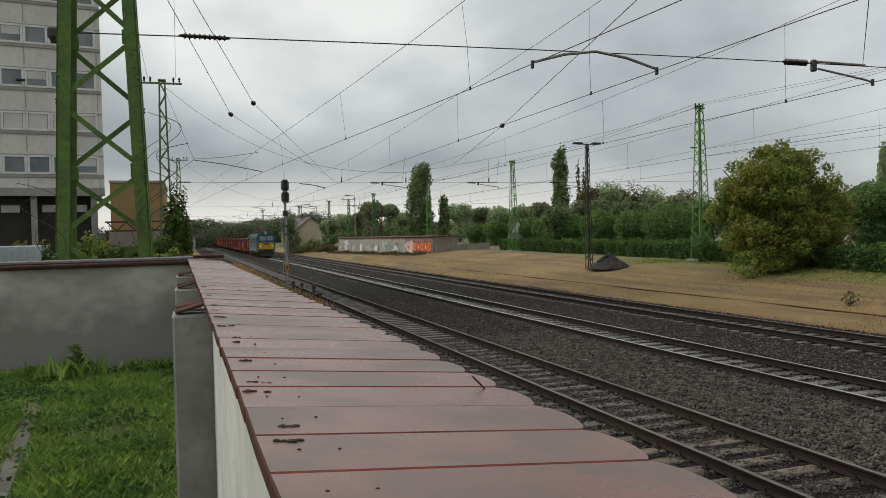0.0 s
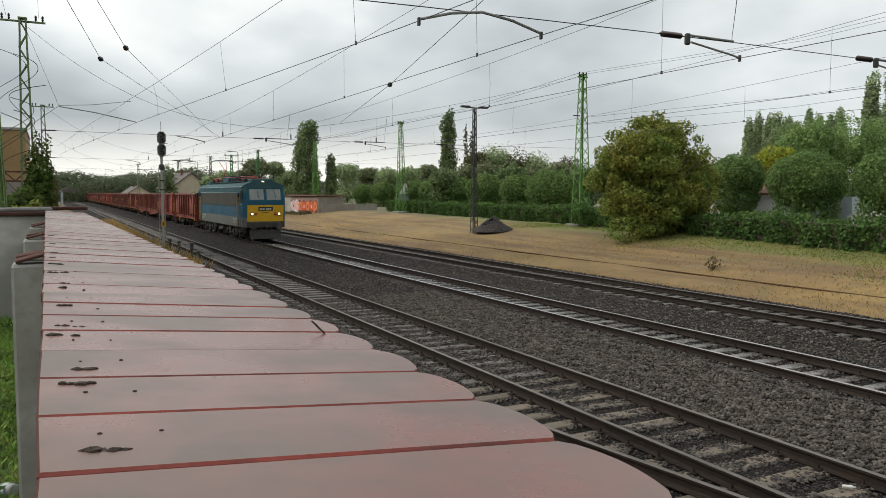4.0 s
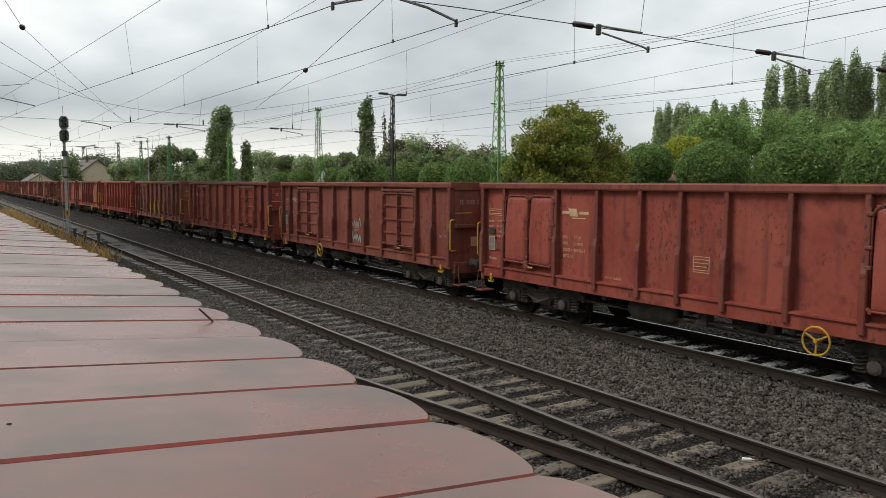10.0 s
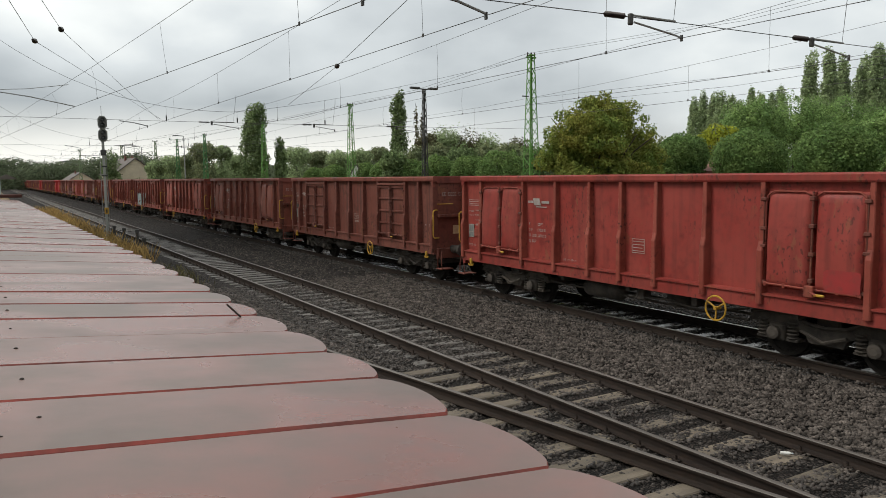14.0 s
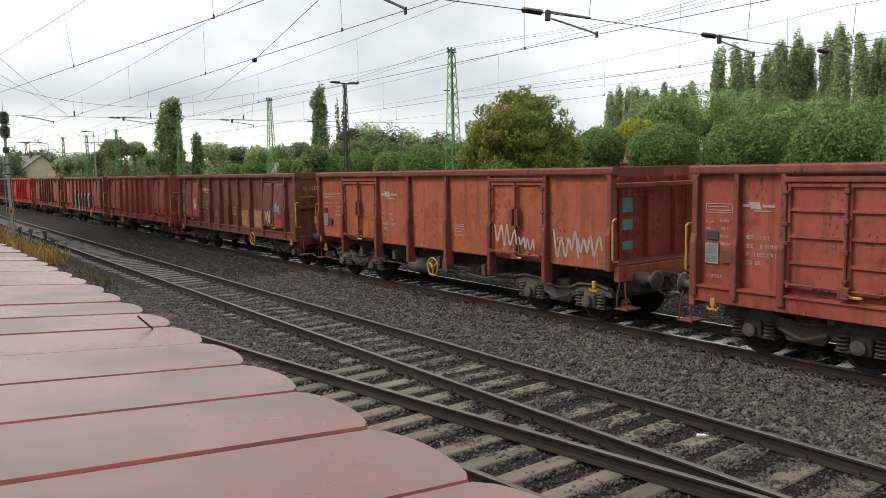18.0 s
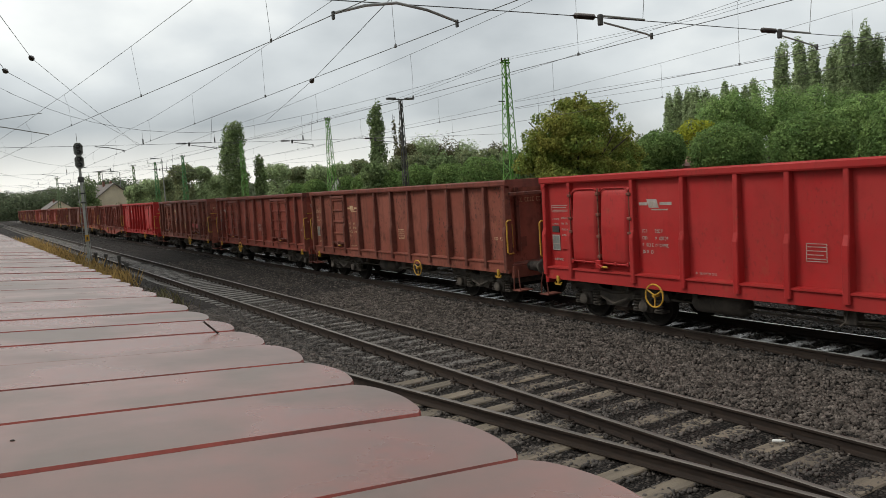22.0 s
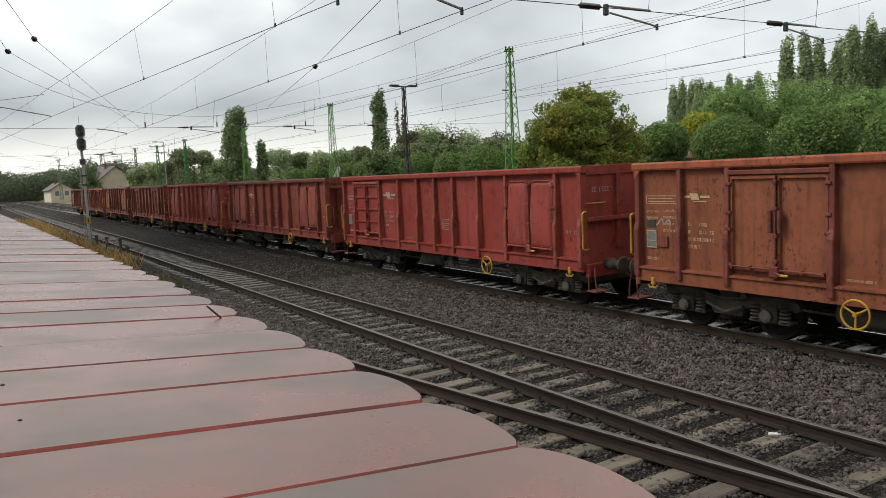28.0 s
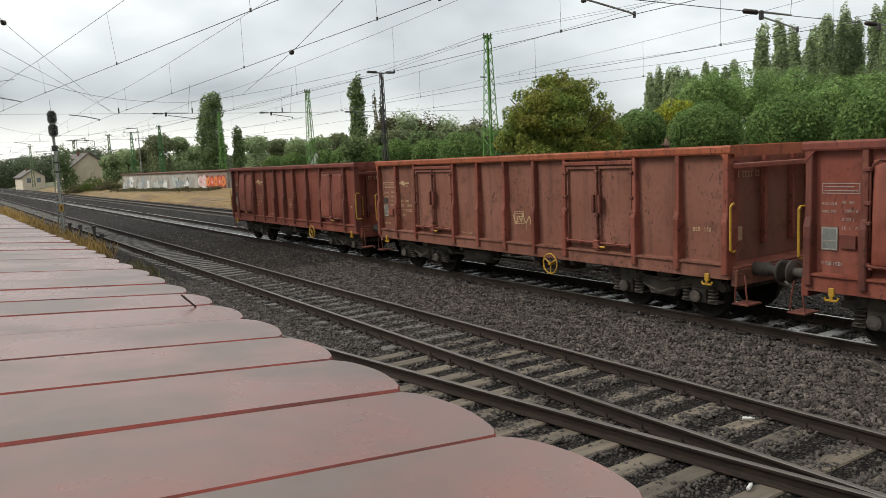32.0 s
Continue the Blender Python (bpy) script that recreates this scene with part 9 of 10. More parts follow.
def grass():
    r = np.random.default_rng(21)
    # lawn in the yard, longer in patches
    n = 130000
    x, y = -3.4 * r.uniform(0, 1, n) ** 0.9 - 0.02, 3.0 + 7.7 * r.uniform(0, 1, n) ** 0.8
    path = (np.abs(x + 1.43 + 0.094 * (y - 7.2)) < 0.085) & (y < 8.7)
    x, y = x[~path], y[~path]
    lush = 0.055 * (1 + 0.7 * np.sin(x * 3.1 + 1) * np.sin(y * 1.9))
    blades("lawn_grass", x, y, 1.70 + uneven(x, y, 1.3, 0.03), lush, 0.0042, M["blade"], 22, "rough green lawn grass", 0.9)
    n = 420
    cx = r.choice([-3.0, -2.5, -1.45, -1.3, -0.45, -0.25, -0.7, -2.0], n)
    x, y = cx + r.normal(0, 0.16, n), 10.3 + 0.4 * r.uniform(0, 1, n) - 0.5 * (np.abs(cx + 1.38) < 0.1)
    x = np.minimum(x, -0.05)
    blades("wall_weeds", x, y, 1.70 + 0 * x, 0.11 + 0.15 * (np.abs(cx + 1.38) < 0.1), 0.02, M["blade"], 23, "weeds at the foot of the yard wall", 0.5, "weeds")
    # broad-leaved weeds in the lawn and one tall one before the wall
    n = 7000
    cx, cy = r.uniform(-3.2, -0.05, 160), 3.0 + 7.5 * r.uniform(0, 1, 160) ** 0.8
    k = r.integers(0, 160, n)
    px, py = np.minimum(cx[k] + r.normal(0, 0.09, n), -0.03), cy[k] + r.normal(0, 0.09, n)
    v, f = leaf_cloud([(0, 0, 0, 1, 1, 1, n)], 0.045, 28, loose=0.6)
    v = v.reshape(-1, 4, 3)
    v = v - v.mean(1, keepdims=True) + np.stack([px, py, 1.72 + uneven(px, py, 1.3, 0.03) + r.uniform(0, 0.06, n)], -1)[:, None]
    tagged(soup("lawn_weeds", v.reshape(-1, 3), f, M["hedge"], kind="stuff", label="low broad-leaved weeds among the grass"), category="weeds")
    tree(-1.35, 9.9, [(0, 0, 0.30, 0.09, 0.09, 0.13, 50), (0.03, 0, 0.16, 0.13, 0.11, 0.10, 50)], 0.065, M["ivy"], "single tall green weed before the yard wall", 0.4, 0.008, 74, 4, 0.06, z=1.70, category="weed")
    # straw-coloured field
    n = 26000
    x = 20.9 + 9 * r.uniform(0, 1, n) ** 1.9
    y = 8 + 95 * r.uniform(0, 1, n) ** 1.3
    bare = (np.sin(x * 0.8 + 0.1 * y) + np.sin(y * 0.23 + 1.3) > 0.9) & (x > 22)
    x, y = x[~bare], y[~bare]
    blades("field_grass", x, y, ground_z(x, y) + uneven(x, y, 0.35, 0.06), 0.07, 0.016, M["dry_blade"], 24, "dry straw-yellow field grass", 0.5)
    n = 60000
    x, y = 32.5 - 7.5 * r.uniform(0, 1, n) ** 1.3, 8 + 46 * r.uniform(0, 1, n) ** 1.2
    green = 0.8 * np.sin(x * 0.9 + 0.25 * y) + 0.7 * np.sin(y * 0.41 + 0.6) + 0.6 * (x - 28.6) - 0.10 * (y - 22) + r.normal(0, 0.5, n) > 0.0
    x, y = x[green], y[green]
    blades("green_patch", x, y, ground_z(x, y) + uneven(x, y, 0.35, 0.06), 0.055, 0.026, M["olive_blade"], 25, "greener grass in front of the hedge", 0.6)
    # withered weeds along the foot of the garages
    n = 5000
    q = r.uniform(0, 1, n)
    x, y = 26.3 + 3.7 * q - np.abs(r.normal(0, 0.8, n)) - 0.3, 141.0 - 46.0 * q
    blades("garage_weeds", x, y, ground_z(x, y), 0.26 + 0.22 * np.sin(y * 0.9) * np.sin(y * 0.37), 0.05, M["bare"], 29, "withered brown weeds along the garages", 0.5, "weeds")
    # tall weeds on the verge by the signal
    n = 4200
    x, y = r.uniform(3.8, 5.8, n), 33 + 60 * r.uniform(0, 1, n) ** 1.2
    blades("verge_weeds", x, y, ballast_z(x, y), 0.62 + 0.12 * np.sin(y * 1.7), 0.012, M["dry_blade"], 26, "tall dry weeds on the verge by the signal", 0.4, "weeds")
    n = 120
    x, y = r.normal(5.6, 0.2, n), r.normal(27, 1.2, n)
    blades("verge_weeds", x, y, ballast_z(x, y), 0.35, 0.015, M["bare"], 27, "dead brown weeds at the ballast edge", 0.5, "weeds")


grass()

# ---- buildings ----
FACADE = shader("facade_panels", (0.74, 0.735, 0.70), (0.62, 0.615, 0.59), (0.50, 0.49, 0.465), scale=0.5, fine=5, rough=0.85, bump=0.1, stretch=(1, 1, 0.5))
FACADE_DARK = shader("facade_band", (0.392, 0.384, 0.362), (0.319, 0.312, 0.297), (0.261, 0.246, 0.232), scale=0.8, fine=6, rough=0.9, bump=0.1)
PANE = shader("window_pane", (0.13, 0.155, 0.17), (0.22, 0.245, 0.26), None, scale=0.7, fine=3, rough=0.08, bump=0, spec=0.9)
PVC = shader("white_frame", (0.82, 0.82, 0.82), (0.75, 0.75, 0.75), None, scale=2, fine=10, rough=0.5, bump=0)
OCHRE = shader("ochre_wall", (0.375, 0.247, 0.112), (0.315, 0.210, 0.098), (0.240, 0.165, 0.090), scale=0.6, fine=6, rough=0.9, bump=0.1)
# near-black; the shade of the recess and the open front is in this colour
DARK_FRONT = shader("dark_front", (0.035, 0.033, 0.032), (0.055, 0.05, 0.047), (0.03, 0.028, 0.026), scale=1, fine=8, rough=0.85, bump=0.1)
CREAM = shader("cream_render", (0.68, 0.60, 0.47), (0.60, 0.525, 0.41), (0.413, 0.362, 0.288), scale=0.7, fine=7, rough=0.9, bump=0.1)
ROOF = shader("old_slate", (0.10, 0.088, 0.08), (0.13, 0.11, 0.10), (0.075, 0.065, 0.06), scale=1.5, fine=9, rough=0.85, bump=0.3, stretch=(1, 1, 3))
ROOF_RED = shader("old_red_tiles", (0.20, 0.085, 0.06), (0.15, 0.07, 0.052), (0.11, 0.06, 0.05), scale=1.5, fine=9, rough=0.85, bump=0.3)
SHED = shader("shed_wall", (0.40, 0.375, 0.33), (0.30, 0.28, 0.245), (0.22, 0.2, 0.175), scale=0.8, fine=6, rough=0.9, bump=0.1)
FENCE = shader("pale_fence", (0.33, 0.30, 0.26), (0.27, 0.245, 0.215), (0.2, 0.18, 0.16), scale=0.8, fine=6, rough=0.9, bump=0.1)
BRIGHT = shader("white_render", (0.68, 0.68, 0.66), (0.58, 0.58, 0.56), None, scale=0.8, fine=6, rough=0.85, bump=0.05)
SPRAY_RED = shader("spray_red", (0.58, 0.055, 0.025), (0.55, 0.10, 0.03), (0.5, 0.16, 0.08), scale=1.0, fine=3, rough=0.7, bump=0)
SPRAY_DARK = shader("spray_dark_red", (0.16, 0.02, 0.016), (0.22, 0.03, 0.02), None, scale=1.0, fine=3, rough=0.7, bump=0)
SPRAY_ORANGE = shader("spray_orange", (0.62, 0.22, 0.04), (0.6, 0.15, 0.04), None, scale=1.0, fine=3, rough=0.7, bump=0)
BRICK_PINK = shader("pinkish_brick", (0.28, 0.20, 0.165), (0.22, 0.15, 0.125), (0.3, 0.26, 0.23), scale=0.8, fine=7, rough=0.9, bump=0.1)
SPRAY_PINK = shader("spray_pink", (0.62, 0.30, 0.30), (0.6, 0.45, 0.42), None, scale=1.0, fine=3, rough=0.7, bump=0)
CONTAINER = shader("pale_blue_sheet", (0.40, 0.46, 0.50), (0.34, 0.40, 0.44), (0.27, 0.28, 0.28), scale=0.8, fine=6, rough=0.6, bump=0.05)
RUST = shader("rust", (0.10, 0.045, 0.028), (0.075, 0.036, 0.025), (0.14, 0.065, 0.035), scale=3, fine=20, rough=0.9, bump=0.2)


def office_block():
    b = thing("office_block", "grey concrete-panel office block with rows of white windows", "building", at=pose(-4.75, 52.0, 0.9, 0, 0, 8))
    part("wall", Mesh().box(-26, 0, 0.0, 13, 5.4, 30), FACADE, b)
    part("ground_floor", Mesh().box(-26, -0.4, 0.9, 12.5, 0, 5.4), DARK_FRONT, b, "dark recessed ground floor")
    for i in range(8):
        part("column", Mesh().cbox(-0.8 - 3.3 * i, -0.45 - 3.3 * i, 0.1, 0.45, 0, 5.38, 0.02), FACADE_DARK, b)
    part("fascia", Mesh().cbox(-26, 0.0, -0.10, 0.0, 5.25, 5.75, 0.01), FACADE_DARK, b)
    for fl in range(8):
        z = 6.63 + 2.59 * fl
        part("spandrel", Mesh().cbox(-26, 0.0, -0.06, 0.0, z - 0.26, z - 0.06, 0.01), FACADE_DARK, b)
        part("spandrel", Mesh().cbox(-26, 0.0, -0.04, 0.0, z + 1.07, z + 1.14, 0.01), FACADE_DARK, b)
        for k in range(19):
            xb = -0.36 - 1.31 * k
            xa = xb - 1.13
            w = part("window", Mesh().box(xa, xb, -0.012, 0.02, z, z + 1.02), PANE, b)
            g = Mesh()
            for p in ((xa - 0.07, xa + 0.05, z - 0.05, z + 1.07), (xb - 0.05, xb + 0.07, z - 0.05, z + 1.07), (xa, xb, z - 0.05, z + 0.06), (xa, xb, z + 0.96, z + 1.07)):
                g.box(p[0], p[1], -0.07, 0.0, p[2], p[3])
            part("window_frame", g, PVC, w)
            if (fl * 5 + k * 3) % 4 == 0 or fl == 1:
                part("blind", Mesh().box(xa + 0.08, xb - 0.08, -0.03, -0.02, z + (0.45 if fl != 1 else 0.06), z + 0.95), BRIGHT, w)
        for k in range(7):
            x = -0.25 - 3.93 * k
            part("panel_joint", Mesh().box(x - 0.02, x + 0.02, -0.03, 0.0, z - 1.3, z - 0.28), FACADE_DARK, b)
    for x in (-2.2, -4.4):
        part("roof_vent", Mesh().cbox(x - 0.25, x + 0.25, -0.15, 0, 12.1, 12.22, 0.02), DARK_FRONT, b)
    part("roof", Mesh().cbox(-26.2, 0.2, -0.2, 13.2, 30, 30.4, 0.03), FACADE_DARK, b)
    for k, x in enumerate((-1.5, -3.0, -5.2)):
        part("sign_panel", Mesh().cbox(x - 0.5, x + 0.5, 0.84, 0.9, 4.3, 4.75, 0.02), BRIGHT if k == 1 else FACADE, b)


office_block()
o = thing("ochre_building", "windowless ochre building behind the shrubs", "building", at=pose(-4.2, 49.0, 0.5, 0, 0, 0))
part("wall", Mesh().cbox(0.0, 3.0, 0, 9, 0, 6.25, 0.02), OCHRE, o)
part("parapet", Mesh().cbox(-0.05, 3.05, -0.06, 9, 6.253, 6.4, 0.02), FACADE_DARK, o)
part("lower_wall", Mesh().cbox(-0.02, 4.2, -0.6, -0.01, 0, 3.4, 0.02), FENCE, o, "low yellowish wall in front")
tr = thing("rusty_truss", "rusty lattice girder with zigzag bars", "girder", at=pose(-4.3, 46.5, 0.5))
for z in (3.35, 3.85):
    part("chord", Mesh().cbox(0, 4.6, -0.05, 0.05, z, z + 0.09, 0.01), RUST, tr)
for i in range(9):
    a, b_ = ((0.5 * i + 0.1, 0, 3.42), (0.5 * i + 0.6, 0, 3.88)) if i % 2 else ((0.5 * i + 0.1, 0, 3.88), (0.5 * i + 0.6, 0, 3.42))
    part("diagonal", Mesh().tube(a, b_, 0.035, 5), RUST, tr)
for x in (0.1, 4.5):
    part("post", Mesh().cbox(x - 0.08, x + 0.08, -0.08, 0.08, 0, 3.4, 0.01), RUST, tr)
ct = thing("steel_container", "pale blue sheet-steel container behind the yard wall", "container", at=pose(-6.4, 27.0, 1.25))
part("container_body", Mesh().cbox(0, 1.9, 0, 2.2, 0, 2.0, 0.03), CONTAINER, ct)
for i in range(9):
    part("rib", Mesh().cbox(0.1 + 0.2 * i, 0.16 + 0.2 * i, -0.03, 0, 0.1, 1.9, 0.01), CONTAINER, ct)
hut = thing("dark_shed", "dark open-fronted shed below the office block", "shed", at=pose(-13.0, 38.0, 1.2))
# a closed near-black box stands in for the shaded open inside
part("front", Mesh().box(0, 9.0, 0, 5, 0, 1.6), DARK_FRONT, hut)
part("low_wall", Mesh().cbox(0, 9.6, -0.5, -0.3, 0, 1.55, 0.02), FENCE, hut, "grey low wall")
for i in range(5):
    part("post", Mesh().cbox(0.2 + 2.1 * i, 0.4 + 2.1 * i, -0.3, -0.1, 0, 1.8, 0.02), DARK_FRONT, hut)


def gabled_house(x, y, z, w, d, h, ridge, wall, roof, label, rot=0, chimneys=2, eave=0.45, windows=True):
    t = thing("house", label, "house", at=pose(x, y, z, 0, 0, rot))
    part("wall", Mesh().prism([(-w / 2, -1.2), (w / 2, -1.2), (w / 2, h), (0, ridge), (-w / 2, h)], 0, d), wall, t)
    for s in (-1, 1):
        a, b = Vector((s * (w / 2 + eave), 0, h - eave * (ridge - h) / (w / 2))), Vector((0, 0, ridge + 0.05))
        n = Vector((s * (ridge - h), 0, w / 2)).normalized() * 0.16
        v = [(p.x, yy, p.z) for p in (a, b, b + n, a + n) for yy in (-min(eave, 0.4), d + min(eave, 0.4))]
        part("roof_slope", Mesh().add(v, [(0, 1, 3, 2), (2, 3, 5, 4), (4, 5, 7, 6), (6, 7, 1, 0), (0, 2, 4, 6), (1, 7, 5, 3)]), roof, t)
    for i in range(chimneys):
        part("chimney", Mesh().cbox(-0.7 + 1.4 * i - 0.2, -0.7 + 1.4 * i + 0.2, d * 0.4, d * 0.4 + 0.5, ridge - 0.8, ridge + 0.7, 0.03), ROOF_RED, t)
    for x_ in (-w * 0.22, w * 0.22) if windows else ():
        part("window", Mesh().cbox(x_ - 0.5, x_ + 0.5, -0.03, 0.05, h * 0.35, h * 0.35 + 1.3, 0.01), PANE, t)
    return t


gabled_house(26.5, 170, 1.3, 8.0, 10, 3.2, 6.2, CREAM, ROOF, "cream-rendered house with a grey gable roof and two chimneys", 9, windows=False)
gabled_house(22.6, 238, 0.8, 5.6, 12, 2.6, 4.4, CREAM, ROOF, "low cream station building with a grey-brown roof", 4, 1)
gabled_house(45.4, 101, 1.2, 1.9, 3, 2.0, 3.7, BRIGHT, ROOF, "small white gabled house behind the fence", -24, 0, 0.06)
gabled_house(47.0, 37.5, 1.4, 7, 5, 1.9, 2.5, BRIGHT, ROOF_RED, "white house glimpsed behind the hedge", 40, 0)
for k, (x, y, mt, lab) in enumerate(((44.6, 44.0, BRIGHT, "white parked van behind the hedge"), (43.8, 33.0, CONTAINER, "pale parked van behind the hedge"), (43.2, 27.5, BRIGHT, "white parked van behind the hedge"), (43.6, 22.5, CREAM, "cream parked van behind the hedge"))):
    t = thing("van", lab, "van", "vehicles behind the hedge", at=pose(x, y, gz(x, y), 0, 0, 20))
    part("van_body", Mesh().prism([(-2.3, 0.35), (2.0, 0.35), (2.3, 0.9), (1.6, 1.2), (1.0, 2.0), (-2.25, 2.05)], -0.9, 0.9, "x", 0, pose(0, 0, 0, 0, 0, 0)), mt, t)
    for yy in (-1.5, 1.4):
        for xx in (-0.9, 0.9):
            part("wheel", Mesh().lathe([(0.33, -0.1), (0.33, 0.1), (0.2, 0.11)], (xx, yy, 0.33), "x", 12), M["black"], t)
    part("side_window", Mesh().box(-0.91, 0.91, 0.2, 1.2, 1.25, 1.75), PANE, t)

# platform canopy and roofs at the far station
for x, y, w in ((3.6, 200, 3.6), (23.5, 330, 6.0)):
    t = thing("platform_canopy", "grey platform canopy at the far station", "canopy", at=pose(x, y, 0.2))
    part("canopy_roof", Mesh().prism([(-w / 2, 3.6), (0, 4.5), (w / 2, 3.6), (w / 2, 3.4), (-w / 2, 3.4)], 0, 40), ROOF, t)
    for i in range(6):
        part("column", Mesh().cbox(-w / 2 + 0.3, -w / 2 + 0.5, 7.0 * i, 7.0 * i + 0.2, 0, 3.5, 0.02), CONTAINER, t)

# the low garage wall with sprayed letters
def garage_row():
    a, b = Vector((26.6, 139.0, 0.35)), Vector((30.2, 94.2, 0.52))
    d = (b - a).normalized()
    L = (b - a).length
    rot = math.degrees(math.atan2(d.y, d.x))
    t = thing("garage_row", "long low garage row with pale sprayed walls and a flat roof", "garages", at=pose(a.x, a.y, a.z, 0, 0, rot))
    part("wall", Mesh().cbox(0, L * 0.78, 0.0, 3.5, 0, 2.55, 0.02), SHED, t)
    part("wall", Mesh().cbox(L * 0.78, L, 0.0, 3.5, 0, 2.5, 0.02), FENCE, t)
    part("flat_roof", Mesh().cbox(-0.2, L + 0.2, -0.25, 3.6, 2.56, 2.72, 0.02), ROOF_RED, t, "thin brown roof edge")
    r = random.Random(4)

    def flat(cx, cz, rx, rz, layer, material, name, rough=0.13, n=22):
        p = [r.uniform(0, 6.28) for _ in range(3)]
        v = [(cx, -0.008 - 0.003 * layer, cz)]
        for i in range(n):
            an = 6.2832 * i / n
            q = 1 + rough * (math.sin(2 * an + p[0]) + 0.8 * math.sin(3 * an + p[1]) + 0.6 * math.sin(5 * an + p[2]))
            v.append((cx + q * rx * math.cos(an), -0.008 - 0.003 * layer, max(0.05, min(2.4, cz + q * rz * math.sin(an)))))
        part(name, Mesh().add(v, [(0, i + 1, (i + 1) % n + 1) for i in range(n)]), material, t)

    part("brick_end", Mesh().box(L * 0.78, L - 0.05, -0.006, 0.0, 0.1, 2.45), BRICK_PINK, t, "bare brick end of the wall")
    for k in range(16):
        flat(1.2 + L * 0.74 * k / 16 + r.uniform(-0.6, 0.6), r.uniform(0.7, 1.4), r.uniform(0.7, 1.7), r.uniform(0.4, 0.85), 1 + k % 5, (PALE_PAINT, GREY_PAINT, BRIGHT, SHED)[k % 4], "graffiti", 0.2)
    for k in range(34):
        x, z, a, l = L * 0.76 * r.random(), r.uniform(0.4, 1.8), r.uniform(-1.2, 1.6), r.uniform(0.3, 0.8)
        part("graffiti", Mesh().tube((x, -0.03, z), (x + l * math.cos(a) * 1.4, -0.03, z + l * math.sin(a)), 0.035, 4), (TEAL_PAINT, M["black"], GREY_PAINT)[k % 3], t)
    for k in range(7):
        x = L * 0.79 + (L * 0.20) * (k + 0.5) / 7
        flat(x, 1.25, L * 0.20 / 7 * 0.74, 0.78, 8 + (k % 2), BRIGHT if k < 2 else SPRAY_DARK, "graffiti", 0.1)
        flat(x, 1.25, L * 0.20 / 7 * 0.6, 0.64, 11 + (k % 2), SPRAY_PINK if k < 2 else SPRAY_RED if k % 2 else SPRAY_ORANGE, "graffiti", 0.12)
        flat(x + 0.1, 1.2, 0.16, 0.2, 14, BRIGHT if k % 2 else SPRAY_DARK, "graffiti", 0.15, 12)
    flat(L * 0.89, 0.3, L * 0.10, 0.22, 7, BRIGHT, "graffiti", 0.1)


garage_row()
f = thing("fence", "pale boarded fence between the garages and the hedge", "fence", at=pose(30.4, 93.6, 0.7))
for i in range(40):
    part("board", Mesh().cbox(0.19 * i, 0.19 * i + 0.17, 0, 0.03, 0, 1.25 + 0.04 * math.sin(i * 2.2), 0.006), FENCE, f)
for i in range(4):
    part("post", Mesh().cbox(2.1 * i, 2.1 * i + 0.1, 0.04, 0.14, 0, 1.4, 0.01), FENCE, f)

# ---- litter, moss and twigs ----
def moss():
    r = random.Random(12)
    spots = [(0.035, 1.19, 3), (0.022, 1.108, 4), (0.04, 0.838, 4), (0.018, 1.812, 3), (0.011, 1.549, 2), (0.037, 1.543, 2), (0.001, 1.458, 2), (0.028, 1.454, 1), (0.026, 2.236, 2), (0.022, 2.145, 1), (-0.002, 2.523, 2), (0.026, 2.537, 2), (0.008, 2.81, 4), (-0.001, 3.07, 2), (0.0, 3.31, 3), (0.0, 3.9, 2), (-0.01, 4.6, 3), (0.14, 0.62, 1)]
    for x, y, k in spots:
        t = thing("moss_clump", "dark dried moss clump on the red tiles", "moss", "moss on the wall cap")
        g = Mesh()
        for i in range(k):
            cx, cy, s = x + 0.010 * (i - (k - 1) / 2) + r.uniform(-0.002, 0.002), y + r.uniform(-0.003, 0.003), r.uniform(0.0026, 0.0056)
            n = 8
            v = [(cx, cy, cap_z(cx, cy) + s * 0.8)]
            for q in range(n):
                a = 6.283 * q / n
                w = s * r.uniform(0.7, 1.5)
                v.append((cx + w * math.cos(a) * 1.4, cy + w * math.sin(a), cap_z(cx, cy) + s * r.uniform(0.2, 0.5)))
            for q in range(n):
                p = v[1 + q]
                v.append((p[0] + (p[0] - cx) * 0.15, p[1] + (p[1] - cy) * 0.15, cap_z(p[0], p[1]) - 0.001))
            g.add(v, [(0, 1 + q, 1 + (q + 1) % n) for q in range(n)] + [(1 + q, 1 + n + q, 1 + n + (q + 1) % n, 1 + (q + 1) % n) for q in range(n)])
        part("clump", g, M["moss"], t)
    specks = ((0.03, 1.241), (0.081, 1.247), (0.03, 1.063), (0.082, 1.062), (0.036, 0.892), (0.091, 0.893), (0.077, 1.773), (0.077, 1.602), (0.078, 1.411), (0.027, 1.604), (0.072, 1.945), (0.063, 2.105), (0.066, 2.268), (0.056, 2.574), (0.025, 1.412), (0.025, 1.943))
    for x, y in specks:
        s = r.uniform(0.0012, 0.0022)
        t = thing("moss_speck", "dark speck of moss on the tiles", "moss", "moss on the wall cap")
        part("speck", Mesh().lathe([(s * 1.8, -0.001), (s * 1.3, s * 0.7), (s * 0.4, s)], (x, y, cap_z(x, y)), "z", 7), M["moss"], t)


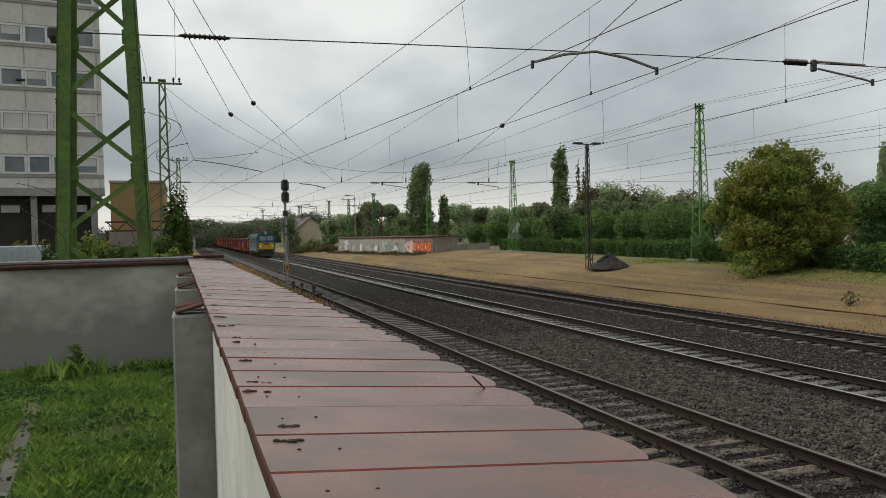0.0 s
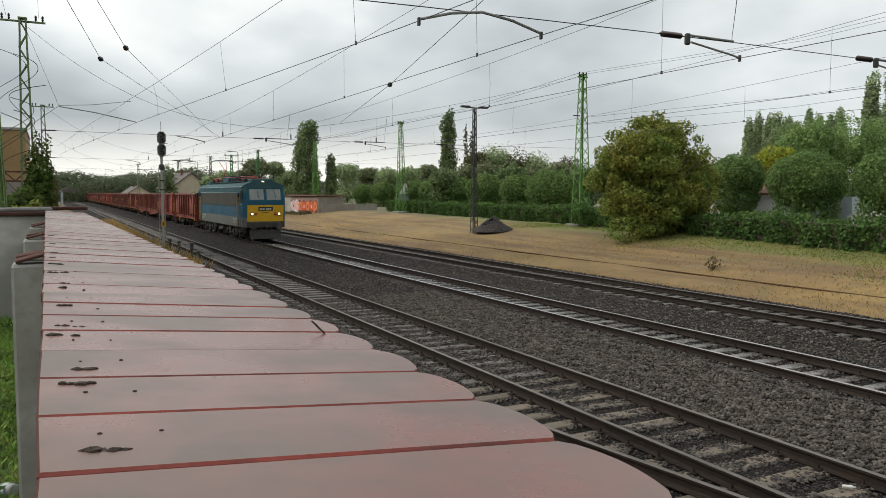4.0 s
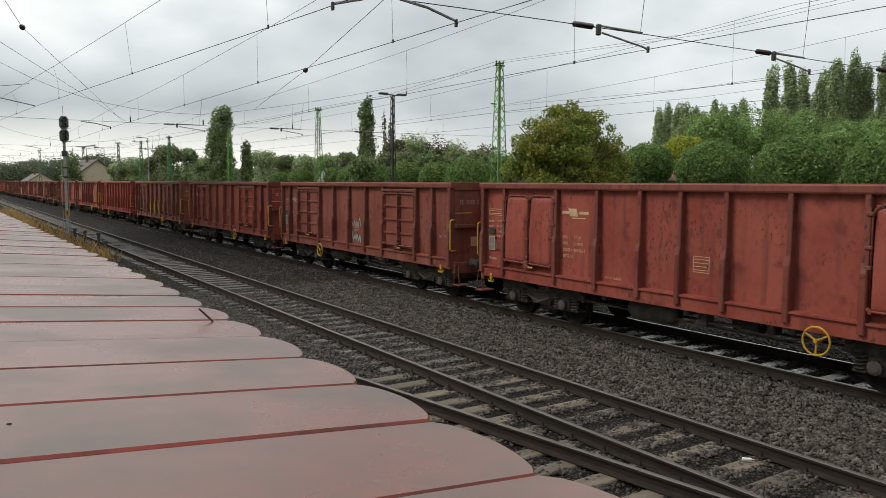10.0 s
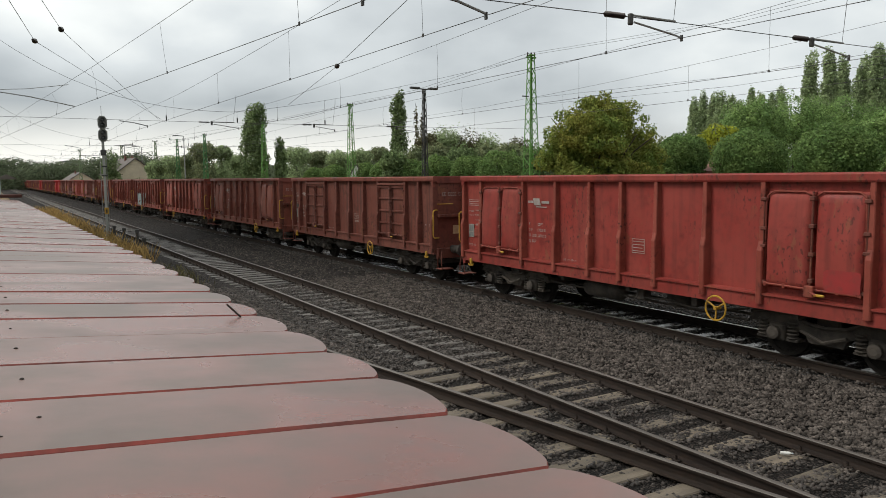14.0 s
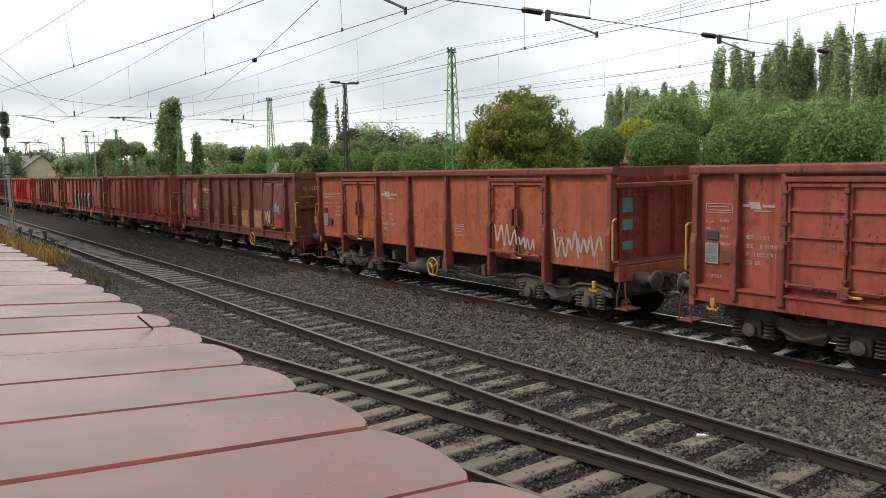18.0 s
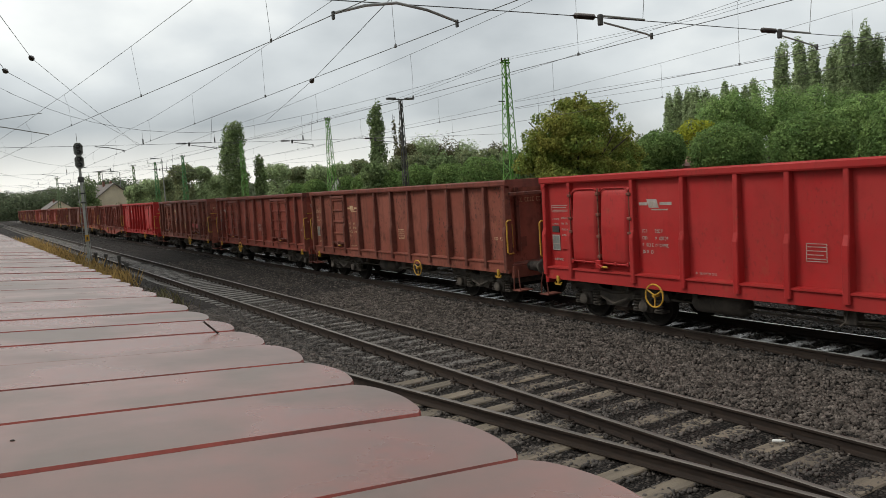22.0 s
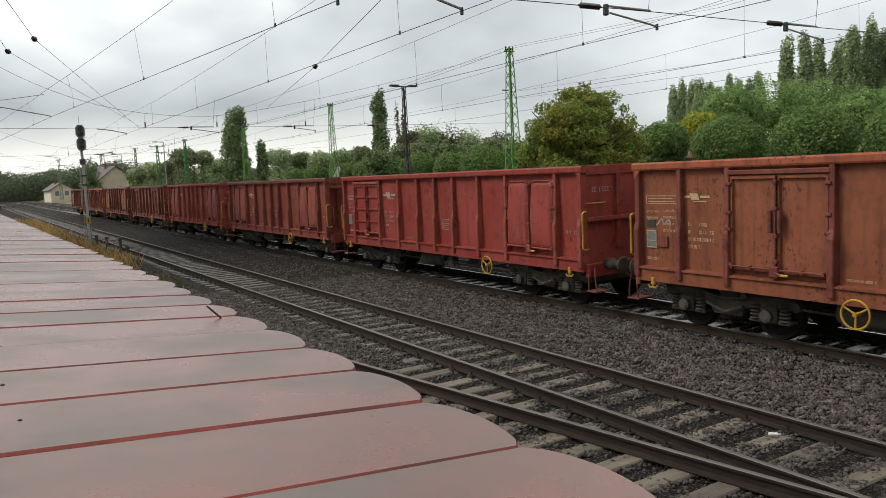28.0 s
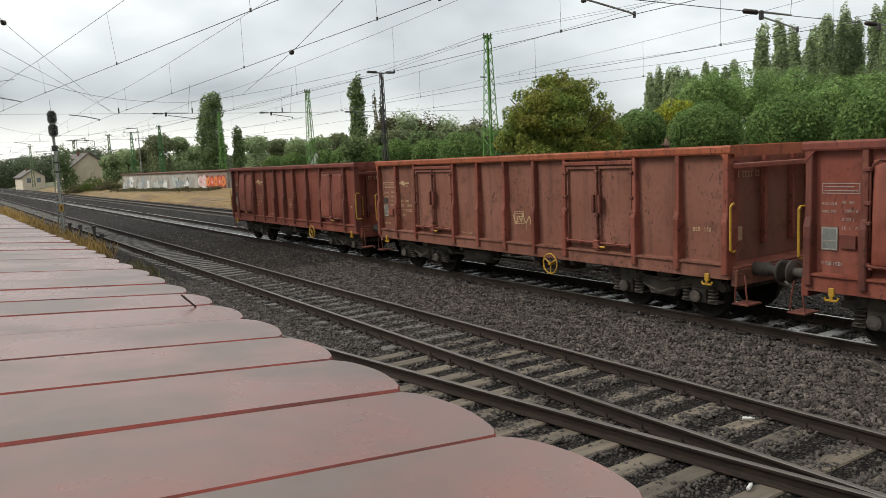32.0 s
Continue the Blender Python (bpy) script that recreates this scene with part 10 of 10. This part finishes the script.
moss()
t = thing("twig", "short dark twig stuck between the tiles", "twig")
part("stick", Mesh().wire([(0.453, 1.486, cap_z(0.453, 1.486)), (0.442, 1.490, cap_z(0.442, 1.49) + 0.011), (0.430, 1.494, cap_z(0.43, 1.494) + 0.023)], 0.0018, 6), M["moss"], t)
for k, (x, y, lab) in enumerate(((8.23, 5.74, "crushed white plastic bottle between the rails"), (6.55, 4.55, "crumpled clear plastic bottle on the ballast"))):
    t = thing("plastic_bottle", lab, "bottle", "litter", at=pose(x, y, -0.14, 88, 0, 40 + 70 * k) @ Matrix.Scale(0.62, 4))
    part("bottle_body", Mesh().lathe([(0.02, -0.11), (0.033, -0.10), (0.033, -0.02), (0.029, 0.0), (0.033, 0.03), (0.03, 0.06), (0.012, 0.09), (0.012, 0.105)], (0, 0, 0), "z", 12), BRIGHT, t)
    part("cap", Mesh().lathe([(0.015, 0.105), (0.015, 0.125), (0.012, 0.127)], (0, 0, 0), "z", 10), CONTAINER, t)


t = thing("drink_can", "crushed pale drink can in the grass by the wall", "can", "litter", at=pose(-0.24, 4.57, 1.75, 80, 0, 25))
part("can_body", Mesh().lathe([(0.026, -0.06), (0.033, -0.055), (0.033, 0.01), (0.030, 0.02), (0.033, 0.03), (0.033, 0.055), (0.026, 0.062)], (0, 0, 0), "z", 14), M["grey_steel"], t)
part("label_band", Mesh().lathe([(0.0335, -0.03), (0.0338, -0.029), (0.0338, 0.0), (0.0335, 0.001)], (0, 0, 0), "z", 14), CONTAINER, t)
# ---- pieces of the tracks, many and alike ----
def lay_sleepers():
    for k, cx in enumerate(TRACKS):
        for i in range(-4, 236):
            y = 0.3 + 0.6 * i
            if k == 0 and y < 11.5:
                continue
            s = part("sleeper", WET_SLEEPER if k == 1 else SLEEPER, None, track_things[k])
            s.matrix_basis = pose(cx + random.uniform(-0.02, 0.02), y, random.uniform(-0.006, 0.004), 0, 0, random.uniform(-0.6, 0.6))
        rows = [(cx, 0.3 + 0.6 * i) for i in range(-4, 236)]
        v0 = np.array([p.co[:] for p in FASTENING.vertices])
        for n, (ya, yb) in enumerate(((-4, 60),)):
            pts = np.array([(cx, 0.3 + 0.6 * i, 0) for i in range(ya, yb)])
            v = (v0[None] + pts[:, None]).reshape(-1, 3)
            f = [list(p.vertices) for p in FASTENING.polygons]
            quads = np.array([q if len(q) == 4 else q + [q[-1]] for q in f if len(q) in (3, 4)])
            tri = np.array([q for q in f if len(q) == 3])
            quad = np.array([q for q in f if len(q) == 4])
            fq = (quad[None] + len(v0) * np.arange(len(pts))[:, None, None]).reshape(-1, 4)
            soup("rail_fastenings", v, fq, M["rail_side"], track_things[k], "stuff", "rusty rail clips and base plates")
        pts = np.array([(cx, 0.3 + 0.6 * i, 0) for i in range(236, 900)])
        b = np.array([(sx, sy, sz) for sx in (-1.21, 1.21) for sy in (-0.13, 0.13) for sz in (-0.36, -0.178)])
        v = (b[None] + pts[:, None]).reshape(-1, 3)
        q = np.array([(0, 1, 3, 2), (4, 6, 7, 5), (0, 4, 5, 1), (2, 3, 7, 6), (0, 2, 6, 4), (1, 5, 7, 3)])
        soup("far_sleepers", v, (q[None] + 8 * np.arange(len(pts))[:, None, None]).reshape(-1, 4), M["concrete"], track_things[k], "stuff", "concrete sleepers in the distance")
    for i in range(-8, 20):
        y = 0.3 + 0.6 * i
        x0 = np.interp(y, [-5, 3.2, 11.5], [5.4, 4.75, 3.75])
        g = Mesh().cbox(x0 + random.uniform(-0.08, 0.08), 9.05 + random.uniform(-0.05, 0.1), -0.13, 0.13, -0.34, -0.176, 0.016)
        s = part("bearer", g, M["oak"], track_things[0], "long timber bearer under the points")
        s.matrix_basis = pose(0, y, random.uniform(-0.008, 0.004), 0, 0, random.uniform(-0.7, 0.7))


lay_sleepers()


def spin(wheels):
    """Rolls the wheelsets: one set of keys for each place on a bogie, shared by all the wheelsets in that place."""
    d0, d1 = TRAVEL[0][1], TRAVEL[-1][1]
    for w in sorted({q[1] for q in wheels}):
        same = [q for q in wheels if q[1] == w]
        first, r = same[0][0], same[0][2]
        n = int((d1 - d0) / r / radians(80)) + 2
        ds = np.linspace(d0, d1, n)
        ts = np.interp(ds, [q[1] for q in TRAVEL], [q[0] for q in TRAVEL])
        walk(first, [(float(t), pose(0, w, r, math.degrees((d - d0) / r) % 360, 0, 0)) for t, d in zip(ts, ds)])
        for ob, _, _ in same[1:]:
            ob.rotation_mode = "QUATERNION"
            ob.animation_data_create()
            ob.animation_data.action = first.animation_data.action
            ob.animation_data.action_slot = first.animation_data.action_slot


def motions():
    for ob, c in TRAIN:
        walk(ob, [(t, pose(12.99, c - d, 0)) for t, d in TRAVEL])
    spin(WHEELS)
    spin(LOCO_WHEELS)


motions()
